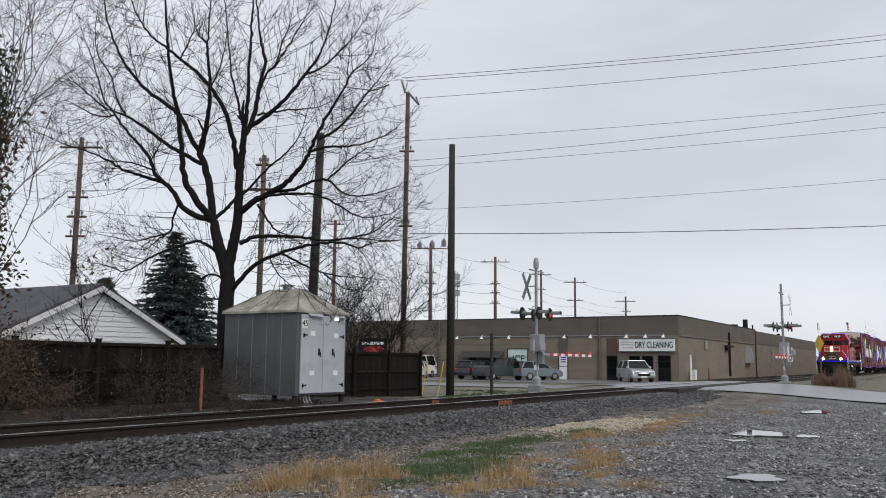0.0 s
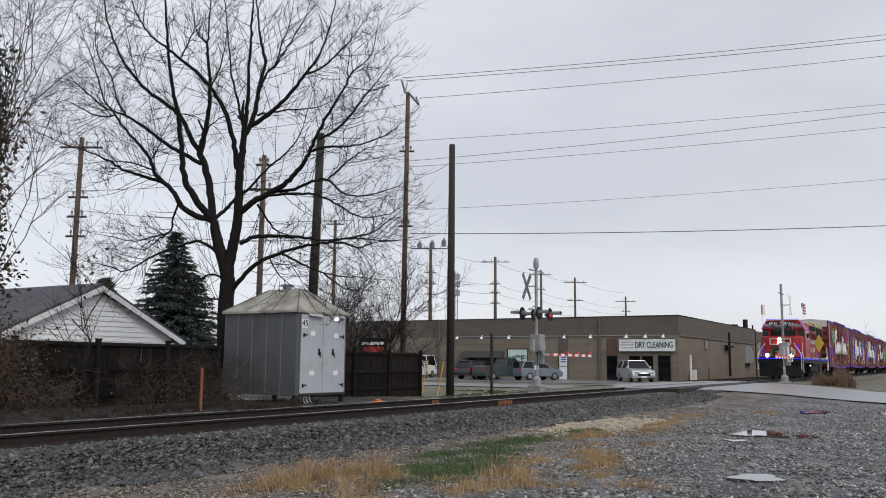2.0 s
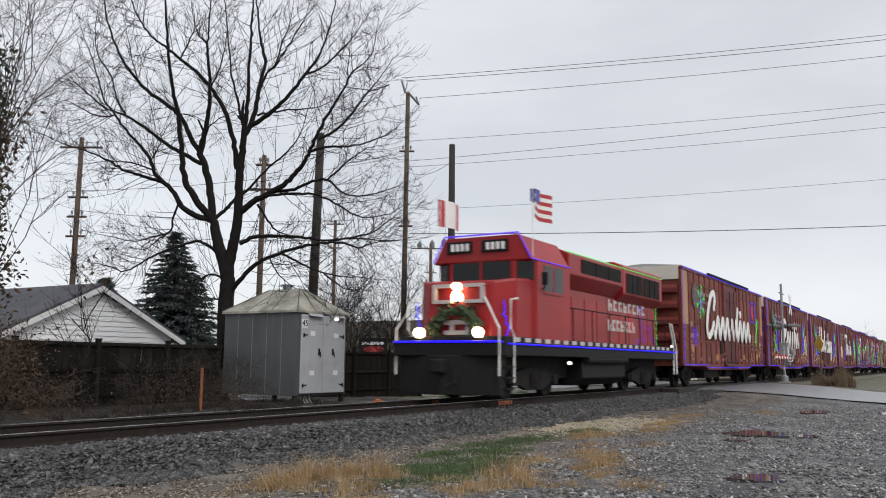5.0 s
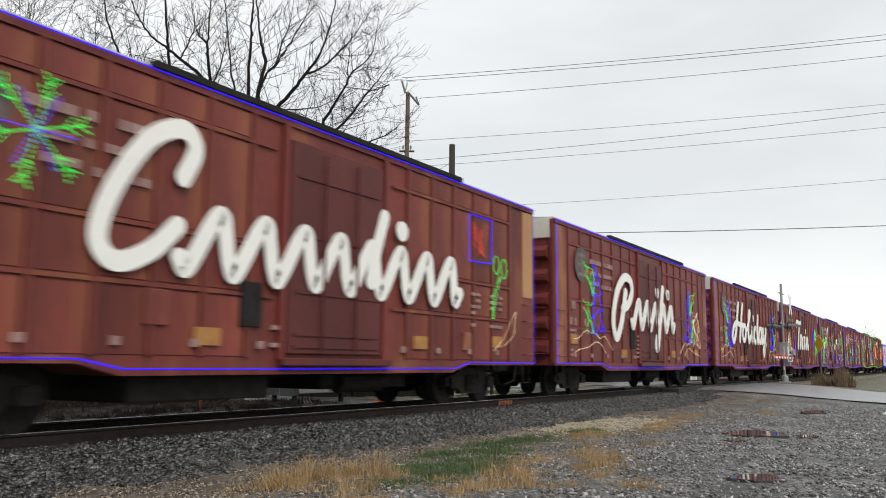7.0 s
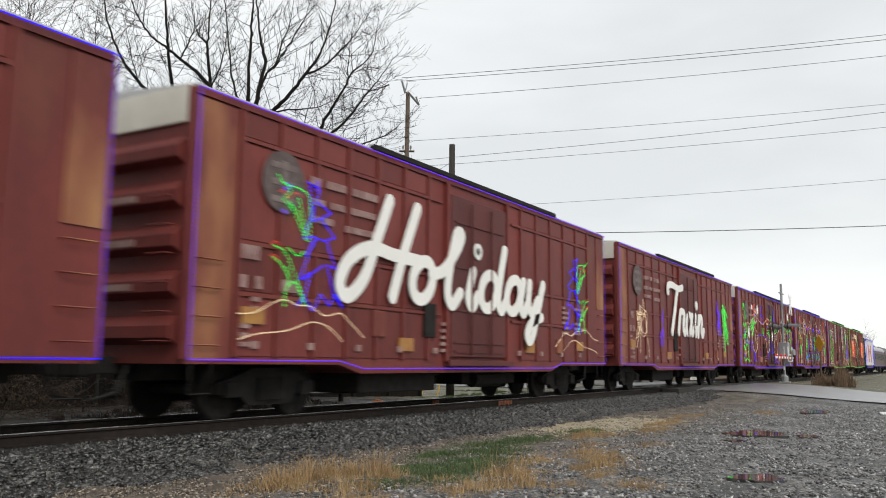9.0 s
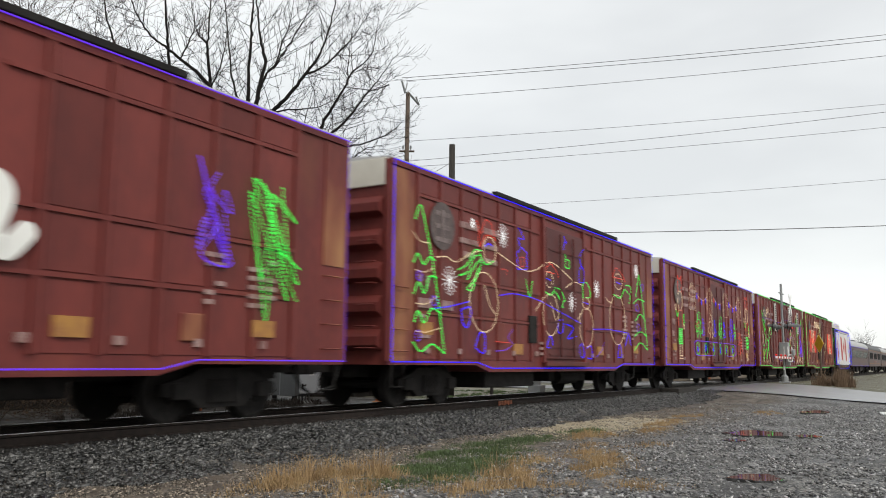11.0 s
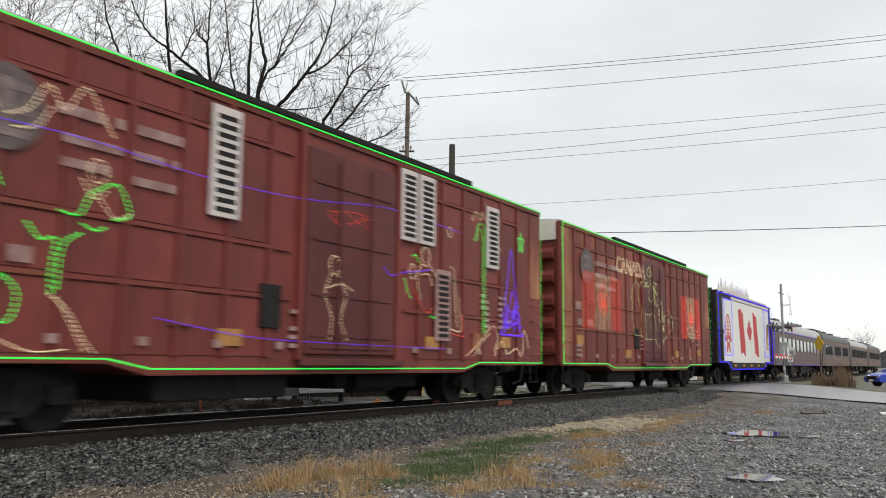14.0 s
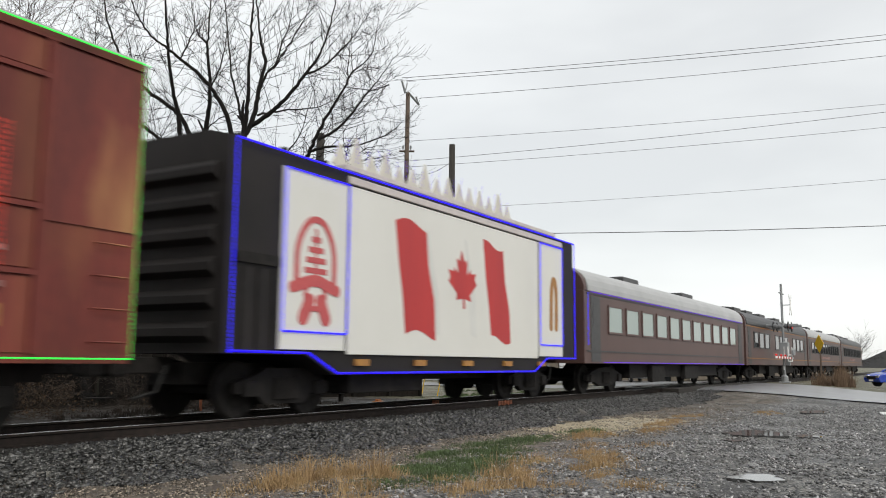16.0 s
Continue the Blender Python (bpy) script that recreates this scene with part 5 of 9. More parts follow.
def big_tree():
    """Two stems from one low fork, arching limbs, and fine upturned twigs. Limbs: side offset, depth offset, height of bends."""
    t = thing("bare_tree", "large bare deciduous tree with dark spreading limbs", "tree", (20.0, 20.2, 0.15))
    L = Limbs(7, 0.085)
    g = L.rng

    def shoots(pts, i, n, r):
        """Side shoots at one bend of a limb, swinging out to either side and turning up."""
        run = (pts[i] - pts[i - 1]).normalized()
        for side in (1, -1):
            if g.random() < 0.3:
                continue
            f = i / n
            across = (run.cross(DEEP)).normalized() * side
            d = (run * g.uniform(0.5, 0.9) + across * g.uniform(0.4, 0.9) + DEEP * g.gauss(0, 0.5)).normalized()
            reach = g.uniform(0.6, 1.0) * (1.15 - 0.35 * f)
            if g.random() < 0.3:
                reach *= 1.9
            L.branch(pts[i], d, reach * 1.1, min(r * 0.5, 0.013), 2 if g.random() < 0.3 else 1, up=0.32)

    def main(*args, busy=True):
        *bends, r0, r1 = args
        dense = spline([RIGHT * a + DEEP * b + Vector((0, 0, c)) for a, b, c in bends], 5)
        pts = [Vector(p) + Vector((g.gauss(0, 0.012), g.gauss(0, 0.012), g.gauss(0, 0.012))) for p in dense]
        L.limb(pts, r0, r1)
        if busy:
            n = len(pts) - 1
            for i in range(3 if r0 > 0.06 else 1, n + 1):
                r = r0 + (r1 - r0) * i / n
                if r < 0.075 and (i % 2 or r < 0.03):
                    shoots(pts, i, n, r)
            L.branch(pts[-1], pts[-1] - pts[-2], 0.8, r1, 1, up=0.5)

    main((-0.1, 0, -0.3), (0.02, 0, 0.4), (0.06, 0, 1.26), 0.34, 0.28, busy=False)
    main((0.11, 0, 1.26), (0.06, 0, 2.71), (0.08, 0, 3.72), (0.05, 0, 4.41), 0.29, 0.22, busy=False)
    main((0.05, 0, 4.1), (-0.26, 0.08, 5.03), (-0.46, 0.16, 5.7), (-0.52, 0.18, 6.0), 0.21, 0.13, busy=False)
    main((-0.52, 0.16, 5.85), (-1.08, -0.05, 6.56), (-1.36, -0.19, 7.05), (-1.47, -0.34, 7.67), (-1.51, -0.51, 8.39), (-1.57, -0.7, 9.19), (-1.7, -0.85, 9.81), (-1.82, -1.06, 10.68), (-1.87, -1.32, 11.73), (-1.89, -1.57, 12.77), (-1.92, -1.83, 13.79), 0.125, 0.02)
    main((-0.51, 0.16, 5.85), (-0.68, 0.32, 6.68), (-0.84, 0.46, 7.38), (-1.05, 0.56, 7.89), (-1.21, 0.65, 8.34), 0.13, 0.11)
    main((-1.21, 0.65, 8.34), (-1.56, 0.71, 8.81), (-2.02, 0.82, 9.64), (-2.62, 0.9, 10.12), (-3.37, 1, 10.7), (-4.05, 1.11, 11.45), (-4.59, 1.22, 12.42), (-4.94, 1.32, 13.29), (-5.19, 1.45, 14.51), (-5.18, 1.56, 15.65), 0.095, 0.012)
    main((-1.21, 0.65, 8.34), (-1.02, 0.53, 9.1), (-0.91, 0.42, 9.83), (-0.87, 0.33, 10.43), (-0.93, 0.19, 11.34), (-0.97, 0.09, 12), (-0.88, -0.05, 12.85), (-0.8, -0.25, 14.17), 0.095, 0.015)
    main((-0.62, 0.16, 5.89), (-1.09, 0.02, 6.01), (-1.49, -0.11, 6.3), (-1.73, -0.24, 6.71), (-2.01, -0.35, 7.01), (-2.3, -0.47, 7.3), (-2.41, -0.59, 7.7), (-2.68, -0.72, 8.1), (-3.05, -0.88, 8.5), (-3.46, -1.08, 9.06), (-3.84, -1.28, 9.65), (-4.04, -1.53, 10.5), (-4.31, -1.78, 11.34), 0.105, 0.01)
    main((-2.01, -0.35, 7.01), (-2.85, -0.11, 7.3), (-3.49, 0.07, 7.52), (-4.16, 0.27, 7.91), (-5.09, 0.54, 8.32), (-5.99, 0.78, 8.62), (-6.91, 1.03, 9.04), 0.06, 0.01)
    main((-1.11, 0.56, 7.89), (-1.93, 0.84, 8.35), (-2.72, 1.12, 8.85), (-3.55, 1.41, 9.46), (-4.21, 1.64, 9.86), (-5.01, 1.88, 10.2), (-5.71, 2.12, 10.73), (-6.48, 2.38, 11.35), (-7.4, 2.64, 11.58), 0.075, 0.01)
    main((-4.21, 1.64, 9.86), (-4.63, 1.78, 10.59), (-4.92, 1.92, 11.41), (-5.57, 2.11, 12.39), (-5.77, 2.31, 13.59), (-5.75, 2.51, 14.78), 0.045, 0.008)
    main((-2.41, -0.59, 7.7), (-2.3, -0.34, 8.2), (-2.23, -0.06, 8.79), (-2.06, 0.2, 9.32), 0.035, 0.01)
    main((-0.33, 0.08, 4.82), (-0.63, -0.07, 5.04), (-0.96, -0.21, 5.13), (-1.41, -0.41, 4.93), (-1.92, -0.64, 4.7), (-2.44, -0.91, 4.33), (-2.87, -1.13, 4.04), (-3.36, -1.36, 4.18), (-3.92, -1.62, 4.27), 0.06, 0.008)
    main((-1.57, -0.24, 6.43), (-1.77, -0.04, 5.94), (-1.94, 0.13, 5.49), (-2.6, 0.36, 5.33), (-3.24, 0.56, 5.22), (-4.07, 0.82, 5.39), (-5.07, 1.13, 5.62), 0.045, 0.007)
    main((-1.94, 0.13, 5.49), (-2.25, -0.01, 5.19), (-2.52, -0.15, 4.89), (-2.85, -0.3, 4.59), 0.03, 0.006)
    main((-0.08, 0, 3.96), (-0.41, -0.16, 4.05), (-0.76, -0.34, 3.9), (-1.1, -0.52, 3.75), 0.04, 0.008)
    main((-0.07, 0, 3.26), (-0.34, -0.16, 3.23), (-0.54, -0.33, 3.03), 0.035, 0.008)
    main((0.05, 0, 4.28), (0.23, -0.07, 4.92), (0.36, -0.15, 5.66), (0.4, -0.24, 6.58), (0.43, -0.33, 7.41), (0.49, -0.4, 8.09), (0.54, -0.46, 8.61), 0.19, 0.10)
    main((0.53, -0.46, 8.52), (0.4, -0.27, 9.2), (0.11, -0.01, 10.13), (-0.15, 0.22, 10.96), (-0.39, 0.57, 12.3), (-0.66, 0.91, 13.68), (-0.93, 1.26, 15.1), 0.07, 0.012)
    main((0.56, -0.46, 8.61), (0.62, -0.59, 9.24), (0.7, -0.73, 9.87), (0.73, -0.92, 10.76), (0.8, -1.15, 11.82), (0.88, -1.38, 12.87), (0.86, -1.61, 13.92), 0.085, 0.014)
    main((0.33, -0.33, 7.5), (0.24, -0.62, 8.37), (0.05, -0.89, 9.15), (-0.19, -1.08, 9.65), (-0.42, -1.23, 9.98), (-0.87, -1.46, 10.46), (-1.31, -1.65, 10.76), (-1.67, -1.82, 11.06), (-2.05, -1.99, 11.31), (-2.35, -2.18, 11.71), (-2.61, -2.4, 12.24), (-2.78, -2.69, 13), 0.09, 0.012)
    main((0.61, -0.46, 8.65), (0.84, -0.34, 9.41), (0.91, -0.22, 10.23), (1.05, -0.07, 11.26), (0.84, 0.04, 12.1), (0.67, 0.19, 13.17), (0.45, 0.39, 14.69), 0.095, 0.014)
    main((0.61, -0.34, 8.87), (1.23, -0.49, 9.26), (1.65, -0.6, 9.57), (2.1, -0.73, 10.01), (2.57, -0.89, 10.57), (2.95, -1.02, 11.05), (3.23, -1.15, 11.61), (3.49, -1.36, 12.52), (3.67, -1.59, 13.57), 0.085, 0.01)
    main((0.93, -0.22, 10.23), (1.11, -0.03, 10.88), (1.36, 0.08, 11.18), (1.67, 0.28, 11.84), (1.99, 0.51, 12.62), (2.3, 0.74, 13.46), (2.43, 1.08, 14.83), 0.06, 0.01)
    main((1.36, 0.08, 11.18), (1.57, 0.17, 12.05), (1.8, 0.24, 12.83), (1.93, 0.35, 14.07), 0.04, 0.008)
    main((0.93, -0.34, 9.34), (1.67, 0.05, 9.61), (2.72, 0.57, 9.9), (3.47, 0.96, 10.39), 0.04, 0.007)
    main((2.57, -0.89, 10.57), (2.94, -0.78, 10.75), (3.53, -0.58, 11.33), (4.12, -0.33, 12.18), (4.46, -0.11, 13.11), 0.045, 0.007)
    main((0.52, -0.24, 6.11), (0.94, -0.38, 6.44), (1.52, -0.55, 6.7), (1.99, -0.69, 6.97), (2.31, -0.8, 7.26), (2.67, -0.96, 7.69), (2.88, -1.09, 8.12), (3.29, -1.32, 8.88), (3.58, -1.47, 9.32), (3.95, -1.66, 9.87), (4.22, -1.81, 10.35), (4.77, -2, 10.77), (5, -2.25, 11.59), 0.11, 0.008)
    main((3.09, -1.32, 8.25), (3.57, -1.2, 8.54), (4.08, -1.04, 9.15), (4.59, -0.85, 9.95), (4.97, -0.72, 10.52), (5.51, -0.52, 11.37), 0.055, 0.007)
    main((2.76, -1.09, 7.94), (3.43, -0.77, 8.17), (4.13, -0.46, 8.3), (5.14, -0, 8.77), (5.76, 0.33, 9.42), 0.05, 0.007)
    main((1.52, -0.55, 6.7), (2.2, -0.31, 6.86), (2.89, -0.06, 7.22), (3.29, 0.06, 7.23), (3.83, 0.28, 6.82), (4.53, 0.5, 6.84), (5.31, 0.75, 7.11), (5.8, 0.92, 7.4), 0.06, 0.007)
    main((3.25, 0.06, 7.27), (3.72, -0.06, 7.67), (4.05, -0.15, 7.95), (4.61, -0.29, 8.27), (5.33, -0.44, 8.37), 0.04, 0.006)
    main((1.34, -0.55, 6.6), (2.31, -0.88, 6.6), (3.12, -1.17, 6.49), (3.84, -1.45, 6.12), (4.58, -1.75, 5.7), (5.3, -2.02, 5.74), (6.03, -2.33, 6.01), 0.05, 0.007)
    main((0.46, -0.15, 5.06), (0.83, -0.01, 5.29), (1.41, 0.19, 5.38), (2.33, 0.49, 5.39), (3.2, 0.77, 5.33), (4.12, 1.06, 5.45), (5.11, 1.36, 5.43), (6.26, 1.71, 5.53), 0.075, 0.008)
    main((3.24, 0.77, 5.31), (4.5, 1.17, 5.61), (5.24, 1.44, 6.15), (5.85, 1.69, 6.76), 0.04, 0.006)
    main((0.11, 0, 3.41), (0.65, -0.28, 3.97), (1.16, -0.52, 4.39), (1.58, -0.69, 4.58), (2.39, -0.99, 4.81), (3.14, -1.26, 4.93), (3.92, -1.54, 4.93), (4.54, -1.78, 4.76), (5, -1.96, 4.88), (5.88, -2.3, 4.92), 0.085, 0.008)
    main((2.04, -0.99, 4.65), (2.81, -1.29, 4.24), (3.6, -1.59, 3.95), (4.5, -1.93, 3.81), (5.56, -2.33, 3.71), 0.04, 0.006)
    main((1.06, -0.38, 6.33), (1.35, -0.13, 5.85), (1.62, 0.06, 5.53), (1.93, 0.21, 5.41), (2.67, 0.58, 5.03), 0.045, 0.008)
    main((1.58, -0.69, 4.56), (1.85, -0.85, 4.07), (2.21, -1, 3.74), (2.64, -1.15, 3.46), 0.03, 0.006)
    main((3.42, -1.59, 3.97), (4.17, -1.97, 3.46), (4.89, -2.27, 3.44), 0.028, 0.006)
    main((-0.45, 0.16, 5.93), (-0.19, 0.46, 6.33), (0.09, 0.79, 6.78), (0.41, 1.09, 7.16), (0.84, 1.59, 7.91), (1.36, 2.08, 8.6), (1.83, 2.6, 9.46), (2.05, 3.16, 10.91), (2.48, 3.16, 12.45), 0.07, 0.008)
    main((-2.02, 0.82, 9.68), (-1.63, 0.94, 9.68), (-0.9, 1.2, 9.36), (-0.54, 1.36, 9), 0.02, 0.006)
    main((-1.02, 0.53, 9.1), (-0.36, 0.24, 9.44), (0.37, -0.06, 9.69), 0.03, 0.006)
    main((-1.31, -1.65, 10.76), (-1.08, -1.52, 11.37), (-0.97, -1.38, 12.09), (-1.18, -1.22, 12.93), 0.035, 0.007)
    main((-0.97, 0.09, 11.94), (-1.31, 0.21, 12.31), (-1.59, 0.41, 13.04), (-1.87, 0.7, 14.19), 0.035, 0.007)
    main((-0.87, 0.33, 10.43), (-0.44, 0.03, 11.28), (-0.22, -0.27, 12.17), (-0.07, -0.56, 13.03), 0.035, 0.007)
    main((4.06, -1.81, 9.91), (4.07, -1.7, 11.06), (4.15, -1.61, 11.94), 0.025, 0.005)
    main((5.31, -0.72, 10.29), (4.75, -0.66, 10.11), (4, -0.58, 10.17), (3.49, -0.5, 9.62), 0.025, 0.005)
    main((-3.47, 1, 10.7), (-3.71, 0.73, 11.51), (-3.85, 0.43, 12.42), (-4, 0.2, 13.13), 0.03, 0.006)
    main((-2.39, -0.59, 7.42), (-2.83, -0.81, 7.55), (-3.44, -1.12, 7.56), (-4.17, -1.51, 7.37), 0.03, 0.006)
    main((-3.46, -1.08, 9.06), (-4.21, -0.81, 9.14), (-5.36, -0.38, 9.74), (-6.03, -0.14, 9.71), 0.03, 0.006)
    L.finish(t)
    return t


big_tree()


def bare_tree(name, at, height, spread, seed, label, levels=3, n=9, r=0.12, droop=0.0, twig=None, thin=0.42):
    t = thing(name, label, "tree" if name != "bare_shrub" else "shrub", at)
    L = Limbs(seed, 0.34 if name == "bare_shrub" and height < 3 else 0.16)
    g = L.rng
    trunk = [Vector((g.gauss(0, 0.05) * k, g.gauss(0, 0.05) * k, -0.3 + height * 0.62 * k / 5)) for k in range(6)]
    L.limb(trunk, r, r * 0.35)
    for k in range(n):
        f = g.uniform(0.25, 1.0)
        i = min(int(f * 5), 4)
        o = trunk[i].lerp(trunk[i + 1], f * 5 - i)
        a = g.uniform(0, 6.28)
        d = Vector((math.cos(a) * spread, math.sin(a) * spread, height * g.uniform(0.25, 0.55)))
        L.branch(o, d, d.length * g.uniform(0.8, 1.1), r * thin, levels, droop)
    L.finish(t, None, twig)
    return t


left = bare_tree("bare_tree", (15.3, 26.0, 0), 15, 2.4, 31, "bare tree with a few dry leaves and ivy on the trunk", 3, 26, 0.2, 0.3, M_TWIG_PALE, 0.12)


def leaf_cloud(name, parent, centres, count, size, material, seed, label=""):
    rng = np.random.default_rng(seed)
    c = np.array(centres, float)
    i = rng.integers(0, len(c), count)
    p = c[i, :3] + rng.normal(0, 1, (count, 3)) * c[i, 3:4]
    q = rng.normal(size=(count, 3, 3))
    q, _ = np.linalg.qr(q)
    s = size * (0.5 + rng.random(count))
    shape = np.array([(-0.5, 0, 0), (0, 0.28, 0.06), (0.5, 0, 0), (0, -0.28, 0.06)])
    v = np.einsum("nij,kj->nki", q, shape) * s[:, None, None] + p[:, None]
    f = (np.arange(4)[None] + 4 * np.arange(count)[:, None])
    ob = raw(name, v.reshape(-1, 3).tolist(), f.tolist(), material)
    ob.parent = parent
    return tagged(ob, label)


leaf_cloud("ivy", left, [(0.0, 0, 3 + 0.8 * k, 0.32) for k in range(11)], 2300, 0.16, M_LEAF_IVY, 5, "dark evergreen leaves on the trunk")
leaf_cloud("dry_leaves", left, [(0.4 * math.sin(k), 0.4 * math.cos(k * 2), 3 + 0.7 * k, 0.4) for k in range(9)], 1300, 0.15, M_LEAF_DEAD, 6, "dry brown leaves")
bare_tree("bare_shrub", (30.2, 20.8, 0), 5.0, 1.9, 41, "bare reddish-brown shrub behind the fence", 3, 26, 0.05)
bare_tree("bare_shrub", (28.6, 21.6, 0), 3.6, 1.7, 42, "bare reddish-brown shrub behind the fence", 2, 22, 0.05)
bare_tree("bare_tree", (62, 46, 0), 9, 3, 43, "bare grey tree behind the shops", 2, 20, 0.1)
bare_tree("bare_tree", (80, 62, 0), 12, 4, 44, "bare grey tree behind the shops", 2, 24, 0.12)
bare_tree("bare_tree", (230, 20, 0), 9, 4, 45, "far bare tree beyond the track", 2, 24, 0.12)
sap = bare_tree("sapling", (13.1, 17.6, 0.1), 4.2, 1.0, 46, "thin sapling with a few brown leaves before the fence", 2, 7, 0.035)
leaf_cloud("dry_leaves", sap, [(0.3 * math.sin(k * 1.7), 0.4 * math.cos(k), 3.0 + 0.2 * k, 0.25) for k in range(7)], 60, 0.12, M_LEAF_DEAD, 8, "sparse brown leaves")
for k, (x, y, h) in enumerate(((16.2, 17.0, 1.5), (14.6, 16.8, 1.7), (17.6, 17.2, 1.3))):
    bare_tree("bare_shrub", (x, y, 0.1), h, 1.0, 60 + k, "tangled dead brush before the fence", 2, 14, 0.02, 0.0, M_BRUSH_DARK)
bush = bare_tree("bare_shrub", (10.2, 16.6, 0.1), 2.5, 0.75, 71, "tangle of tan dead vines beside the fence", 3, 22, 0.012, 0.6, M_VINE)

leaf_cloud("dry_leaves", bush, [(0.5 * math.sin(2.1 * k), 0.4 * math.cos(1.3 * k), 0.5 + 0.16 * k, 0.32) for k in range(10)], 1500, 0.075, M_LEAF_DEAD, 72, "clinging dead brown leaves")
for k, (x, y) in enumerate(((7.6, 16.4), (8.9, 16.9), (12.2, 17.4), (15.4, 17.3), (16.9, 16.9))):
    heap = bare_tree("bare_shrub", (x, y, 0.1), 1.1 if x > 12 else 2.1, 1.2, 80 + k, "low heap of dead brush before the fence", 2, 20, 0.014, 0.9, M_VINE if x < 12 else M_BRUSH_DARK)
    leaf_cloud("dry_leaves", heap, [(0.5 * math.sin(2.1 * q), 0.4 * math.cos(1.3 * q), 0.2 + 0.1 * q, 0.3) for q in range(6)], 500, 0.06, M_LEAF_DEAD, 90 + k, "clinging dead brown leaves")


def spruce(at, h, w, seed):
    t = thing("spruce_tree", "dense blue-green spruce tree behind the fence", "tree", at)
    bm = B()
    tube(bm, [(0, 0, -0.2), (0, 0, h * 0.97)], 0.2, 8, 0.02)
    part("trunk", bm, M_BARK, t)
    rng = np.random.default_rng(seed)
    verts, faces = [], []
    layers = 34
    for k in range(layers):
        f = k / (layers - 1)
        z0, reach = h * (0.08 + 0.9 * f), w * (1 - f) ** 0.85 + 0.12
        for b in range(max(6, int(17 * (1 - f) + 6))):
            a = rng.random() * 6.283
            ln = reach * (0.65 + 0.45 * rng.random())
            n = max(3, int(ln / 0.16))
            for s in range(n):
                r = ln * (s + 0.5) / n
                c = np.array([math.cos(a) * r, math.sin(a) * r, z0 - 0.28 * r + 0.12 * r * r / max(ln, 0.3)])
                for q in range(8):
                    d = np.array([math.cos(a + rng.normal(0, 0.9)), math.sin(a + rng.normal(0, 0.9)), rng.normal(-0.25, 0.35)]) * (0.22 + 0.14 * rng.random())
                    side = np.cross(d, rng.normal(size=3))
                    side *= 0.06 / (np.linalg.norm(side) + 1e-9)
                    i = len(verts)
                    verts += [tuple(c - side), tuple(c + side), tuple(c + d)]
                    faces.append((i, i + 1, i + 2))
    ob = raw("crown", verts, faces, M_NEEDLE)
    ob.parent = t
    return t


spruce((31.9, 36, 0), 8.5, 3.5, 9)
spruce((30.6, 40, 0), 6.0, 2.4, 10)


# ---- house ----
def house():
    h = thing("house", "white-sided house with grey shingle gable roof", "house", (20.35, 27, -0.02), kind="structure")
    e, top, w, L = 2.25, 4.12, 3.9, 9.0
    bm = B()
    prism(bm, [(-w + 0.35, 0), (w - 0.35, 0), (w - 0.35, e + 0.15), (0, top - 0.14), (-w + 0.35, e + 0.15)], "y", 0, L)
    part("wall", bm, M_SIDING, h)
    bm = B()
    rows = 22
    for k in range(rows):
        z = 0.1 + k * 0.185
        half = (w - 0.4) if z < e + 0.1 else (w - 0.4) * max(0.02, (top - 0.22 - z) / (top - e - 0.3))
        prism(bm, [(-0.032, z), (-0.004, z), (-0.004, z + 0.17)], "x", -half, half)
    part("siding", bm, M_SIDING, h, "white horizontal lap siding")
    for sgn in (-1, 1):
        bm = B()
        n = Vector((sgn * (top - e), 0, w)).normalized() * 0.12
        a, b = (0, top), (sgn * (w + 0.15), e - 0.1)
        prism(bm, [(a[0], a[1]), (b[0], b[1]), (b[0] + n.x, b[1] + n.z), (a[0], a[1] + 0.14)], "y", -0.25, L + 0.25)
        roof = part("roof", bm, M_SHINGLE, h, "grey asphalt shingle roof slope")
        bm = B()
        prism(bm, [(a[0], a[1] - 0.17), (b[0], b[1] - 0.17), (b[0], b[1] + 0.03), (a[0], a[1] + 0.03)], "y", -0.30, -0.255)
        part("bargeboard", bm, M_WHITE, roof, "white bargeboard")
    for y in (2.6, 4.6):
        bm = B()
        box(bm, -2.0, -1.6, y, y + 0.35, 2.95, 3.32, 0.03)
        part("roof_vent", bm, M_DARK, h)
    bm = B()
    box(bm, -3.3, -0.9, -0.045, -0.034, 1.0, 2.1)
    part("garage_door", bm, M_GREY_BAR, h, "grey shaded garage door")
    return h


house()
shed = thing("shed", "small pale yellow house gable behind the tree", "house", (25.2, 30.5, 0), kind="structure")
bm = B()
prism(bm, [(-2, 0), (2, 0), (2, 2.3), (0, 3.5), (-2, 2.3)], "y", 0, 4)
part("wall", bm, mat("pale_yellow_siding", (0.6, 0.55, 0.33), rough=0.6), shed)
bm = B()
prism(bm, [(0, 3.5), (2.2, 2.2), (2.2, 2.35), (0, 3.65), (-2.2, 2.35), (-2.2, 2.2)], "y", -0.2, 4.2)
part("roof", bm, M_SHINGLE, shed)
bm = B()
prism(bm, [(0, -0.2), (11, -0.2), (11, 5.2), (0, 5.2)], "y", 0, 8)
wh = solo("white_warehouse", bm, M_SIDING, "pale low building beside the shops", "building", kind="structure", at=pose(61, 56, 0))

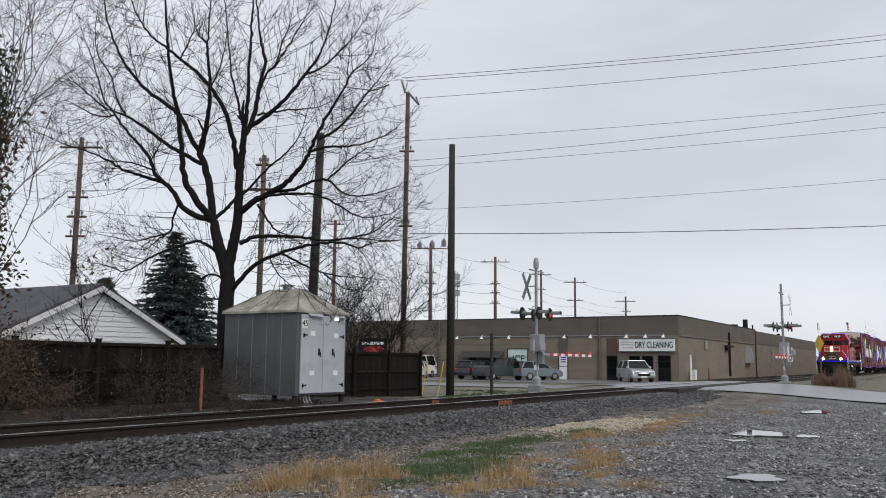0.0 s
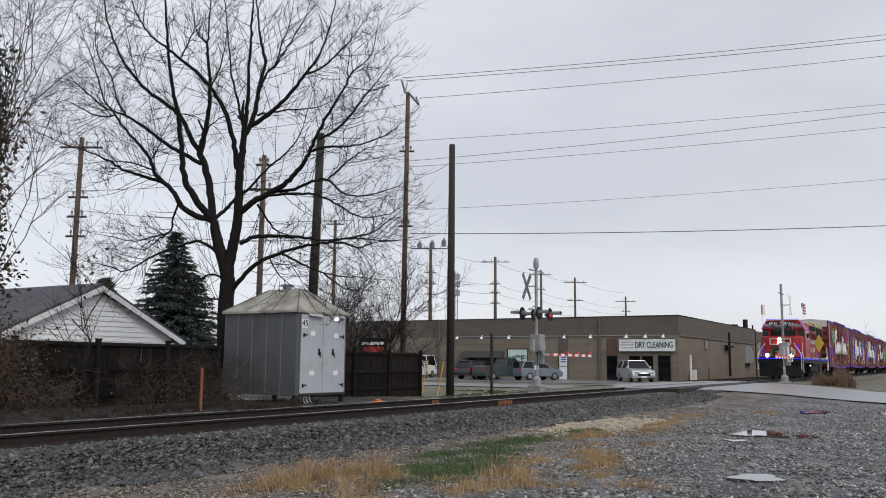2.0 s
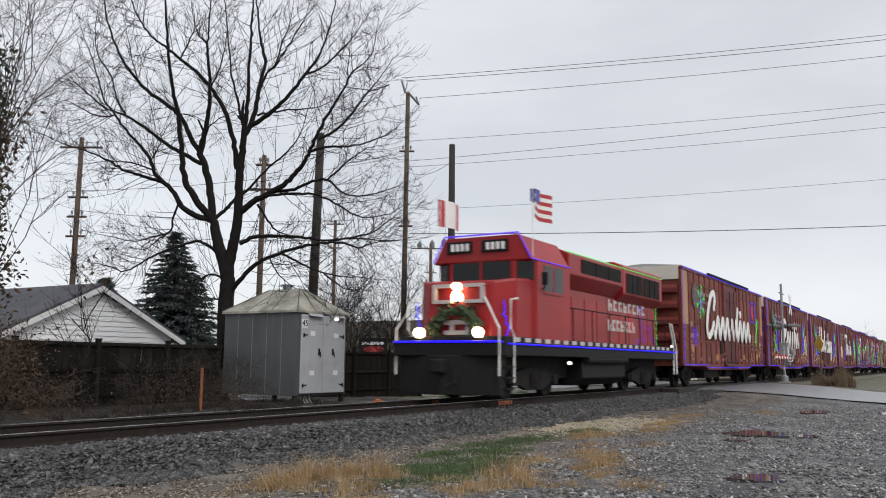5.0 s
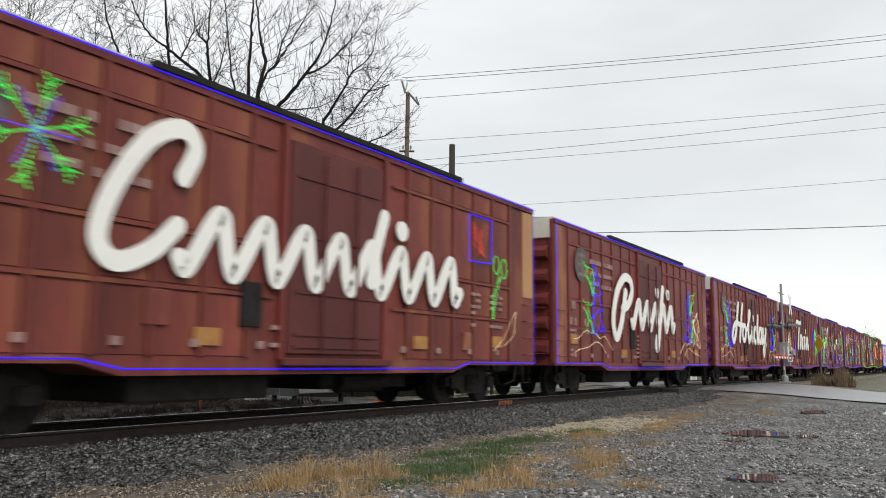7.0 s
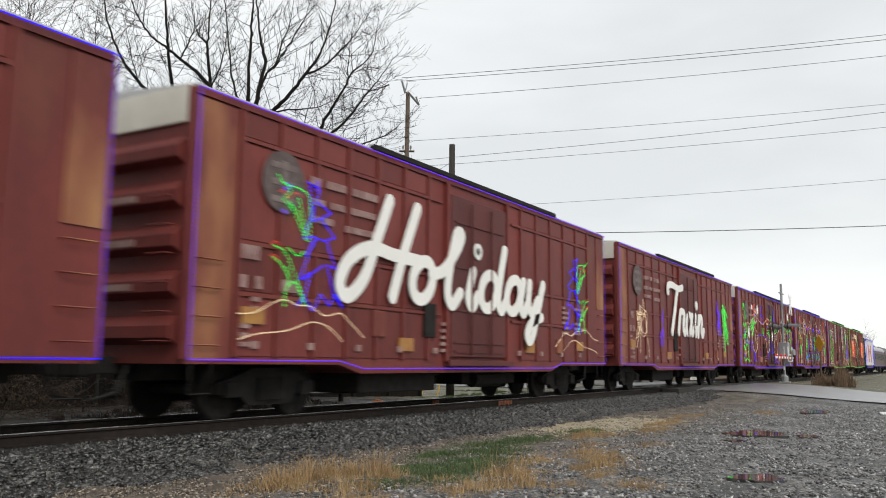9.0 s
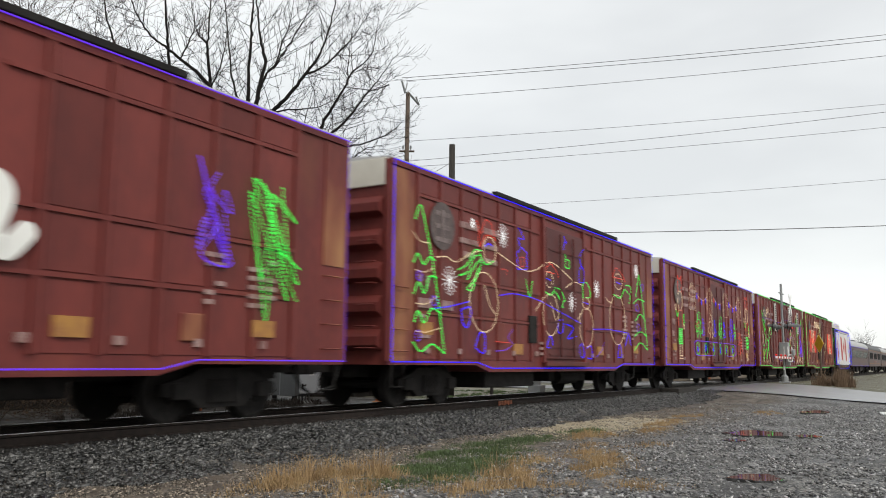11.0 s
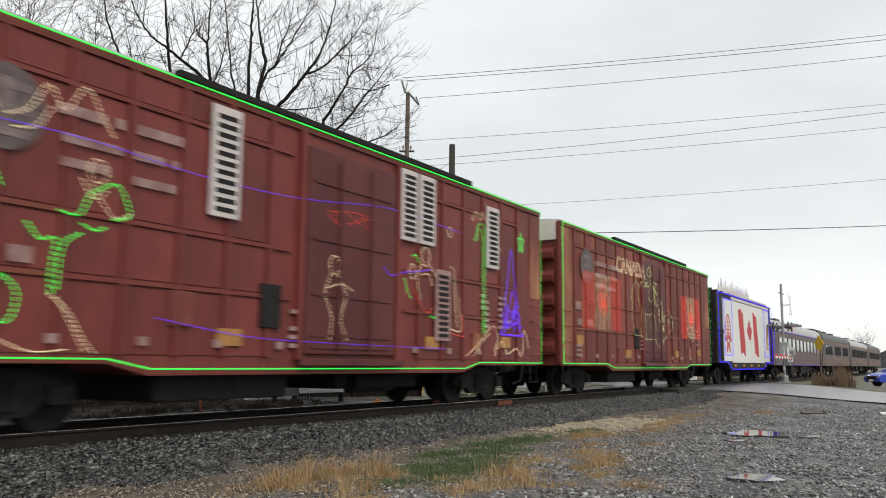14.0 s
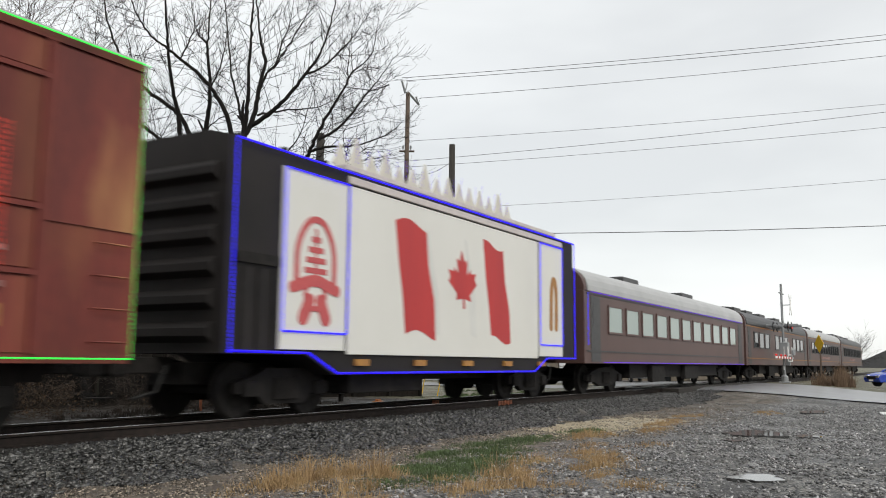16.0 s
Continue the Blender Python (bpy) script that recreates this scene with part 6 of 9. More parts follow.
# distance: a band of woods far beyond everything
rng = np.random.default_rng(77)
bm = B()
prev = None
for k in range(241):
    a = -math.pi + 2 * math.pi * k / 240
    r = 900
    hgt = 15 + 7 * math.sin(k * 0.9) * math.sin(k * 0.37) + rng.normal(0, 2.5)
    pair = (bm.verts.new((r * math.cos(a), r * math.sin(a), -3)), bm.verts.new((r * math.cos(a), r * math.sin(a), hgt)))
    if prev:
        bm.faces.new((prev[0], pair[0], pair[1], prev[1]))
    prev = pair
solo("far_woods", bm, M_FAR, "hazy grey line of distant bare woods", "woods", kind="structure")


# ---- road vehicles ----
def car(name, label, category, at, rz, paint, length=4.7, width=1.85, height=1.6, hood=0.95, nose=1.35, back=0.25, deck=None, group="parked vehicles"):
    """A car along its own +x (front). deck: the length of an open or low rear deck."""
    c = thing(name, label, category, at, rz, group=group)
    w = width / 2
    L0, L1 = -length / 2, length / 2
    belt = hood + 0.08
    tail = L0 + (deck or 0.0)
    bm = B()
    outline = [(L0 + 0.04, 0.32), (L0, 0.55), (L0 + 0.05, belt - 0.05), (L0 + 0.2, belt), (L1 - nose, belt), (L1 - 0.25, hood - 0.08), (L1 - 0.04, hood - 0.25), (L1, 0.5), (L1 - 0.08, 0.3)]
    prism(bm, outline, "y", -w, w, 0.06)
    part("body", bm, paint, c, smooth=False)
    bm = B()
    low = [(tail + 0.06, -w + 0.04), (L1 - nose + 0.05, -w + 0.04), (L1 - nose + 0.05, w - 0.04), (tail + 0.06, w - 0.04)]
    hi = [(tail + back + 0.1, -w + 0.24), (L1 - nose - 0.75, -w + 0.24), (L1 - nose - 0.75, w - 0.24), (tail + back + 0.1, w - 0.24)]
    a = [bm.verts.new((x, y, belt - 0.02)) for x, y in low]
    b = [bm.verts.new((x, y, height - 0.07)) for x, y in hi]
    bm.faces.new(a[::-1])
    bm.faces.new(b)
    for i in range(4):
        bm.faces.new((a[i], a[(i + 1) % 4], b[(i + 1) % 4], b[i]))
    part("windows", bm, M_GLASS_DARK, c, "dark window glass")
    bm = B()
    r = [(x, y) for x, y in hi]
    xs = (r[0][0] - 0.06, r[1][0] + 0.1)
    box(bm, xs[0], xs[1], -w + 0.2, w - 0.2, height - 0.08, height, 0.03)
    for i in range(4):
        p, q = Vector((*low[i], belt - 0.02)), Vector((*hi[i], height - 0.05))
        tube(bm, [p, q], 0.05, 5)
    m = (tail + L1 - nose) / 2 - 0.2
    for s in (-1, 1):
        tube(bm, [(m, s * (w - 0.04), belt), (m, s * (w - 0.22), height - 0.05)], 0.05, 5)
    part("roof", bm, paint, c)
    wr = 0.34
    for x in (L0 + 0.85, L1 - 0.9):
        for s in (-1, 1):
            bm = B()
            lathe(bm, [(wr - 0.06, s * (w - 0.22)), (wr, s * (w - 0.2)), (wr, s * (w - 0.01)), (wr - 0.05, s * (w + 0.015)), (0.2, s * (w + 0.01))], (x, 0, wr), "y", 18)
            wh_ = part("wheel", bm, M_TYRE, c)
            bm = B()
            lathe(bm, [(0.2, s * (w + 0.012)), (0.18, s * (w + 0.02)), (0.05, s * (w + 0.005))], (x, 0, wr), "y", 12)
            part("rim", bm, M_RIM, wh_)
    for s in (-1, 1):
        bm = B()
        box(bm, L1 - 0.28, L1 - 0.015, s * (w - 0.32) - 0.22, s * (w - 0.32) + 0.22, hood - 0.32, hood - 0.16, 0.03)
        part("headlight", bm, M_RIM, c, "clear headlight")
        bm = B()
        box(bm, L0 - 0.01, L0 + 0.1, s * (w - 0.2) - 0.12, s * (w - 0.2) + 0.12, 0.75, 0.98, 0.02)
        part("tail_light", bm, M_RED, c, "red tail light")
        bm = B()
        box(bm, L1 - nose - 0.25, L1 - nose - 0.1, s * (w + 0.02) - 0.08, s * (w + 0.02) + 0.08, belt, belt + 0.14, 0.02)
        part("mirror", bm, paint, c)
    bm = B()
    box(bm, L1 - 0.05, L1 + 0.01, -0.5, 0.5, 0.5, 0.7, 0.01)
    part("grille", bm, M_BLACK, c)
    bm = B()
    box(bm, L1 + 0.01, L1 + 0.02, -0.24, 0.24, 0.36, 0.48)
    part("plate", bm, M_WHITE, c)
    return c


car("minivan", "silver minivan parked before the shop front", "car", (67.9, 22.2, 0.03), 214, M_CAR_SILVER, 4.9, 1.85, 1.72, 1.0, 1.3, 0.35)
car("white_car", "white hatchback parked before the shops", "car", (63.0, 40.5, 0.03), 200, M_CAR_WHITE, 4.4, 1.8, 1.55, 0.9, 1.3, 0.5)
car("white_van", "white van parked before the shops", "car", (67.5, 43.3, 0.03), 180, M_CAR_WHITE, 5.0, 1.95, 2.1, 1.1, 1.2, 0.2)
car("black_car", "black sedan parked before the shops", "car", (66.3, 35.7, 0.03), -12, M_CAR_BLACK, 4.8, 1.85, 1.6, 0.95, 1.4, 0.4)
car("pickup_truck", "dark green pickup truck parked before the shops", "truck", (65.4, 32.7, 0.03), -28, M_CAR_GREEN, 5.7, 1.95, 1.85, 1.1, 1.7, 0.3, 2.1)
car("grey_suv", "slate grey car parked before the shops", "car", (66.6, 30.4, 0.03), -30, M_CAR_SLATE, 4.3, 1.85, 1.6, 0.95, 1.3, 0.4)
blue_car = car("blue_car", "bright blue car waiting on the road", "car", (62, 3, 0.1), 120, M_CAR_BLUE, 4.5, 1.8, 1.45, 0.9, 1.3, 0.4, group="vehicles on the road")


# ---- the train: every vehicle has its front (towards -x) at its own x = 0, rail top at z = 0, near side at -y ----
def wheelset_mesh(r=0.46):
    bm = B()
    for s in (-1, 1):
        y = s * 0.755
        lathe(bm, [(0.10, y + s * 0.07), (0.30, y + s * 0.05), (r - 0.05, y + s * 0.075), (r, y + s * 0.07), (r + 0.002, y - s * 0.03),
                   (r + 0.03, y - s * 0.05), (r + 0.03, y - s * 0.075), (r - 0.06, y - s * 0.07), (0.12, y - s * 0.05)], (0, 0, 0), "y", 24)
    cyl(bm, (0, -1.02, 0), (0, 1.02, 0), 0.085, n=10)
    for s in (-1, 1):
        for k in range(3):
            a = 2.09 * k
            cyl(bm, (0.16 * math.cos(a), s * 0.80, 0.16 * math.sin(a)), (0.16 * math.cos(a), s * 0.85, 0.16 * math.sin(a)), 0.045, n=6)
    return mesh_of("wheelset", bm, M_DARK)


WHEELSET = wheelset_mesh()
wheels = []


def wheel_at(parent, x):
    w = new("wheelset", WHEELSET)
    w.parent = parent
    w.matrix_basis = pose(x, 0, 0.46)
    wheels.append((w, x))


def bogie_mesh(base=1.78):
    bm = B()
    h = base / 2
    for s in (-1, 1):
        out = [(-h - 0.28, 0.40), (-h - 0.28, 0.58), (-h + 0.18, 0.70), (-0.45, 0.82), (0.45, 0.82), (h - 0.18, 0.70), (h + 0.28, 0.58), (h + 0.28, 0.40),
               (h - 0.15, 0.42), (0.5, 0.22), (-0.5, 0.22), (-h + 0.15, 0.42)]
        y = s * 1.0
        prism(bm, out, "y", y - 0.07, y + 0.07)
        for x in (-0.24, -0.08, 0.08, 0.24):
            cyl(bm, (x, s * 1.09, 0.30), (x, s * 1.09, 0.66), 0.065, n=8)
        for x in (-h, h):
            box(bm, x - 0.15, x + 0.15, min(y, y + s * 0.14), max(y, y + s * 0.14), 0.35, 0.6, 0.02)
    box(bm, -0.22, 0.22, -0.98, 0.98, 0.5, 0.78)
    return mesh_of("bogie_frame", bm, M_DARK)


BOGIE = bogie_mesh()
BOGIE_LONG = bogie_mesh(2.6)


def bogie(parent, x, long=False):
    b = new("bogie_frame", BOGIE_LONG if long else BOGIE)
    b.parent = parent
    b.matrix_basis = pose(x, 0, 0)
    h = 1.3 if long else 0.89
    wheel_at(parent, x - h)
    wheel_at(parent, x + h)


def coupler(parent, length, reach=0.7):
    for x, s in ((0, -1), (length, 1)):
        bm = B()
        xa, xb = sorted((x - s * 0.4, x + s * (reach - 0.02)))
        box(bm, xa, xb, -0.11, 0.11, 0.72, 0.98, 0.02)
        xa, xb = sorted((x + s * (reach - 0.3), x + s * (reach - 0.01)))
        box(bm, xa, xb, -0.18, 0.18, 0.68, 1.02, 0.04)
        part("coupler", bm, M_DARK, parent)
        bm = B()
        tube(bm, [(x, -0.4, 0.85), (x + s * 0.25, -0.45, 0.45), (x + s * 0.6, -0.35, 0.35)], 0.03, 6)
        part("air_hose", bm, M_BLACK, parent)


def bulbs(bm, pts, y, r, pitch, fill):
    """Small lit bulbs, each a short stick, along a line of (x, z) points."""
    p = np.array([(q[0], q[1]) for q in pts], float)
    seg = np.linalg.norm(np.diff(p, axis=0), axis=1)
    run = np.concatenate([[0], np.cumsum(seg)])
    n = max(1, int(run[-1] / pitch))
    for k in range(n):
        s0, s1 = (k + 0.5 - fill / 2) * run[-1] / n, (k + 0.5 + fill / 2) * run[-1] / n
        a = (np.interp(s0, run, p[:, 0]), np.interp(s0, run, p[:, 1]))
        b = (np.interp(s1, run, p[:, 0]), np.interp(s1, run, p[:, 1]))
        d = Vector((b[0] - a[0], 0, b[1] - a[1]))
        u = (Vector((-d.z, 0, d.x)).normalized() if d.length > 1e-9 else Vector((0, 0, 1))) * r
        m = Vector((0, -r, 0))
        lo, hi = Vector((a[0], y, a[1])), Vector((b[0], y, b[1]))
        v = [bm.verts.new(w) for w in (lo + u, lo - u, lo + m, hi + u, hi - u, hi + m)]
        for f in ((0, 2, 5, 3), (2, 1, 4, 5), (0, 3, 4, 1), (0, 1, 2), (3, 5, 4)):
            bm.faces.new([v[i] for i in f])


def led(parent, pts, material, y=-1.66, r=0.016, closed=False, name="light_string"):
    """A string of lights laid on the near side through (x, z) points."""
    bm = B()
    bulbs(bm, list(pts) + (list(pts[:1]) if closed else []), y, r * 0.75, 0.06, 0.8)
    return tagged(part(name, bm, material, parent), kind="stuff")


def leds(parent, lines, material, r=0.015, name="light_figure", y=-1.66, label=""):
    """One lit figure made of several strings."""
    bm = B()
    for pts in lines:
        bulbs(bm, pts, y, r * 0.78, 0.065, 0.68)
    return tagged(part(name, bm, material, parent, label), kind="stuff")


def stroke(bm, pts, w, y, steps=7, closed=False):
    """A flat painted brush stroke of even width with round ends, standing a little proud of the side."""
    c = spline(pts, steps, closed)
    k = len(c)
    rows = []
    for i in range(k):
        a, b = c[i - 1 if i or closed else 0], c[(i + 1) % k if closed else min(i + 1, k - 1)]
        d = (b - a) / (np.linalg.norm(b - a) + 1e-9)
        n = np.array([-d[1], d[0]]) * w / 2
        p, q = c[i] + n, c[i] - n
        rows.append([bm.verts.new((v[0], yy, v[1])) for v in (p, q) for yy in (y, y + 0.03)])
    for i in range(k if closed else k - 1):
        a, b = rows[i], rows[(i + 1) % k]
        bm.faces.new((a[0], a[2], b[2], b[0]))
        bm.faces.new((a[1], b[1], b[3], a[3]))
        bm.faces.new((a[0], b[0], b[1], a[1]))
        bm.faces.new((a[2], a[3], b[3], b[2]))
    if not closed:
        for e in (c[0], c[-1]):
            lathe(bm, [(w / 2, y - 0.001), (w / 2, y + 0.029)], (e[0], 0, e[1]), "y", 14)


def oval(cx, cz, rx, rz, slant=0.25, n=10):
    return [(cx + rx * math.cos(a) + slant * rz * math.sin(a), cz + rz * math.sin(a)) for a in (2 * math.pi * k / n for k in range(n))]


LEN = 16.95
EAVE = 4.96


def boxcar(index, name_label, trim, trim2=None, rust=0.0, louvers=False):
    """An insulated boxcar with ribbed sides, plug door, corrugated ends, lit outline."""
    c = thing("boxcar", name_label, "boxcar", (0, TRACK_Y, RAIL), group="boxcars of the train")
    side = 1.58
    # body with the sill dropping between the bogies
    out = [(0, 0.88), (3.55, 0.88), (4.2, 0.72), (12.85, 0.72), (13.5, 0.88), (LEN, 0.88), (LEN, EAVE), (0, EAVE)]
    bm = B()
    prism(bm, out, "y", -side, side)
    paint = M_BOXCAR_FADED if rust > 0.5 else M_BOXCAR
    part("body", bm, paint, c, "brown-red painted steel body")
    # roof: shallow with ribs, and the overhanging strip above the door
    bm = B()
    prism(bm, [(-side, EAVE), (side, EAVE), (side, EAVE + 0.04), (0, EAVE + 0.16), (-side, EAVE + 0.04)], "x", 0.0, LEN)
    for k in range(15):
        x = 0.6 + k * 1.12
        prism(bm, [(-side, EAVE + 0.03), (side, EAVE + 0.03), (0, EAVE + 0.2)], "x", x, x + 0.08)
    part("roof", bm, M_COACH_ROOF, c)
    bm = B()
    box(bm, 4.4, 13.1, -side - 0.09, -side + 0.05, EAVE + 0.0, EAVE + 0.11, 0.015)
    part("door_hood", bm, M_DARK, c, "dark overhanging strip above the door")
    # side ribs
    rib = B()
    box(rib, -0.045, 0.045, -side - 0.055, -side + 0.01, 0.98, EAVE - 0.06, 0.012)
    rib_mesh = mesh_of("side_rib", rib, paint)
    xs = [0.95 + 0.92 * k for k in range(7)] + [10.95 + 0.92 * k for k in range(6)]
    for x in xs:
        r = new("side_rib", rib_mesh)
        r.parent = c
        r.matrix_basis = pose(x, 0, 0)
    skin = M_PANEL_FADED if rust > 0.5 else M_PANEL
    for z0, z1 in ((1.0, 1.90), (2.0, 2.70), (2.80, 4.33), (4.43, 4.82)):
        bm = B()
        box(bm, -0.38, 0.38, -side - 0.016, -side + 0.006, z0, z1, 0.008)
        plate = mesh_of("side_panel", bm, skin)
        for a, b in list(zip(xs[:7], xs[1:7])) + list(zip(xs[7:], xs[8:])):
            p = new("side_panel", plate)
            p.parent = c
            p.matrix_basis = pose((a + b) / 2, 0, 0)
    for x0, x1, z, h in [(a, b, z, 0.06) for z in (4.35, 2.72, 1.92) for a, b in ((0.95, 7.0), (10.4, 15.6))] + [(0.0, LEN, EAVE - 0.12, 0.118)]:
        bm = B()
        box(bm, x0, x1, -side - 0.045, -side + 0.01, z, z + h)
        part("side_rail", bm, paint, c)
    for x0, x1, z0 in ((0.02, 0.85, 2.6 if index == 1 else 0.95), (LEN - (1.33 if index == 8 else 0.62), LEN - 0.03, 2.6)):
        bm = B()
        box(bm, x0, x1, -side - 0.022, -side + 0.005, z0, EAVE - 0.15)
        tan = index == 1
        part("corner_panel", bm, M_CORNER if tan else M_BOXCAR_RUST, c, "faded yellow-tan corner panel" if tan else "faded orange corner panel")
    # plug door
    bm = B()
    box(bm, 7.35, 10.0, -side - 0.075, -side + 0.01, 1.05, 4.62, 0.02)
    d = part("door", bm, M_BOXCAR_DOOR, c, "large plug door")
    for z in (1.15, 1.35, 2.05, 3.0, 4.0):
        bm = B()
        box(bm, 7.5, 9.85, -side - 0.10, -side - 0.07, z, z + 0.05)
        part("door_bar", bm, M_BOXCAR_DOOR, d)
    for x in (8.2, 9.15):
        bm = B()
        tube(bm, [(x, -side - 0.13, 1.1), (x, -side - 0.13, 4.5)], 0.025, 6)
        part("lock_rod", bm, M_BOXCAR_DOOR, d)
    bm = B()
    box(bm, 7.2, 10.3, -side - 0.14, -side - 0.02, 0.86, 0.98, 0.01)
    part("door_track", bm, M_BOXCAR_DOOR, d)
    for x in (7.22, 10.12):
        bm = B()
        box(bm, x - 0.06, x + 0.06, -side - 0.09, -side + 0.005, 0.95, EAVE - 0.1, 0.01)
        part("door_post", bm, M_BOXCAR, c)
    # corrugated ends
    for x, s in ((0, -1), (LEN, 1)):
        for k in range(5):
            bm = B()
            z = 1.15 + k * 0.66
            prism(bm, [(x, z), (x + s * 0.17, z + 0.10), (x + s * 0.17, z + 0.27), (x, z + 0.42)], "y", -1.42, 1.42)
            part("end_corrugation", bm, M_BOXCAR, c, "pressed steel rib of the end")
        for y in (-1.53, 1.53):
            bm = B()
            box(bm, min(x, x + s * 0.06), max(x, x + s * 0.06), y - 0.05, y + 0.05, 0.95, EAVE - 0.02)
            part("corner_post", bm, M_BOXCAR, c)
        bm = B()
        box(bm, min(x + s * 0.002, x + s * 0.05), max(x + s * 0.002, x + s * 0.05), -1.5, 1.5, 4.42, EAVE + 0.02, 0.01)
        part("end_top", bm, M_END_WHITE, c, "grimy white top panel of the end")
        for k in range(3):
            bm = B()
            z = 1.28 + 0.66 * (k + 1)
            box(bm, min(x + s * 0.168, x + s * 0.18), max(x + s * 0.168, x + s * 0.18), -0.6, 0.5, z, z + 0.1)
            part("stencil", bm, M_STENCIL, c)
        for k in range(6):
            bm = B()
            z = 1.2 + 0.42 * k
            tube(bm, [(x + s * 0.1, -1.35, z), (x + s * 0.22, -1.35, z), (x + s * 0.22, -0.95, z), (x + s * 0.1, -0.95, z)], 0.014, 4)
            part("ladder_rung", bm, M_BOXCAR, c)
    for x0 in (0.12, LEN - 0.6):
        for k in range(4):
            bm = B()
            z = 1.15 + 0.42 * k
            tube(bm, [(x0, -side - 0.01, z), (x0, -side - 0.08, z), (x0 + 0.46, -side - 0.08, z), (x0 + 0.46, -side - 0.01, z)], 0.014, 4)
            part("grab_iron", bm, M_BOXCAR_RUST, c)
        bm = B()
        tube(bm, [(x0, -side, 0.9), (x0, -side, 0.45), (x0 + 0.4, -side, 0.45), (x0 + 0.4, -side, 0.9)], 0.018, 5)
        part("step", bm, M_DARK, c)
    # stencils, emblem, small labels
    bm = B()
    rng = random.Random(50 + index)
    for x, z, w, h in ((1.0, 2.5, 0.42, 0.22), (1.0, 2.05, 0.5, 0.2), (1.95, 2.05, 0.45, 0.2), (2.6, 3.95, 1.0, 0.14), (3.8, 3.95, 0.8, 0.14),
                       (2.7, 3.6, 0.9, 0.12), (3.75, 3.6, 0.8, 0.12), (2.7, 3.3, 0.7, 0.12), (3.6, 3.25, 0.9, 0.12)):
        n = max(2, int(w / 0.13))
        for k in range(n):
            if rng.random() < 0.9:
                box(bm, x + k * w / n, x + (k + 0.75) * w / n, -side - 0.062 if x > 0.95 else -side - 0.01, -side - 0.002, z, z + h)
    tagged(part("stencil", bm, M_STENCIL, c, "faded white stencilled characters"), kind="stuff")
    bm = B()
    for k in range(6):
        for x, n in ((1.05, 2), (13.6, 2), (14.5, 3), (7.0, 1)):
            z = 1.15 + 0.14 * k + (0.6 if x > 13 else 0)
            for q in range(n):
                if rng.random() < 0.6:
                    box(bm, x + 0.22 * q, x + 0.22 * q + 0.17, -side - 0.058, -side - 0.002, z, z + 0.07)
    tagged(part("small_stencil", bm, M_STENCIL, c), kind="stuff")
    bm = B()
    lathe(bm, [(0.52, -side - 0.064), (0.52, -side - 0.058)], (1.9, 0, 3.85), "y", 24)
    em = part("emblem", bm, M_EMBLEM, c, "faded round grey emblem")
    bm = B()
    for k in range(3):
        box(bm, 1.6, 2.2, -side - 0.070, -side - 0.064, 3.5 + 0.28 * k, 3.6 + 0.28 * k)
    box(bm, 1.85, 1.97, -side - 0.074, -side - 0.070, 3.5, 4.2)
    part("emblem_bar", bm, M_EMBLEM_BAR, em)
    for x, z in ((1.05, 1.5), (11.2, 1.2), (14.6, 1.3), (5.4, 1.15)):
        bm = B()
        box(bm, x, x + 0.5, -side - 0.060, -side - 0.002, z, z + 0.26)
        part("label_plate", bm, M_LABEL_YELLOW, c, "faded yellow label plate")
    bm = B()
    for k in range(11):
        x = 1.3 + 1.35 * k
        box(bm, x, x + 0.13, -side - 0.061, -side - 0.002, 1.12, 1.24)
    tagged(part("reflector", bm, M_STENCIL, c), kind="stuff")
    bm = B()
    box(bm, 6.3, 6.75, -side - 0.07, -side, 1.45, 2.15, 0.01)
    part("placard", bm, M_DARK, c, "dark placard holder")
    for q in ((4.5, 4.9, -side - 0.06, -side, 1.4, 1.9), (13.2, 13.6, -side - 0.06, -side, 1.2, 1.6)):
        bm = B()
        box(bm, *q, 0.02)
        part("bracket", bm, M_BOXCAR_RUST, c)
    # underframe
    bm = B()
    box(bm, 0.3, LEN - 0.3, -0.3, 0.3, 0.62, 0.9)
    box(bm, 4.6, 7.4, -1.25, 0.9, 0.34, 0.74, 0.03)
    box(bm, 9.2, 12.0, -0.9, 1.2, 0.42, 0.74, 0.03)
    cyl(bm, (9.6, -0.9, 0.55), (11.0, -0.9, 0.55), 0.2, n=12)
    part("underframe", bm, M_DARK, c)
    bogie(c, 2.35)
    bogie(c, LEN - 2.35)
    coupler(c, LEN, 0.72)
    # lit outline
    edge = -side - 0.07
    led(c, [(0.0, EAVE - 0.03), (LEN, EAVE - 0.03)], trim, edge - 0.02, 0.016)
    led(c, [(0.03, 0.94), (3.5, 0.94), (4.2, 0.81), (12.85, 0.81), (13.5, 0.94), (LEN, 0.94)], trim, edge, 0.015)
    if index > 0:
        led(c, [(0.02, 0.95), (0.02, EAVE - 0.03)], trim2 or trim, edge, 0.016)
        led(c, [(LEN - 0.02, 0.95), (LEN - 0.02, EAVE - 0.03)], trim, edge, 0.008)
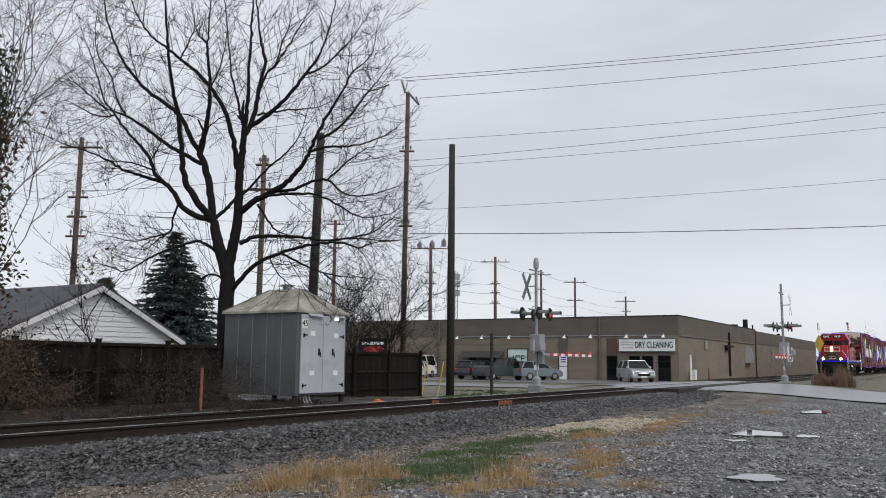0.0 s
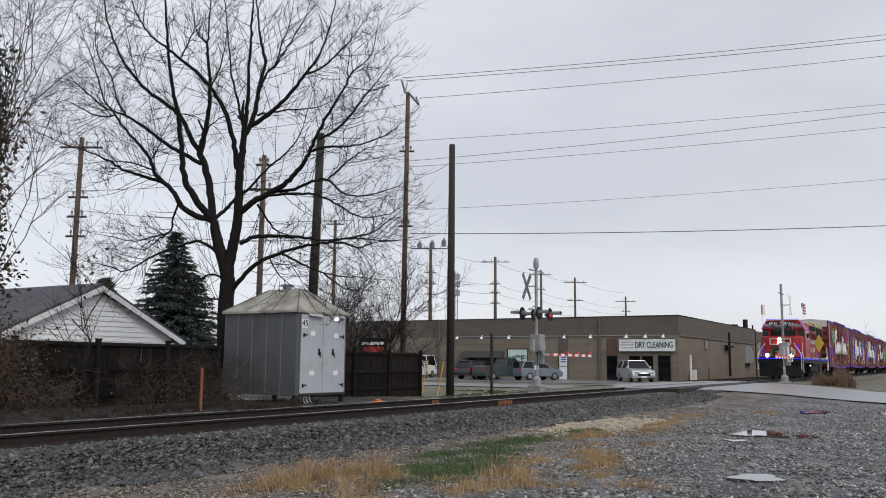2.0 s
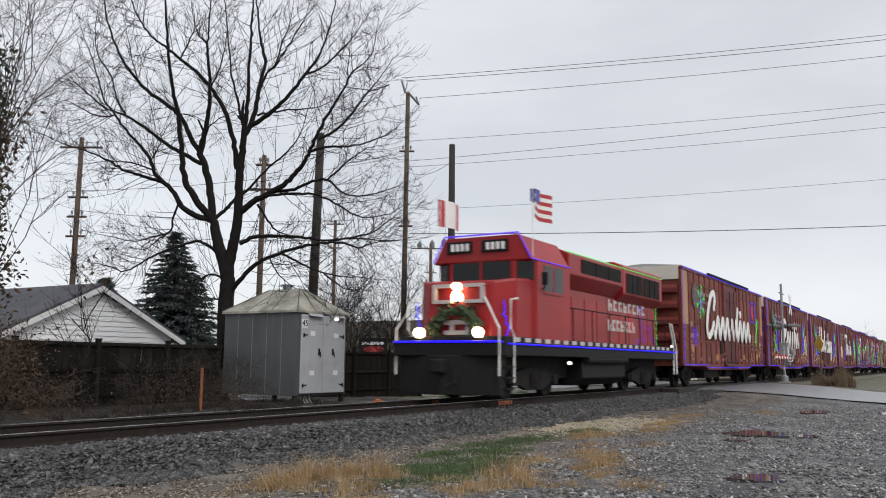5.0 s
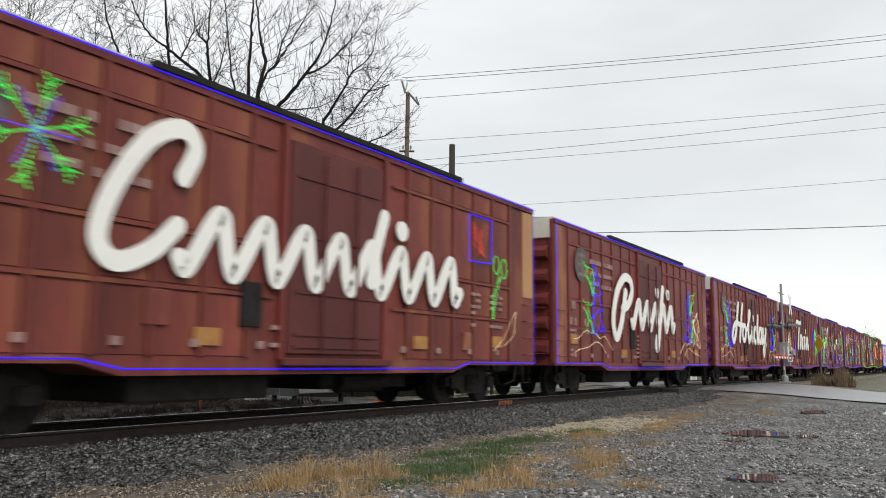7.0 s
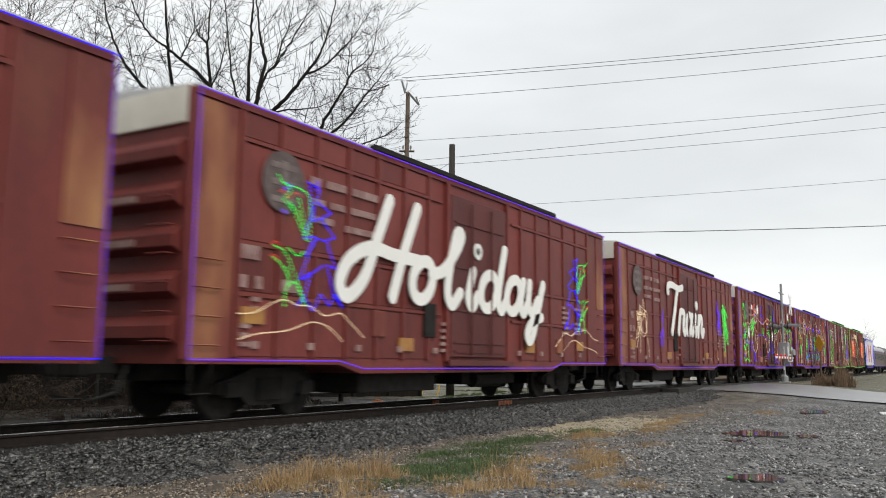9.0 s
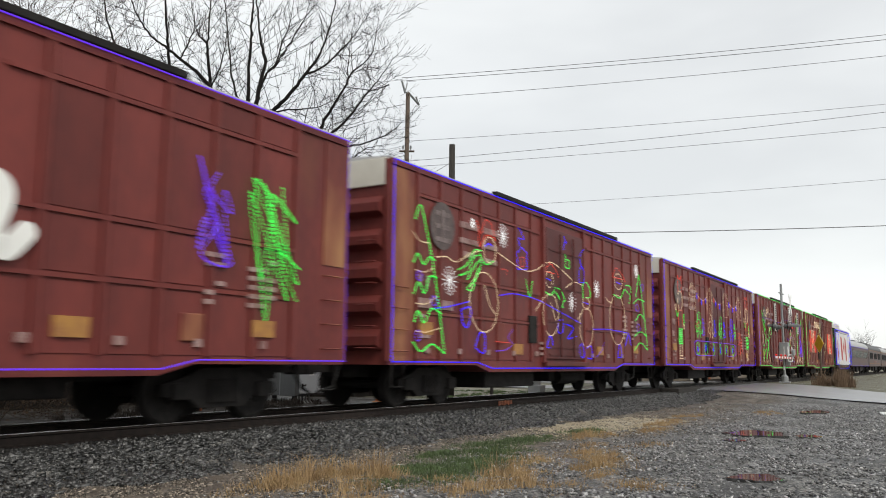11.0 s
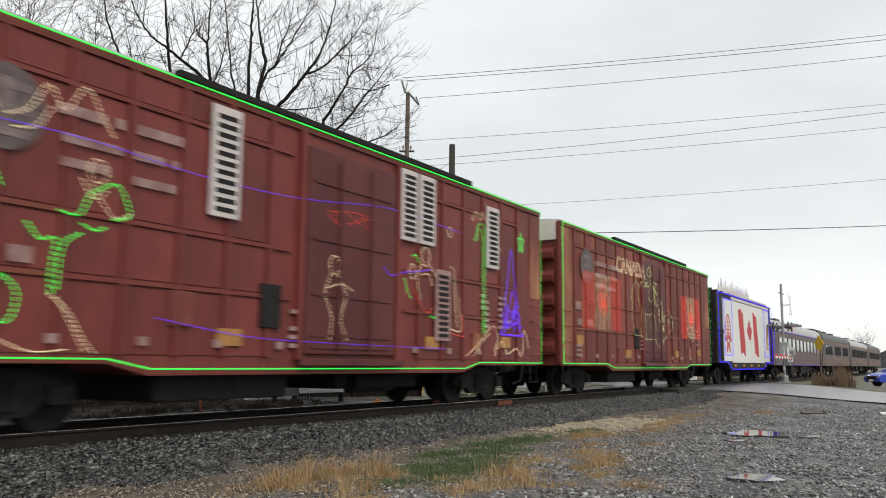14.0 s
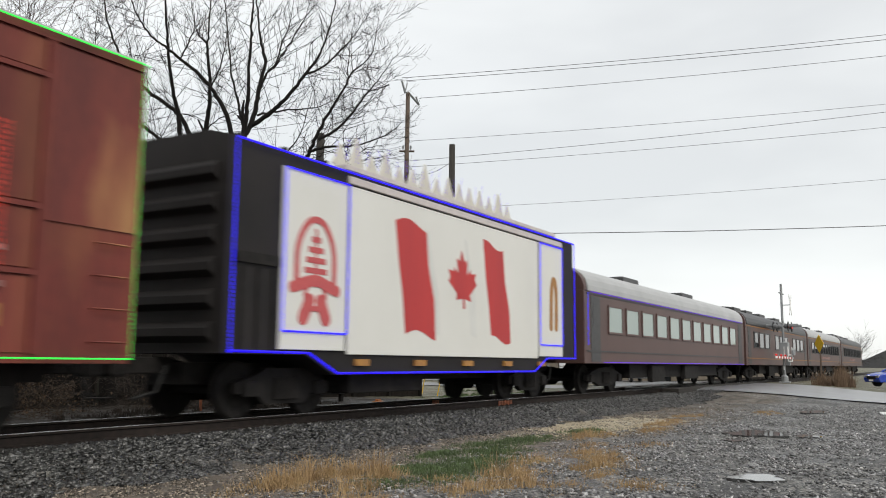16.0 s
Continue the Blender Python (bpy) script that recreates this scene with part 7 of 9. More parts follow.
    if louvers:
        for x, z0, z1, m in ((5.1, 3.05, 4.75, M_GREY_BAR), (10.18, 3.35, 4.8, M_GREY_BAR), (10.87, 3.35, 4.8, M_GREY_BAR), (13.83, 3.15, 4.62, M_GREY_BAR), (11.53, 1.38, 2.89, M_STENCIL)):
            bm = B()
            box(bm, x, x + 0.6, -side - 0.10, -side - 0.05, z0, z1, 0.01)
            lv = part("louver", bm, m, c, "pale louvred vent panel")
            for k in range(11):
                bm = B()
                zz = z0 + 0.08 + (z1 - z0 - 0.14) * k / 11
                box(bm, x + 0.09, x + 0.51, -side - 0.106, -side - 0.098, zz, zz + 0.075)
                part("slat", bm, M_DARK, lv)
    return c


# lit figures, in metres along the side
def fir(x, z, h, w):
    l, r = [], []
    n = 5
    for k in range(n):
        f = 1 - k / n
        zz = z + h * k / n
        l += [(x - w * f, zz), (x - w * f * 0.55, zz + h / n * 0.75)]
        r += [(x + w * f, zz), (x + w * f * 0.55, zz + h / n * 0.75)]
    return [l + [(x, z + h)] + r[::-1] + [(x - w, z)]]


def ring(x, z, rx, rz, n=18):
    p = [(x + rx * math.cos(2 * math.pi * k / n), z + rz * math.sin(2 * math.pi * k / n)) for k in range(n + 1)]
    return [p]


def star(x, z, r, n=8):
    return [[(x - r * math.cos(a), z - r * math.sin(a)), (x + r * math.cos(a), z + r * math.sin(a))] for a in (math.pi * k / n for k in range(n))]


def scribble(x, z, w, h, n, seed):
    g = random.Random(seed)
    return [spline([(x + g.uniform(0, w), z + g.uniform(0, h)) for _ in range(n)], 4)]


def flake(x, z, r):
    out = []
    for k in range(6):
        a = math.pi * k / 3 + 0.3
        c, s = math.cos(a), math.sin(a)
        out.append([(x, z), (x + r * c, z + r * s)])
        for q in (0.55, 0.8):
            for sg in (-0.6, 0.6):
                out.append([(x + r * q * c, z + r * q * s), (x + r * q * c + 0.28 * r * math.cos(a + sg), z + r * q * s + 0.28 * r * math.sin(a + sg))])
    return out


def soldier(c, x, z, s):
    leds(c, [[(x - 0.18 * s, z + 0.1 * s + 0.13 * s * k), (x + 0.18 * s, z + 0.1 * s + 0.13 * s * k)] for k in range(1)] + ring(x, z + 2.05 * s, 0.3 * s, 0.35 * s)
         + [[(x - 0.15 * s, z), (x - 0.12 * s, z + 0.5 * s)], [(x + 0.15 * s, z), (x + 0.12 * s, z + 0.5 * s)], [(x - 0.25 * s, z), (x + 0.25 * s, z)]]
         + ring(x - 0.55 * s, z + 1.8 * s, 0.1 * s, 0.1 * s) + ring(x + 0.42 * s, z + 1.15 * s, 0.09 * s, 0.1 * s), M_LED_WARM)
    bm = B()
    for k in range(9):
        bulbs(bm, [(x - 0.24 * s, z + (0.52 + 0.065 * k) * s), (x + 0.24 * s, z + (0.52 + 0.065 * k) * s)], -1.66, 0.016, 0.06, 0.85)
    part("light_figure", bm, M_LED_GREEN, c)
    leds(c, [[(x - 0.25 * s, z + 1.15 * s), (x - 0.28 * s, z + 1.7 * s), (x + 0.28 * s, z + 1.7 * s), (x + 0.25 * s, z + 1.15 * s)],
             [(x - 0.2 * s, z + 2.35 * s), (x - 0.24 * s, z + 2.95 * s), (x, z + 2.8 * s), (x + 0.24 * s, z + 2.95 * s), (x + 0.2 * s, z + 2.35 * s)]], M_LED_RED)
    leds(c, [[(x - 0.5 * s, z + 1.7 * s), (x - 0.4 * s, z + 1.45 * s), (x - 0.2 * s, z + 1.7 * s)], [(x + 0.38 * s, z + 1.2 * s), (x + 0.38 * s, z + 1.6 * s)], [(x + 0.46 * s, z + 1.2 * s), (x + 0.46 * s, z + 1.6 * s)]], M_LED_GREEN)


def arch(x, z, w, h):
    a = [(x, z)] + [(x + w / 2 - w / 2 * math.cos(t), z + h - w / 2 + w / 2 * math.sin(t)) for t in np.linspace(0, math.pi, 9)] + [(x + w, z), (x, z)]
    return [a, [(x + 0.1, z + 0.12)] + [(x + w / 2 - (w / 2 - 0.1) * math.cos(t), z + h - w / 2 + (w / 2 - 0.1) * math.sin(t)) for t in np.linspace(0, math.pi, 9)] + [(x + w - 0.1, z + 0.12)],
            [(x, z + h * 0.5), (x + w, z + h * 0.5)], [(x + w / 2, z), (x + w / 2, z + h)]]


def leaf_outline(x, z, s):
    half = [(0, 1.0), (0.14, 0.68), (0.3, 0.76), (0.24, 0.32), (0.44, 0.5), (0.5, 0.38), (0.78, 0.42), (0.68, 0.22), (0.8, 0.1), (0.36, -0.22), (0.42, -0.4), (0.05, -0.34), (0.05, -0.62)]
    return [(x + s * a, z + s * b) for a, b in half] + [(x - s * a, z + s * b) for a, b in half[::-1]]


def script(c, shapes, x0, z0, w, label, name="script_letters"):
    bm = B()
    for k, (pts, closed) in enumerate(shapes):
        stroke(bm, [(x0 + a, z0 + b) for a, b in pts], w, -1.69 - 0.003 * k, 7, closed)
    return part(name, bm, M_SCRIPT, c, label)


def forest(c, x, s=1, hill=True):
    """A lit fir with a twisted bush beside it over two hill lines; s = -1 turns it round."""
    def put(lines, k=4):
        return [spline([(x + s * a, b) for a, b in q], k) for q in lines]
    leds(c, put(([(-1.13, 3.96), (-0.97, 3.82), (-0.61, 3.81), (-0.33, 3.7), (-0.28, 3.21), (-0.31, 2.97)],
                [(-1.0, 3.57), (-0.69, 3.38), (-0.4, 2.98), (-0.31, 2.95)],
                [(-0.85, 3.56), (-0.58, 3.36), (-0.38, 3.02)],
                [(-0.6, 3.66), (-0.47, 3.34), (-0.35, 3.07)],
                [(-0.97, 3.86), (-0.81, 3.73), (-0.95, 3.58)],
                [(-1.18, 2.78), (-0.9, 2.7), (-0.68, 2.41), (-0.38, 1.92), (-0.33, 1.84)],
                [(-0.85, 2.79), (-0.59, 2.67), (-0.4, 2.77)],
                [(-1.18, 2.59), (-0.93, 2.46), (-0.77, 2.28)],
                [(-0.88, 2.47), (-0.77, 2.24), (-0.87, 2.0), (-0.86, 1.8)],
                [(-0.81, 2.16), (-0.61, 2.22), (-0.38, 1.88)])), M_LED_GREEN, 0.014)
    leds(c, [[(x + s * a, b) for a, b in q] for q in ([(-0.4, 3.96), (-0.06, 3.89), (-0.11, 3.66), (0.27, 3.52), (0.0, 3.38), (0.39, 3.1), (0.16, 3.02), (0.45, 2.54), (0.21, 2.6), (0.39, 2.1), (0.68, 1.87)],
                [(-0.32, 3.92), (-0.23, 3.43), (-0.45, 2.97), (-0.16, 3.06), (-0.51, 2.27), (-0.23, 2.42), (-0.39, 2.0)],
                [(-0.46, 2.28), (0.13, 2.59)],
                [(-0.38, 2.69), (-0.09, 3.03), (0.14, 3.0)],
                [(-0.59, 1.82), (-0.39, 2.0), (-0.16, 1.77), (0.05, 2.08), (0.29, 1.88), (0.45, 2.11), (0.68, 1.87)],
                [(-0.16, 3.65), (-0.25, 3.3), (0.02, 3.39)])], M_LED_BLUE, 0.017)
    leds(c, put(([(-1.11, 3.66), (-0.96, 3.72), (-0.85, 3.6), (-0.66, 3.72), (-0.49, 3.67)],
                [(-1.24, 2.77), (-1.1, 2.85), (-1.0, 2.77)],
                [(-1.26, 2.58), (-1.14, 2.63), (-1.03, 2.53)])), M_LED_RED, 0.010)
    if hill:
        leds(c, put(([(-1.92, 1.64), (-1.54, 1.68), (-1.13, 1.86), (-0.85, 1.92), (-0.54, 1.85), (-0.2, 1.85), (0.18, 1.71), (0.61, 1.78), (0.91, 1.62), (1.33, 1.37)],
                [(-1.89, 1.25), (-1.47, 1.35), (-0.81, 1.42), (-0.31, 1.56), (-0.04, 1.59), (0.31, 1.51), (0.71, 1.28)])), M_LED_WARM, 0.012)


train = []

# first boxcar: large white swash shapes
car1 = boxcar(1, "brown-red boxcar with large white swash and lit outline", M_LED_BLUE, rust=1.0)


def ripple(x0, x1, n, low, high, lean=0.22):
    """A slanted ripple line with n humps from x0 to x1."""
    pts = []
    for k in range(n):
        a, p = x0 + (x1 - x0) * k / n, (x1 - x0) / n
        pts += [(a, low + 0.12), (a + 0.16 * p, low), (a + 0.42 * p + lean, high - 0.1), (a + 0.62 * p + lean, high), (a + 0.78 * p + lean * 0.6, high - 0.3)]
    return pts + [(x1, low), (x1 + 0.2, low + 0.2)]


swash = [([(5.02, 3.5), (5.22, 3.95), (4.98, 4.2), (4.42, 3.95), (3.88, 3.2), (3.66, 2.5), (3.95, 2.2), (4.5, 2.4), (4.95, 2.8)], False),
         (ripple(5.0, 12.75, 8, 2.24, 3.06), False), ([(10.02, 3.7), (9.78, 3.05), (9.6, 2.4)], False), (oval(10.62, 3.5, 0.06, 0.06, 0, 6), True)]
script(car1, swash, 0.0, 0.0, 0.28, "large white painted swash shapes", "swash")
leds(car1, flake(2.75, 3.66, 0.72), M_LED_GREEN, 0.012)
leds(car1, star(2.75, 3.66, 0.55, 3), M_LED_VIOLET, 0.015)
leds(car1, flake(1.66, 2.12, 0.42) + ring(1.66, 2.12, 0.24, 0.28, 6), M_LED_VIOLET, 0.013)
leds(car1, [[(13.42, 3.22), (14.48, 3.26), (14.5, 4.3), (13.4, 4.3), (13.42, 3.22)]], M_LED_BLUE, 0.02)
leds(car1, scribble(13.55, 3.35, 0.8, 0.85, 24, 12), M_LED_RED, 0.006)
leds(car1, ring(14.75, 3.25, 0.16, 0.22, 10) + ring(15.15, 3.2, 0.16, 0.24, 10) + [[(14.9, 3.0), (14.6, 2.5), (14.55, 1.95)], [(14.98, 3.0), (14.7, 2.4), (14.6, 1.95)]], M_LED_GREEN, 0.013)
leds(car1, [[(14.6, 1.2), (15.1, 1.5), (15.8, 2.2), (15.7, 1.6), (15.2, 1.35)]], M_LED_WARM, 0.010)

# second boxcar
car2 = boxcar(2, "brown-red boxcar with white swash and lit trees", M_LED_BLUE, M_LED_BLUE, rust=0.3)
sw2 = [([(5.75, 3.3), (5.35, 2.4), (4.95, 1.85), (4.65, 1.85), (4.5, 2.4), (4.9, 3.25), (5.6, 3.78), (6.2, 3.75), (6.4, 3.4), (6.05, 2.95), (5.45, 2.75)], False),
       (ripple(6.35, 11.25, 5, 2.24, 3.06), False), ([(10.0, 3.75), (9.75, 3.0), (9.45, 2.0), (9.2, 1.5), (9.05, 1.65), (9.35, 2.1)], False),
       (oval(9.25, 3.55, 0.06, 0.06, 0, 6), True), (oval(10.63, 3.57, 0.06, 0.06, 0, 6), True)]
script(car2, sw2, 0.0, 0.0, 0.29, "large white painted swash shapes", "swash")
forest(car2, 3.12)
forest(car2, 13.6, -1)
leds(car2, scribble(14.2, 1.6, 1.2, 1.6, 18, 26), M_LED_WARM, 0.01)

# third boxcar: the word Holiday in white script
car3 = boxcar(3, "brown-red boxcar with white script lettering and lit trees", M_LED_VIOLET, M_LED_VIOLET, rust=0.15)
script(car3, [
    ([(5.75, 2.98), (4.9, 3.0), (4.1, 3.05), (3.45, 2.75), (3.2, 2.3), (3.45, 2.1), (3.95, 2.5), (4.35, 3.3), (4.72, 4.05)], False),
    ([(5.72, 4.05), (5.25, 3.1), (4.86, 2.17)], False),
    (oval(5.95, 2.6, 0.38, 0.40), True),
    ([(6.3, 2.75), (6.8, 2.9), (7.35, 3.4), (7.56, 3.72), (7.34, 3.74), (7.05, 3.0), (6.95, 2.4), (7.15, 2.17), (7.5, 2.45)], False),
    ([(8.08, 2.98), (7.86, 2.4), (8.02, 2.17), (8.32, 2.45)], False),
    (oval(8.3, 3.46, 0.06, 0.06, 0, 6), True),
    (oval(8.84, 2.58, 0.38, 0.40), True),
    ([(9.65, 3.64), (9.42, 2.95), (9.3, 2.4), (9.46, 2.17), (9.72, 2.4)], False),
    (oval(10.14, 2.58, 0.36, 0.40), True),
    ([(10.7, 2.96), (10.52, 2.4), (10.68, 2.17), (10.92, 2.4)], False),
    ([(11.06, 2.96), (10.98, 2.4), (11.2, 2.22), (11.55, 2.55)], False),
    ([(11.88, 2.98), (11.52, 2.2), (11.22, 1.62), (10.98, 1.5), (10.9, 1.7), (11.25, 2.0), (11.76, 2.12)], False)],
    0.2, 0.0, 0.26, "white script word Holiday")
leds(car3, scribble(1.8, 3.1, 0.2, 0.3, 5, 35) + scribble(1.85, 3.5, 0.25, 0.35, 6, 36) + scribble(2.6, 3.8, 0.2, 0.3, 5, 37), M_LED_VIOLET)
forest(car3, 2.85)
forest(car3, 14.3, -1)

# fourth boxcar: the word Train
car4 = boxcar(4, "brown-red boxcar with white script lettering and green lights", M_LED_VIOLET, M_LED_VIOLET, rust=0.3)
script(car4, [
    ([(5.35, 3.7), (5.42, 3.95), (5.95, 4.02), (6.8, 3.93), (7.4, 4.02)], False),
    ([(6.72, 3.95), (6.28, 3.1), (5.8, 2.15)], False),
    ([(6.72, 2.17), (7.02, 2.98), (7.3, 3.05), (7.56, 2.95), (7.42, 2.42), (7.58, 2.17), (7.85, 2.4)], False),
    (oval(8.24, 2.58, 0.36, 0.40), True),
    ([(8.78, 2.96), (8.58, 2.4), (8.74, 2.17), (9.02, 2.42)], False),
    ([(9.3, 2.96), (9.1, 2.4), (9.26, 2.17), (9.5, 2.45)], False),
    (oval(9.5, 3.42, 0.06, 0.06, 0, 6), True),
    ([(9.86, 2.96), (9.66, 2.15)], False),
    ([(9.8, 2.65), (10.12, 2.96), (10.32, 2.82), (10.22, 2.35), (10.38, 2.17), (10.62, 2.4)], False)],
    0.1, 0.0, 0.26, "white script word Train")
leds(car4, [[(1.6, 1.5), (2.4, 3.2), (3.0, 1.2)], [(2.0, 1.3), (2.0, 3.0)]] + scribble(1.5, 1.3, 1.2, 1.8, 18, 51), M_LED_WARM, 0.012)
leds(car4, scribble(4.3, 1.6, 0.5, 1.4, 14, 52) + scribble(13.2, 2.3, 0.9, 1.6, 16, 53), M_LED_VIOLET, 0.02)
leds(car4, scribble(14.4, 1.6, 1.3, 2.2, 20, 54), M_LED_GREEN)

# fifth boxcar: snowmen
car5 = boxcar(5, "brown-red boxcar with lit snowmen and stars", M_LED_BLUE, M_LED_BLUE, rust=0.15)
leds(car5, [spline([(0.76, 3.82), (0.97, 4.16), (1.14, 3.86), (1.58, 2.7), (1.99, 1.12)], 5),
            spline([(0.73, 2.93), (0.89, 3.14), (1.12, 2.94), (1.37, 3.12), (1.58, 3.06)], 5),
            spline([(0.75, 2.29), (0.94, 2.55), (1.16, 2.34), (1.35, 2.7), (1.65, 2.71)], 5),
            spline([(0.76, 1.73), (0.94, 1.97), (1.16, 1.73), (1.44, 2.04), (1.84, 1.96)], 5),
            spline([(0.75, 1.35), (1.04, 1.15), (1.49, 1.31), (1.99, 1.12)], 5)], M_LED_GREEN, 0.02)
leds(car5, [spline([(0.7, 3.57), (0.96, 3.41), (1.35, 3.41)], 5),
            spline([(0.8, 2.8), (1.17, 2.78), (1.52, 2.9)], 5),
            spline([(0.81, 2.12), (1.22, 2.13), (1.69, 2.33)], 5),
            spline([(0.81, 1.56), (1.26, 1.55), (1.83, 1.66)], 5)], M_LED_WARM, 0.011)
leds(car5, [*ring(0.97, 2.69, 0.10, 0.10),
            *ring(1.56, 2.21, 0.12, 0.10),
            *ring(0.94, 1.47, 0.10, 0.11)], M_LED_VIOLET, 0.016)
leds(car5, [spline([(1.59, 3.14), (2.06, 3.2), (2.47, 3.13), (3.12, 3.39), (3.58, 3.51)], 5),
            spline([(4.45, 3.57), (5.06, 3.44), (6.0, 3.28), (6.67, 3.37), (7.59, 3.67), (8.62, 3.47), (9.29, 3.26)], 5),
            spline([(8.52, 3.0), (9.29, 3.26), (10.0, 3.22)], 5)], M_LED_WARM, 0.013)
leds(car5, [spline([(1.53, 2.05), (2.23, 2.14), (3.07, 2.3)], 5),
            spline([(4.54, 2.54), (5.4, 2.64), (6.7, 2.59), (7.82, 2.42), (9.78, 2.1)], 5),
            spline([(10.78, 1.97), (12.16, 2.01), (14.07, 1.96)], 5)], M_LED_BLUE, 0.013)
leds(car5, [*ring(3.78, 2.33, 0.71, 0.70),
            *ring(4.05, 3.58, 0.31, 0.31),
            spline([(3.75, 2.74), (4.09, 2.25), (4.43, 2.05)], 5)], M_LED_WARM, 0.014)
leds(car5, [spline([(3.4, 4.2), (3.59, 3.91), (3.85, 4.27), (4.16, 4.17), (4.34, 3.83)], 5),
            spline([(3.5, 3.98), (3.55, 3.6), (3.87, 3.91), (4.29, 3.9)], 5)], M_LED_RED, 0.014)
leds(car5, [spline([(3.53, 3.46), (3.85, 3.22), (4.26, 3.34)], 5),
            spline([(3.64, 3.52), (3.29, 3.48), (2.96, 3.13), (2.54, 2.96)], 5),
            spline([(3.59, 3.41), (3.26, 3.32), (3.01, 2.97), (2.58, 2.84)], 5),
            spline([(3.62, 3.32), (3.31, 3.12), (2.95, 2.77)], 5),
            spline([(3.67, 3.26), (3.38, 2.87), (2.96, 2.58)], 5),
            spline([(2.96, 2.56), (3.22, 2.59), (3.49, 3.1)], 5)], M_LED_GREEN, 0.017)
leds(car5, [spline([(2.7, 2.1), (3.13, 2.16), (3.01, 1.73), (2.77, 1.8), (2.7, 2.1)], 5),
            spline([(3.36, 1.29), (3.55, 1.6), (3.81, 1.57), (3.78, 1.16), (3.36, 1.27)], 5),
            spline([(3.8, 3.64), (4.01, 3.73), (4.18, 3.69)], 5)], M_LED_BLUE, 0.018)
leds(car5, [*ring(7.61, 2.24, 0.52, 0.57),
            *ring(7.51, 3.19, 0.25, 0.22),
            spline([(7.15, 2.69), (6.92, 2.5), (6.62, 2.29)], 5),
            spline([(7.62, 2.57), (7.83, 2.25), (7.99, 2.1)], 5)], M_LED_WARM, 0.013)
leds(car5, [spline([(7.22, 3.37), (7.59, 3.63), (8.03, 3.45), (8.16, 3.3)], 5),
            [(7.25, 3.38), (7.91, 3.38)]], M_LED_RED, 0.013)
leds(car5, [spline([(7.2, 2.85), (7.62, 2.77), (7.85, 2.94)], 5),
            spline([(7.84, 3.01), (8.31, 2.95), (8.64, 2.68)], 5),
            spline([(7.89, 2.9), (8.22, 2.71), (8.43, 2.47)], 5),
            spline([(8.64, 2.68), (8.47, 2.65), (8.43, 2.47)], 5)], M_LED_GREEN, 0.016)
leds(car5, [spline([(7.32, 1.36), (7.55, 1.67), (7.75, 1.4), (7.32, 1.34)], 5),
            spline([(8.13, 2.11), (8.44, 2.13), (8.41, 1.79), (8.08, 1.81), (8.13, 2.11)], 5),
            spline([(8.65, 2.03), (9.2, 1.94), (8.77, 1.63), (9.43, 1.72)], 5),
            [(7.26, 3.21), (7.64, 3.17)]], M_LED_BLUE, 0.016)
leds(car5, [*ring(10.23, 2.00, 0.54, 0.58),
            *ring(10.21, 2.71, 0.28, 0.18),
            spline([(9.77, 2.4), (9.54, 2.2)], 5),
            *ring(12.98, 2.36, 0.75, 0.81),
            *ring(13.12, 3.61, 0.38, 0.26),
            spline([(12.46, 2.87), (12.1, 2.91), (11.87, 3.02)], 5)], M_LED_WARM, 0.012)
leds(car5, [spline([(9.96, 2.88), (10.0, 3.28), (10.38, 3.3), (10.56, 2.94), (9.96, 2.86)], 5),
            spline([(12.55, 3.18), (13.24, 3.08), (13.74, 3.42)], 5),
            spline([(13.74, 3.42), (14.26, 3.23), (14.15, 2.94)], 5),
            spline([(13.81, 3.54), (14.3, 3.55), (14.36, 3.33)], 5)], M_LED_GREEN, 0.016)
leds(car5, [spline([(12.55, 3.71), (12.93, 4.04), (13.58, 3.84), (13.81, 3.64)], 5),
            [(12.65, 3.72), (13.58, 3.72)]], M_LED_RED, 0.013)
leds(car5, [spline([(9.67, 1.43), (9.91, 1.5), (10.03, 1.14), (9.7, 1.17), (9.67, 1.43)], 5),
            spline([(10.23, 1.38), (10.58, 1.46), (10.66, 1.11), (10.28, 1.1)], 5),
            spline([(12.92, 1.18), (13.14, 1.56), (13.33, 1.18), (12.92, 1.15)], 5),
            spline([(13.66, 1.51), (14.07, 1.92), (14.27, 1.56)], 5),
            [(10.01, 2.74), (10.41, 2.7)],
            [(12.83, 3.58), (13.35, 3.55)]], M_LED_BLUE, 0.016)
leds(car5, [spline([(15.26, 4.04), (15.62, 3.14), (16.09, 1.43)], 5),
            spline([(14.61, 2.98), (15.16, 3.18), (15.86, 3.13)], 5),
            spline([(14.78, 2.39), (15.34, 2.66), (15.92, 2.46)], 5),
            spline([(14.66, 1.87), (15.33, 2.05), (16.02, 1.92)], 5),
            spline([(14.62, 1.39), (15.32, 1.67), (16.13, 1.43)], 5),
            [(15.26, 4.04), (14.87, 3.23)]], M_LED_GREEN, 0.016)
leds(car5, [*ring(15.04, 2.87, 0.19, 0.12),
            *ring(15.63, 3.62, 0.15, 0.12),
            *ring(15.14, 2.19, 0.18, 0.12)], M_LED_VIOLET, 0.012)
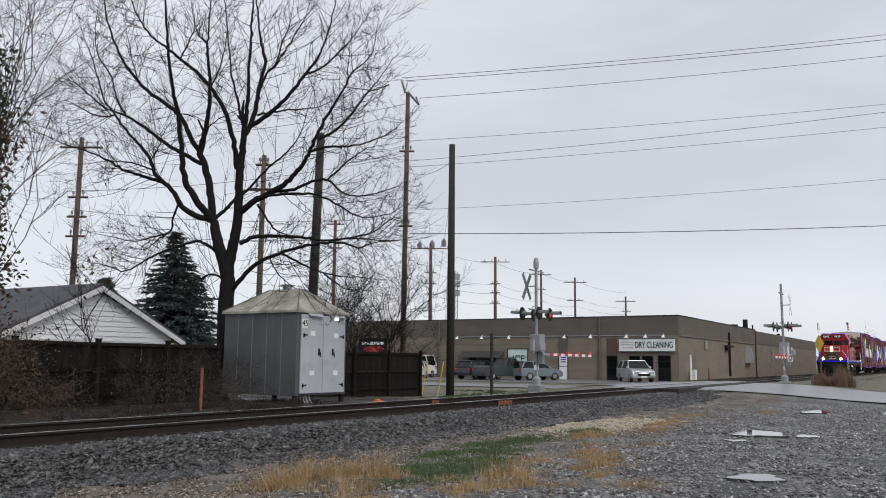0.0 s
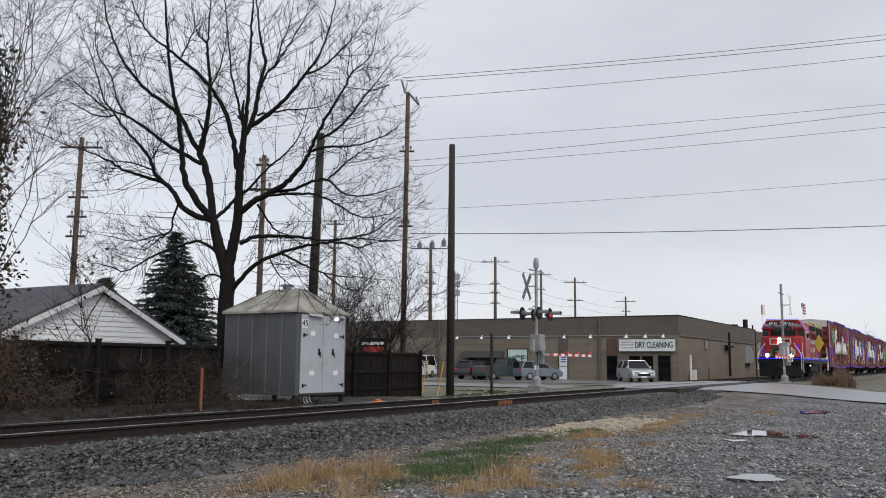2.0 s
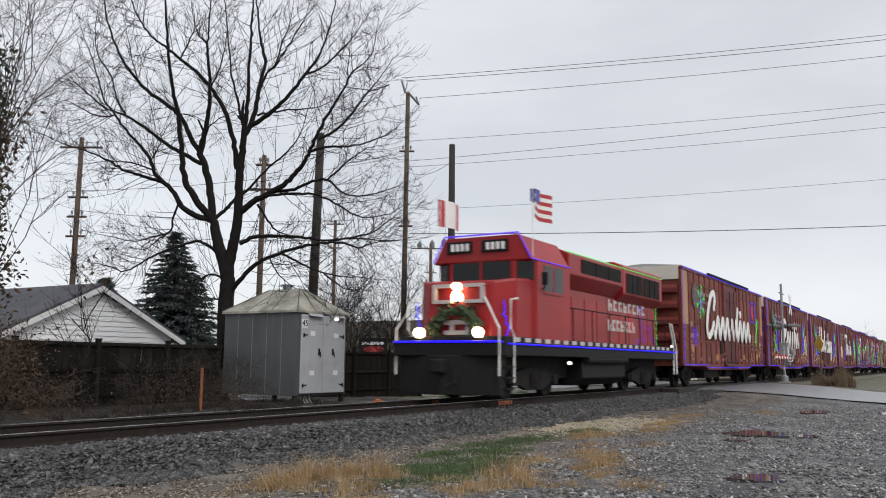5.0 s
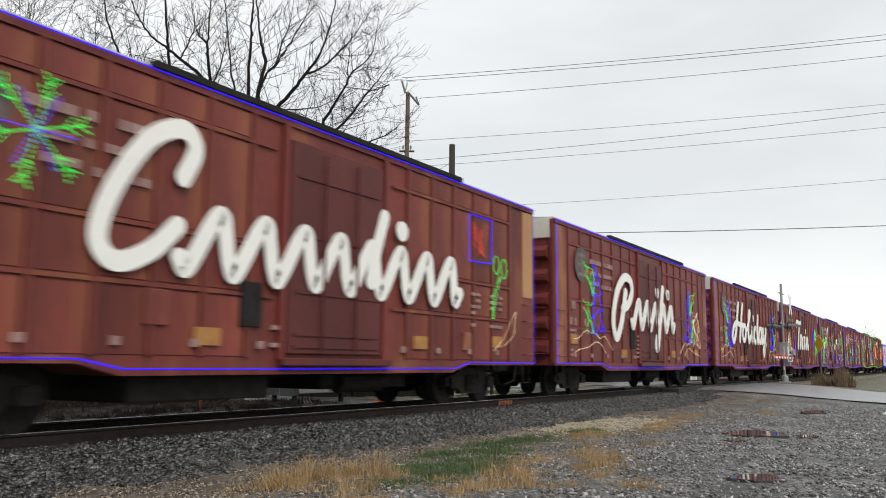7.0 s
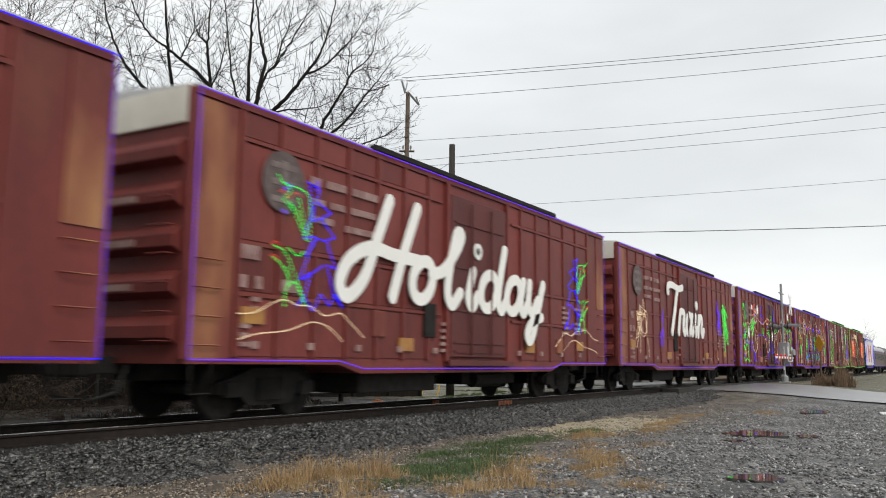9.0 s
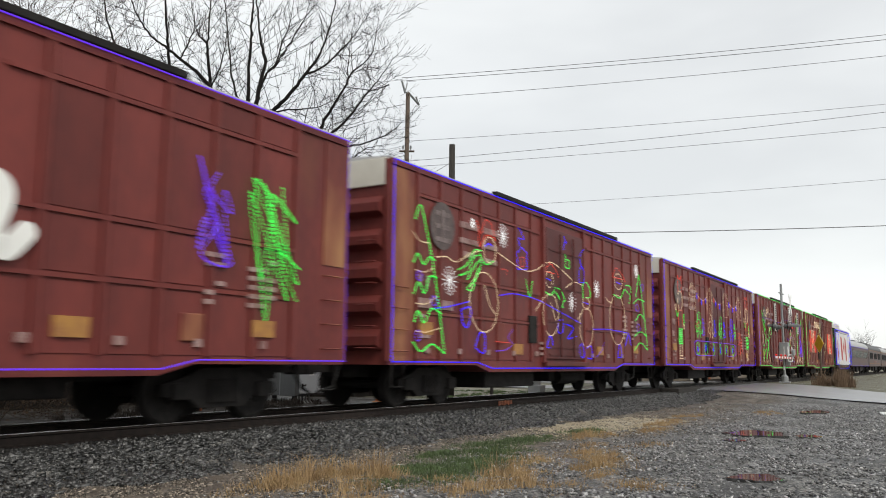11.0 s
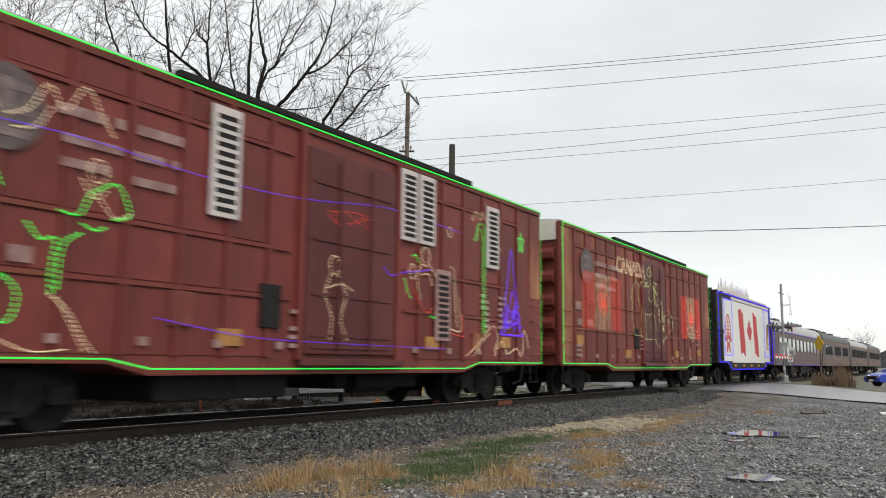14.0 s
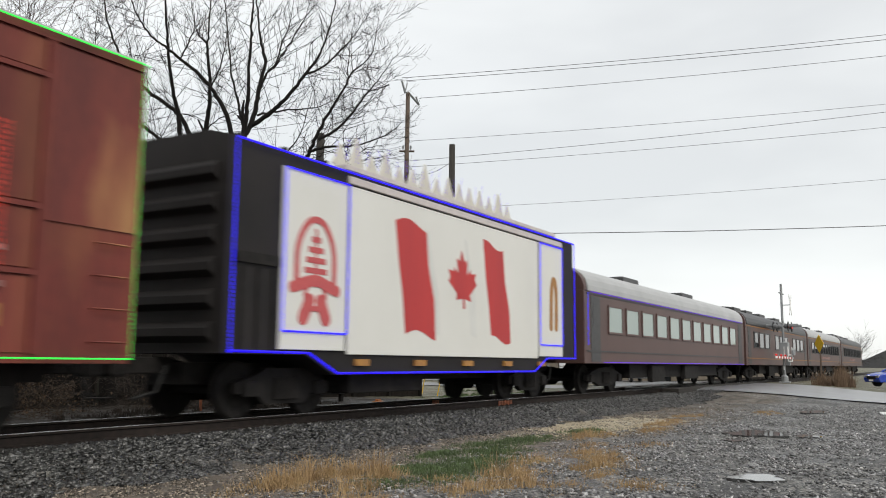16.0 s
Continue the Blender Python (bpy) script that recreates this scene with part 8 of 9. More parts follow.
leds(car5, [[(5.55, 3.27), (5.53, 3.68), (5.81, 3.86), (6.11, 3.74), (6.09, 3.32), (5.55, 3.27)],
            spline([(5.73, 3.85), (5.61, 4.06), (5.93, 4.09), (5.63, 4.34)], 5),
            [(9.64, 3.3), (9.68, 3.64), (9.9, 3.79), (10.07, 3.69), (10.05, 3.31), (9.64, 3.3)],
            spline([(9.87, 3.76), (9.75, 4.05), (10.06, 4.32)], 5),
            spline([(8.54, 4.11), (8.6, 4.35), (8.77, 4.32), (8.55, 4.52)], 5)], M_LED_BLUE, 0.014)
leds(car5, [[(5.72, 3.37), (5.71, 3.59), (5.95, 3.61), (5.94, 3.38), (5.72, 3.37)],
            [(4.33, 1.44), (5.16, 1.42)],
            spline([(4.64, 3.18), (4.93, 3.2), (4.96, 3.07)], 5)], M_LED_RED, 0.01)
leds(car5, [spline([(6.01, 3.08), (6.27, 2.63), (6.44, 3.06)], 5),
            [(8.65, 4.04), (8.66, 3.62), (8.94, 3.63), (8.94, 3.87), (8.65, 3.85)]], M_LED_GREEN, 0.015)
leds(car5, [spline([(4.34, 1.21), (4.88, 1.25), (5.3, 1.4), (5.01, 1.53), (5.29, 1.76)], 5),
            spline([(10.92, 1.11), (11.45, 1.33), (11.73, 1.62)], 5)], M_LED_VIOLET, 0.01)
for x, z, r in ((2.18, 2.69, 0.33), (4.75, 4.01, 0.30), (3.21, 4.10, 0.13), (9.14, 2.68, 0.30), (11.11, 3.21, 0.27), (14.99, 4.13, 0.24)):
    leds(car5, star(x, z, r), M_LED_WHITE, 0.011)

# sixth boxcar: two soldiers, arched windows, a toy train
car6 = boxcar(6, "brown-red boxcar with lit soldiers, arches and toy train", M_LED_BLUE, M_LED_BLUE, rust=0.15)
soldier(car6, 2.08, 1.18, 1.12)
soldier(car6, 14.97, 1.2, 1.13)
for x in (3.5, 6.5, 9.65, 12.6):
    leds(car6, arch(x, 3.22, 1.0, 1.15), M_LED_WARM, 0.0065)
leds(car6, [spline([(x, 4.15), (x + 0.6, 3.85), (x + 1.4, 3.74), (x + 2.1, 3.95)], 5) for x in (4.45, 7.5, 10.6)], M_LED_WARM, 0.012)
hang = [(x + 0.3 + 0.38 * k, 3.62 + 0.07 * abs(k - 2.4) ** 1.4) for x in (4.45, 7.5, 10.6) for k in range(5)]
leds(car6, [q for x, z in hang[::2] for q in ring(x, z, 0.06, 0.12, 8)], M_LED_BLUE, 0.018)
leds(car6, [q for x, z in hang[1::2] for q in ring(x, z, 0.06, 0.12, 8)], M_LED_RED, 0.012)
leds(car6, [spline([(4.35, 1.36), (4.12, 1.62), (4.3, 1.9), (5.2, 1.95), (8.5, 1.95), (11.7, 1.93), (12.02, 1.7), (11.76, 1.39), (8.5, 1.36), (5.2, 1.33), (4.35, 1.36)], 6)], M_LED_VIOLET, 0.016)
for k in range(6):
    leds(car6, ring(4.72 + 1.34 * k, 1.62, 0.24, 0.27), M_LED_GREEN, 0.012)
    leds(car6, scribble(4.58 + 1.34 * k, 1.46, 0.28, 0.32, 9, 70 + k), M_LED_BLUE, 0.014)
for k, (x, m, m2) in enumerate(((4.98, M_LED_GREEN, M_LED_BLUE), (7.13, M_LED_WARM, M_LED_BLUE), (9.0, M_LED_GREEN, M_LED_BLUE), (11.25, M_LED_BLUE, M_LED_GREEN))):
    leds(car6, [spline([(x - 0.36, 2.72), (x - 0.22, 2.84), (x + 0.22, 2.84), (x + 0.36, 2.72)], 4), spline([(x - 0.2, 2.84), (x - 0.16, 3.12), (x + 0.2, 3.16), (x + 0.2, 2.84)], 4),
                spline([(x - 0.24, 2.74), (x - 0.16, 2.52), (x + 0.16, 2.52), (x + 0.24, 2.74)], 4), [(x - 0.12, 2.64), (x, 2.6), (x + 0.12, 2.64)],
                spline([(x - 0.3, 2.08), (x - 0.14, 2.3), (x - 0.2, 2.5)], 4), spline([(x + 0.3, 2.08), (x + 0.14, 2.3), (x + 0.2, 2.5)], 4),
                spline([(x - 0.2, 2.4), (x - 0.4, 2.3), (x - 0.55, 2.6)], 4), spline([(x + 0.2, 2.4), (x + 0.42, 2.26), (x + 0.6, 2.45)], 4)], m, 0.014)
    leds(car6, [[(x + 0.62, 2.2), (x + 0.9, 2.25), (x + 0.82, 2.6), (x + 0.66, 2.52), (x + 0.62, 2.2)], spline([(x + 0.7, 2.6), (x + 0.62, 2.95), (x + 0.85, 2.7)], 4)], m2, 0.016)
leds(car6, [[(4.9, 2.45), (4.5, 2.6), (4.9, 2.75), (4.9, 2.45)], [(13.2, 1.5), (13.6, 2.2), (13.0, 2.4), (13.8, 1.5)]] + [[(12.6, 1.5), (13.15, 1.45), (13.2, 1.95), (12.65, 2.0), (12.6, 1.5)], [(12.7, 2.1), (13.2, 2.05), (13.25, 2.5), (12.75, 2.55), (12.7, 2.1)]], M_LED_RED, 0.011)

# seventh boxcar: lit musicians and louvres
car7 = boxcar(7, "brown-red boxcar with lit musicians and pale louvres", M_LED_GREEN, M_LED_VIOLET, rust=0.1, louvers=True)
leds(car7, [spline([(1.9, 3.75), (2.2, 3.9), (2.44, 4.26), (2.66, 3.98), (2.95, 4.36), (3.2, 4.05), (3.41, 3.8)], 4), spline([(2.0, 3.62), (2.3, 3.7), (2.5, 4.0)], 4)], M_LED_WARM, 0.012)
leds(car7, [spline([(2.67, 2.74), (2.95, 2.72), (3.1, 3.0), (3.25, 3.1), (3.5, 3.2), (3.68, 2.95), (3.7, 2.8), (3.45, 2.72)], 4), spline([(3.0, 2.62), (3.2, 2.55), (3.35, 2.62)], 4)], M_LED_GREEN, 0.015)
leds(car7, [*ring(3.2, 3.32, 0.14, 0.16, 10), spline([(3.1, 3.15), (3.3, 2.9), (3.5, 2.75), (3.75, 2.85)], 4), spline([(2.95, 3.2), (3.15, 2.95), (3.35, 3.1)], 4)], M_LED_WARM, 0.010)
leds(car7, [spline([(0.95, 4.1), (1.2, 3.5), (1.5, 3.0), (1.75, 2.6), (1.6, 2.2), (1.2, 2.0)], 4), spline([(1.35, 3.6), (1.7, 3.3), (1.9, 2.9)], 4),
            spline([(2.25, 2.55), (2.45, 2.35), (2.66, 2.39), (2.62, 2.0), (2.64, 1.7)], 4), spline([(3.0, 2.5), (2.75, 2.3), (2.7, 1.75)], 4),
            spline([(1.5, 1.6), (1.9, 1.9), (2.2, 1.7), (2.1, 1.35), (1.7, 1.4)], 4), spline([(1.0, 1.9), (1.3, 1.5), (1.1, 1.2)], 4)], M_LED_GREEN, 0.016)
leds(car7, [spline([(0.9, 1.4), (1.3, 1.1), (1.8, 1.2), (2.4, 1.02), (2.9, 1.05)], 4), spline([(2.6, 1.72), (2.9, 1.5), (3.1, 1.2), (3.3, 1.0)], 4), spline([(2.7, 1.7), (2.95, 1.35), (3.15, 1.02)], 4),
            spline([(0.9, 2.9), (1.15, 2.5), (1.0, 2.2)], 4), spline([(1.2, 3.9), (1.6, 4.15), (1.8, 3.8)], 4)], M_LED_WARM, 0.010)
leds(car7, [*ring(8.1, 2.62, 0.14, 0.17, 10), spline([(8.0, 2.45), (7.85, 2.1), (8.05, 1.7), (8.0, 1.3)], 4), spline([(8.2, 2.45), (8.45, 2.1), (8.3, 1.7), (8.5, 1.3)], 4), spline([(7.9, 2.2), (8.3, 2.3), (8.65, 2.2)], 4)], M_LED_WARM, 0.010)
leds(car7, scribble(7.6, 3.3, 1.6, 0.35, 14, 105), M_LED_RED, 0.005)
leds(car7, [*ring(11.12, 3.1, 0.16, 0.2, 12), spline([(10.95, 2.95), (10.8, 2.6), (10.95, 2.2)], 4), spline([(11.25, 2.95), (11.55, 2.7), (11.65, 2.2), (11.5, 2.1)], 4), spline([(10.95, 2.7), (11.25, 2.75), (11.4, 2.5)], 4),
            *ring(10.62, 2.75, 0.12, 0.16, 8), spline([(12.45, 1.7), (12.35, 2.3), (12.3, 2.9), (12.1, 3.0)], 4), spline([(12.15, 1.65), (12.6, 1.65), (12.5, 2.4)], 4)], M_LED_WARM, 0.011)
leds(car7, [spline([(10.32, 2.6), (10.45, 2.3), (10.6, 2.2)], 4), spline([(10.6, 3.05), (10.75, 3.1), (10.85, 2.95)], 4), spline([(11.3, 1.9), (11.5, 1.85), (11.6, 2.0)], 4)], M_LED_GREEN, 0.013)
leds(car7, [spline([(10.6, 2.45), (10.9, 2.15), (11.2, 1.95), (11.4, 2.05)], 4), [(12.2, 1.55), (12.75, 1.5), (12.65, 2.0)]], M_LED_RED, 0.009)
leds(car7, [spline([(9.6, 2.75), (9.85, 2.6), (10.3, 2.7), (10.9, 2.78), (11.3, 2.85)], 5)], M_LED_VIOLET, 0.012)
leds(car7, [[(13.62, 1.6), (13.62, 3.6)], [(13.74, 1.6), (13.74, 3.6)], spline([(13.62, 3.6), (13.6, 3.95), (13.42, 3.98), (13.32, 3.7)], 4), spline([(13.74, 3.6), (13.72, 4.08), (13.4, 4.1), (13.22, 3.7)], 4)], M_LED_GREEN, 0.011)
leds(car7, [spline([(13.1, 4.15), (13.3, 4.4), (13.5, 4.2), (13.6, 4.45), (13.8, 4.2), (14.0, 4.0), (14.4, 3.75), (14.6, 3.6)], 4), *ring(12.1, 3.75, 0.1, 0.12, 8)], M_LED_WARM, 0.010)
leds(car7, fir(15.1, 1.62, 2.1, 0.6) + fir(15.2, 1.6, 1.1, 0.62) + scribble(14.7, 1.65, 0.9, 0.8, 14, 108), M_LED_VIOLET, 0.017)
leds(car7, [[(15.66, 4.22), (15.54, 3.72), (15.86, 4.06), (15.46, 4.06), (15.78, 3.72), (15.66, 4.22)]], M_LED_GREEN, 0.012)
leds(car7, [spline([(12.86, 1.08), (13.3, 1.3), (13.7, 1.55), (14.16, 1.8), (14.4, 1.5), (14.2, 1.2)], 4), spline([(13.2, 1.08), (13.6, 1.4), (14.0, 1.62)], 4), spline([(14.2, 1.1), (14.6, 1.45), (14.9, 1.15), (15.4, 1.3), (15.7, 1.1), (15.85, 1.75), (16.12, 1.3)], 4)], M_LED_WARM, 0.011)
leds(car7, [spline([(4.2, 1.5), (6.0, 1.3), (8.0, 1.25), (12.0, 1.22)], 5), spline([(1.0, 3.65), (3.0, 3.7), (5.0, 3.6), (7.2, 3.65), (9.8, 3.9), (12.6, 3.8)], 5)], M_LED_VIOLET, 0.008)

# eighth boxcar: lit flags and map outline
car8 = boxcar(8, "faded brown-red boxcar with lit flags and map", M_LED_GREEN, M_LED_GREEN, rust=1.0)
for x, w in ((1.48, 3.39), (12.14, 2.91)):
    leds(car8, [[(x + f * w, 1.98), (x + f * w, 3.70)] for f in np.linspace(0, 0.28, 15)] + [[(x + f * w, 1.98), (x + f * w, 3.70)] for f in np.linspace(0.72, 1.0, 15)], M_LED_RED, 0.0065)
    leds(car8, [[(x + f * w, 1.98), (x + f * w, 3.70)] for f in np.linspace(0.31, 0.69, 12)], M_LED_WARM, 0.006)
    lo = leaf_outline(x + w / 2, 2.8, 0.66)
    leds(car8, [lo + lo[:1]] + scribble(x + w / 2 - 0.35, 2.55, 0.7, 0.6, 18, 111), M_LED_RED, 0.014)
shore = [(6.45, 3.81), (5.85, 3.27), (6.03, 3.04), (6.05, 2.75), (6.09, 2.47), (6.17, 1.96), (7.2, 1.85), (8.18, 1.77), (8.8, 1.72), (9.31, 1.43), (9.5, 1.75), (9.92, 1.95),
         (10.5, 2.25), (10.83, 2.58), (10.29, 2.98), (9.9, 2.7), (9.6, 2.5), (9.53, 3.16), (9.0, 3.3), (8.8, 3.0), (8.5, 3.4), (8.8, 3.86), (8.3, 3.95), (8.01, 4.45), (7.6, 4.0), (7.11, 3.78), (6.8, 3.6), (6.45, 3.81)]
jig = random.Random(81)
leds(car8, [spline([(a + jig.uniform(-0.09, 0.09), b + jig.uniform(-0.07, 0.07)) for a, b in spline(shore, 2)], 3)], M_LED_LIME, 0.008)
leds(car8, [spline([(6.6, 3.6), (6.9, 2.9), (7.74, 2.68), (8.4, 2.75), (8.7, 2.4), (8.6, 1.8)], 4), [(7.0, 2.8), (6.95, 1.9)], [(7.5, 2.7), (7.5, 1.85)], [(8.05, 2.7), (8.1, 1.8)],
            *ring(8.2, 3.4, 0.35, 0.25, 9), *ring(7.9, 3.9, 0.25, 0.2, 7), *ring(9.3, 2.7, 0.2, 0.3, 8),
            *[spline([(x + jig.uniform(-0.3, 0.3), z + jig.uniform(-0.16, 0.16)) for _ in range(7)], 3) for x, z in ((7.6, 3.75), (8.1, 4.15), (8.7, 3.55), (9.2, 3.0), (10.4, 2.6), (9.8, 2.3), (8.4, 3.7))]], M_LED_LIME, 0.007)


def lit_words(parent, body, size, x, z, label):
    """Words drawn with small bulbs along the letters' outlines."""
    cu = bpy.data.curves.new("words", "FONT")
    cu.body, cu.size, cu.fill_mode, cu.align_x, cu.align_y = body, size, "NONE", "CENTER", "CENTER"
    tmp = new("words_tmp", cu)
    me = bpy.data.meshes.new_from_object(tmp.evaluated_get(bpy.context.evaluated_depsgraph_get()))
    bpy.data.objects.remove(tmp)
    bm = B()
    for e in me.edges:
        a, b = (me.vertices[i].co for i in e.vertices)
        bulbs(bm, [(x + a.x, z + a.y), (x + b.x, z + b.y)], -1.66, 0.010, 0.07, 0.6)
    return tagged(part("words", bm, M_LED_WARM, parent, label), kind="stuff")


lit_words(car8, "CANADA", 0.72, 5.97, 4.16, "the word CANADA in small warm lights")
train += [(c, 18.4 * k) for k, c in enumerate((car1, car2, car3, car4, car5, car6, car7, car8))]


# ---- stage car ----
def stage_car():
    c = thing("stage_car", "dark stage boxcar with white folding side and painted flag", "stage car", (0, TRACK_Y, RAIL), group="cars of the train")
    L, side, top = 13.8, 1.55, 4.40
    bm = B()
    prism(bm, [(0, 1.04), (1.94, 1.04), (2.72, 0.70), (L - 2.8, 0.70), (L - 2.0, 1.04), (L, 1.04), (L, top), (0, top)], "y", -side, side)
    part("body", bm, M_STAGE_BLACK, c)
    bm = B()
    prism(bm, [(-side, top), (side, top), (side - 0.5, top + 0.14), (-side + 0.5, top + 0.14)], "x", 0, L)
    for k in range(12):
        box(bm, 0.5 + k * 1.1, 0.58 + k * 1.1, -side + 0.3, side - 0.3, top + 0.1, top + 0.2)
    part("roof", bm, M_STAGE_BLACK, c)
    bm = B()
    box(bm, 3.0, 12.9, -side - 0.06, -side + 0.01, top - 0.22, top - 0.08, 0.01)
    box(bm, 2.9, 12.5, -side - 0.03, -side + 0.2, top + 0.03, top + 0.13, 0.01)
    part("side_rail", bm, M_GREY_BAR, c, "pale grey rail above the folding side")
    bm = B()
    box(bm, 1.22, 2.95, -side - 0.05, -side + 0.01, 1.12, top - 0.25, 0.01)
    p1 = part("panel", bm, M_STAGE_WHITE, c, "white end panel with printed red emblem")
    bm = B()
    box(bm, 3.04, 11.25, -side - 0.05, -side + 0.01, 1.06, top - 0.26, 0.01)
    p2 = part("panel", bm, M_STAGE_WHITE, c, "large white folding side panel")
    bm = B()
    box(bm, 11.36, 12.9, -side - 0.05, -side + 0.01, 1.12, top - 0.25, 0.01)
    p3 = part("panel", bm, M_STAGE_WHITE, c, "white end panel with small yellow emblem")
    for x0, x1, ph in ((4.5, 5.66, 0.0), (8.18, 9.21, 1.2)):
        bm = B()
        top_l, bot_l = [], []
        for k in range(13):
            f = k / 12
            x = x0 + (x1 - x0) * f
            w = 0.10 * math.sin(4.4 * f + ph)
            top_l.append((x, 3.72 + w))
            bot_l.append((x + 0.40, 1.48 + w))
        mid_l = [(x0 + 0.14, 2.9), (x0 + 0.3, 2.2)]
        mid_r = [(x1 + 0.10, 2.9), (x1 + 0.34, 2.2)]
        prism(bm, bot_l + mid_r[::-1] + top_l[::-1] + mid_l, "y", -side - 0.056, -side - 0.045)
        part("flag_band", bm, M_FLAG_RED, p2, "waving red band of the painted flag")
    for x0, ph in ((5.95, 0.4), (7.6, 1.3)):
        bm = B()
        prism(bm, [(x0, 1.55), (x0 + 0.28, 1.5), (x0 + 0.2, 2.4), (x0 - 0.08, 3.2), (x0 - 0.2, 3.66), (x0 - 0.32, 3.7), (x0 - 0.14, 2.6)], "y", -side - 0.0535, -side - 0.045)
        part("flag_fold", bm, M_FOLD, p2, "pale grey fold of the painted flag")
    bm = B()
    o = leaf_outline(7.2, 2.62, 0.80)
    prism(bm, [(x + 0.09 * (3.0 - z), z) for x, z in o], "y", -side - 0.058, -side - 0.045)
    part("flag_leaf", bm, M_FLAG_RED, p2, "red painted maple leaf")
    bm = B()
    cx = 2.08
    stroke(bm, [(cx - 0.50, 2.25), (cx - 0.48, 2.85), (cx - 0.26, 3.25), (cx, 3.36), (cx + 0.26, 3.25), (cx + 0.48, 2.85), (cx + 0.50, 2.25)], 0.12, -side - 0.06)
    stroke(bm, [(cx - 0.58, 2.16), (cx, 2.30), (cx + 0.58, 2.16)], 0.20, -side - 0.063)
    stroke(bm, oval(cx, 2.06, 0.26, 0.24, 0), 0.09, -side - 0.066, closed=True)
    for x in (cx - 0.30, cx + 0.30):
        stroke(bm, [(cx + (x - cx) * 0.5, 1.95), (x, 1.66)], 0.26, -side - 0.0605)
    for z, hw in ((2.42, 0.30), (2.60, 0.26), (2.78, 0.20), (2.96, 0.12)):
        box(bm, cx - hw, cx + hw, -side - 0.058, -side - 0.045, z, z + 0.10)
    box(bm, cx - 0.03, cx + 0.03, -side - 0.0575, -side - 0.045, 2.4, 3.2)
    part("emblem", bm, M_PINK, p1, "round red printed emblem")
    bm = B()
    stroke(bm, [(12.1, 1.9), (12.15, 2.9), (12.3, 3.2), (12.45, 2.9), (12.45, 1.9)], 0.2, -side - 0.06)
    part("emblem", bm, M_LABEL_YELLOW, p3, "pale yellow printed emblem")
    bm = B()
    for k in range(5):
        box(bm, 3.3 + 2.0 * k, 3.7 + 2.0 * k, -side - 0.06, -side - 0.0, 0.86, 0.98)
    part("reflector", bm, M_LABEL_YELLOW, c)
    bm = B()
    for x in (0.35, 0.7, 1.05):
        box(bm, x, x + 0.05, -side - 0.03, -side, 1.1, 2.4)
    box(bm, 0.2, 1.18, -side - 0.05, -side, 2.45, 2.62)
    part("door", bm, M_DARK, c)
    for x, s in ((0, -1), (L, 1)):
        for k in range(6):
            bm = B()
            z = 1.2 + k * 0.5
            prism(bm, [(x, z), (x + s * 0.13, z + 0.1), (x + s * 0.13, z + 0.22), (x, z + 0.32)], "y", -1.35, 1.35)
            part("end_corrugation", bm, M_STAGE_BLACK, c)
    # cut-out row of little trees along the roof edge
    rng = random.Random(8)
    for k in range(15):
        bm = B()
        x, h = 3.6 + k * 0.52, rng.uniform(0.6, 0.9)
        out = [(x - 0.3, 0), (x + 0.3, 0), (x + 0.18, h * 0.35), (x + 0.25, h * 0.36), (x + 0.1, h * 0.7), (x, h), (x - 0.1, h * 0.7), (x - 0.25, h * 0.36), (x - 0.18, h * 0.35)]
        prism(bm, [(a, top + 0.1 + b) for a, b in out], "y", -0.9, -0.86)
        part("roof_cutout", bm, M_END_WHITE, c, "pale cut-out fir tree on the roof")
    leds(c, [[(3.4 + 0.35 * k, top + 0.45), (3.45 + 0.35 * k, top + 0.8 + 0.1 * (k % 3))] for k in range(22)], M_LED_VIOLET, 0.008, y=-0.92)
    bm = B()
    box(bm, 0.3, L - 0.3, -0.4, 0.4, 0.55, 0.9)
    box(bm, 3.5, 6.0, -1.3, -0.6, 0.35, 0.72, 0.02)
    part("underframe", bm, M_DARK, c)
    edge = -side - 0.07
    led(c, [(0.1, 1.04), (0.1, top - 0.02), (L - 0.05, top - 0.02), (L - 0.05, 1.06)], M_LED_BLUE, edge, 0.026)
    led(c, [(0.05, 1.08), (1.94, 1.07), (2.72, 0.73), (L - 2.8, 0.73), (L - 2.0, 1.07), (L, 1.08)], M_LED_BLUE, edge, 0.026)
    for x0, x1 in ((1.25, 2.97), (11.38, 12.88)):
        led(c, [(x0, 1.42), (x1, 1.42), (x1, top - 0.26), (x0, top - 0.26)], M_LED_BLUE, edge, 0.022, closed=True)
    bogie(c, 2.0)
    bogie(c, L - 2.0)
    coupler(c, L, 0.85)
    return c


stage = stage_car()
train.append((stage, 147.45))


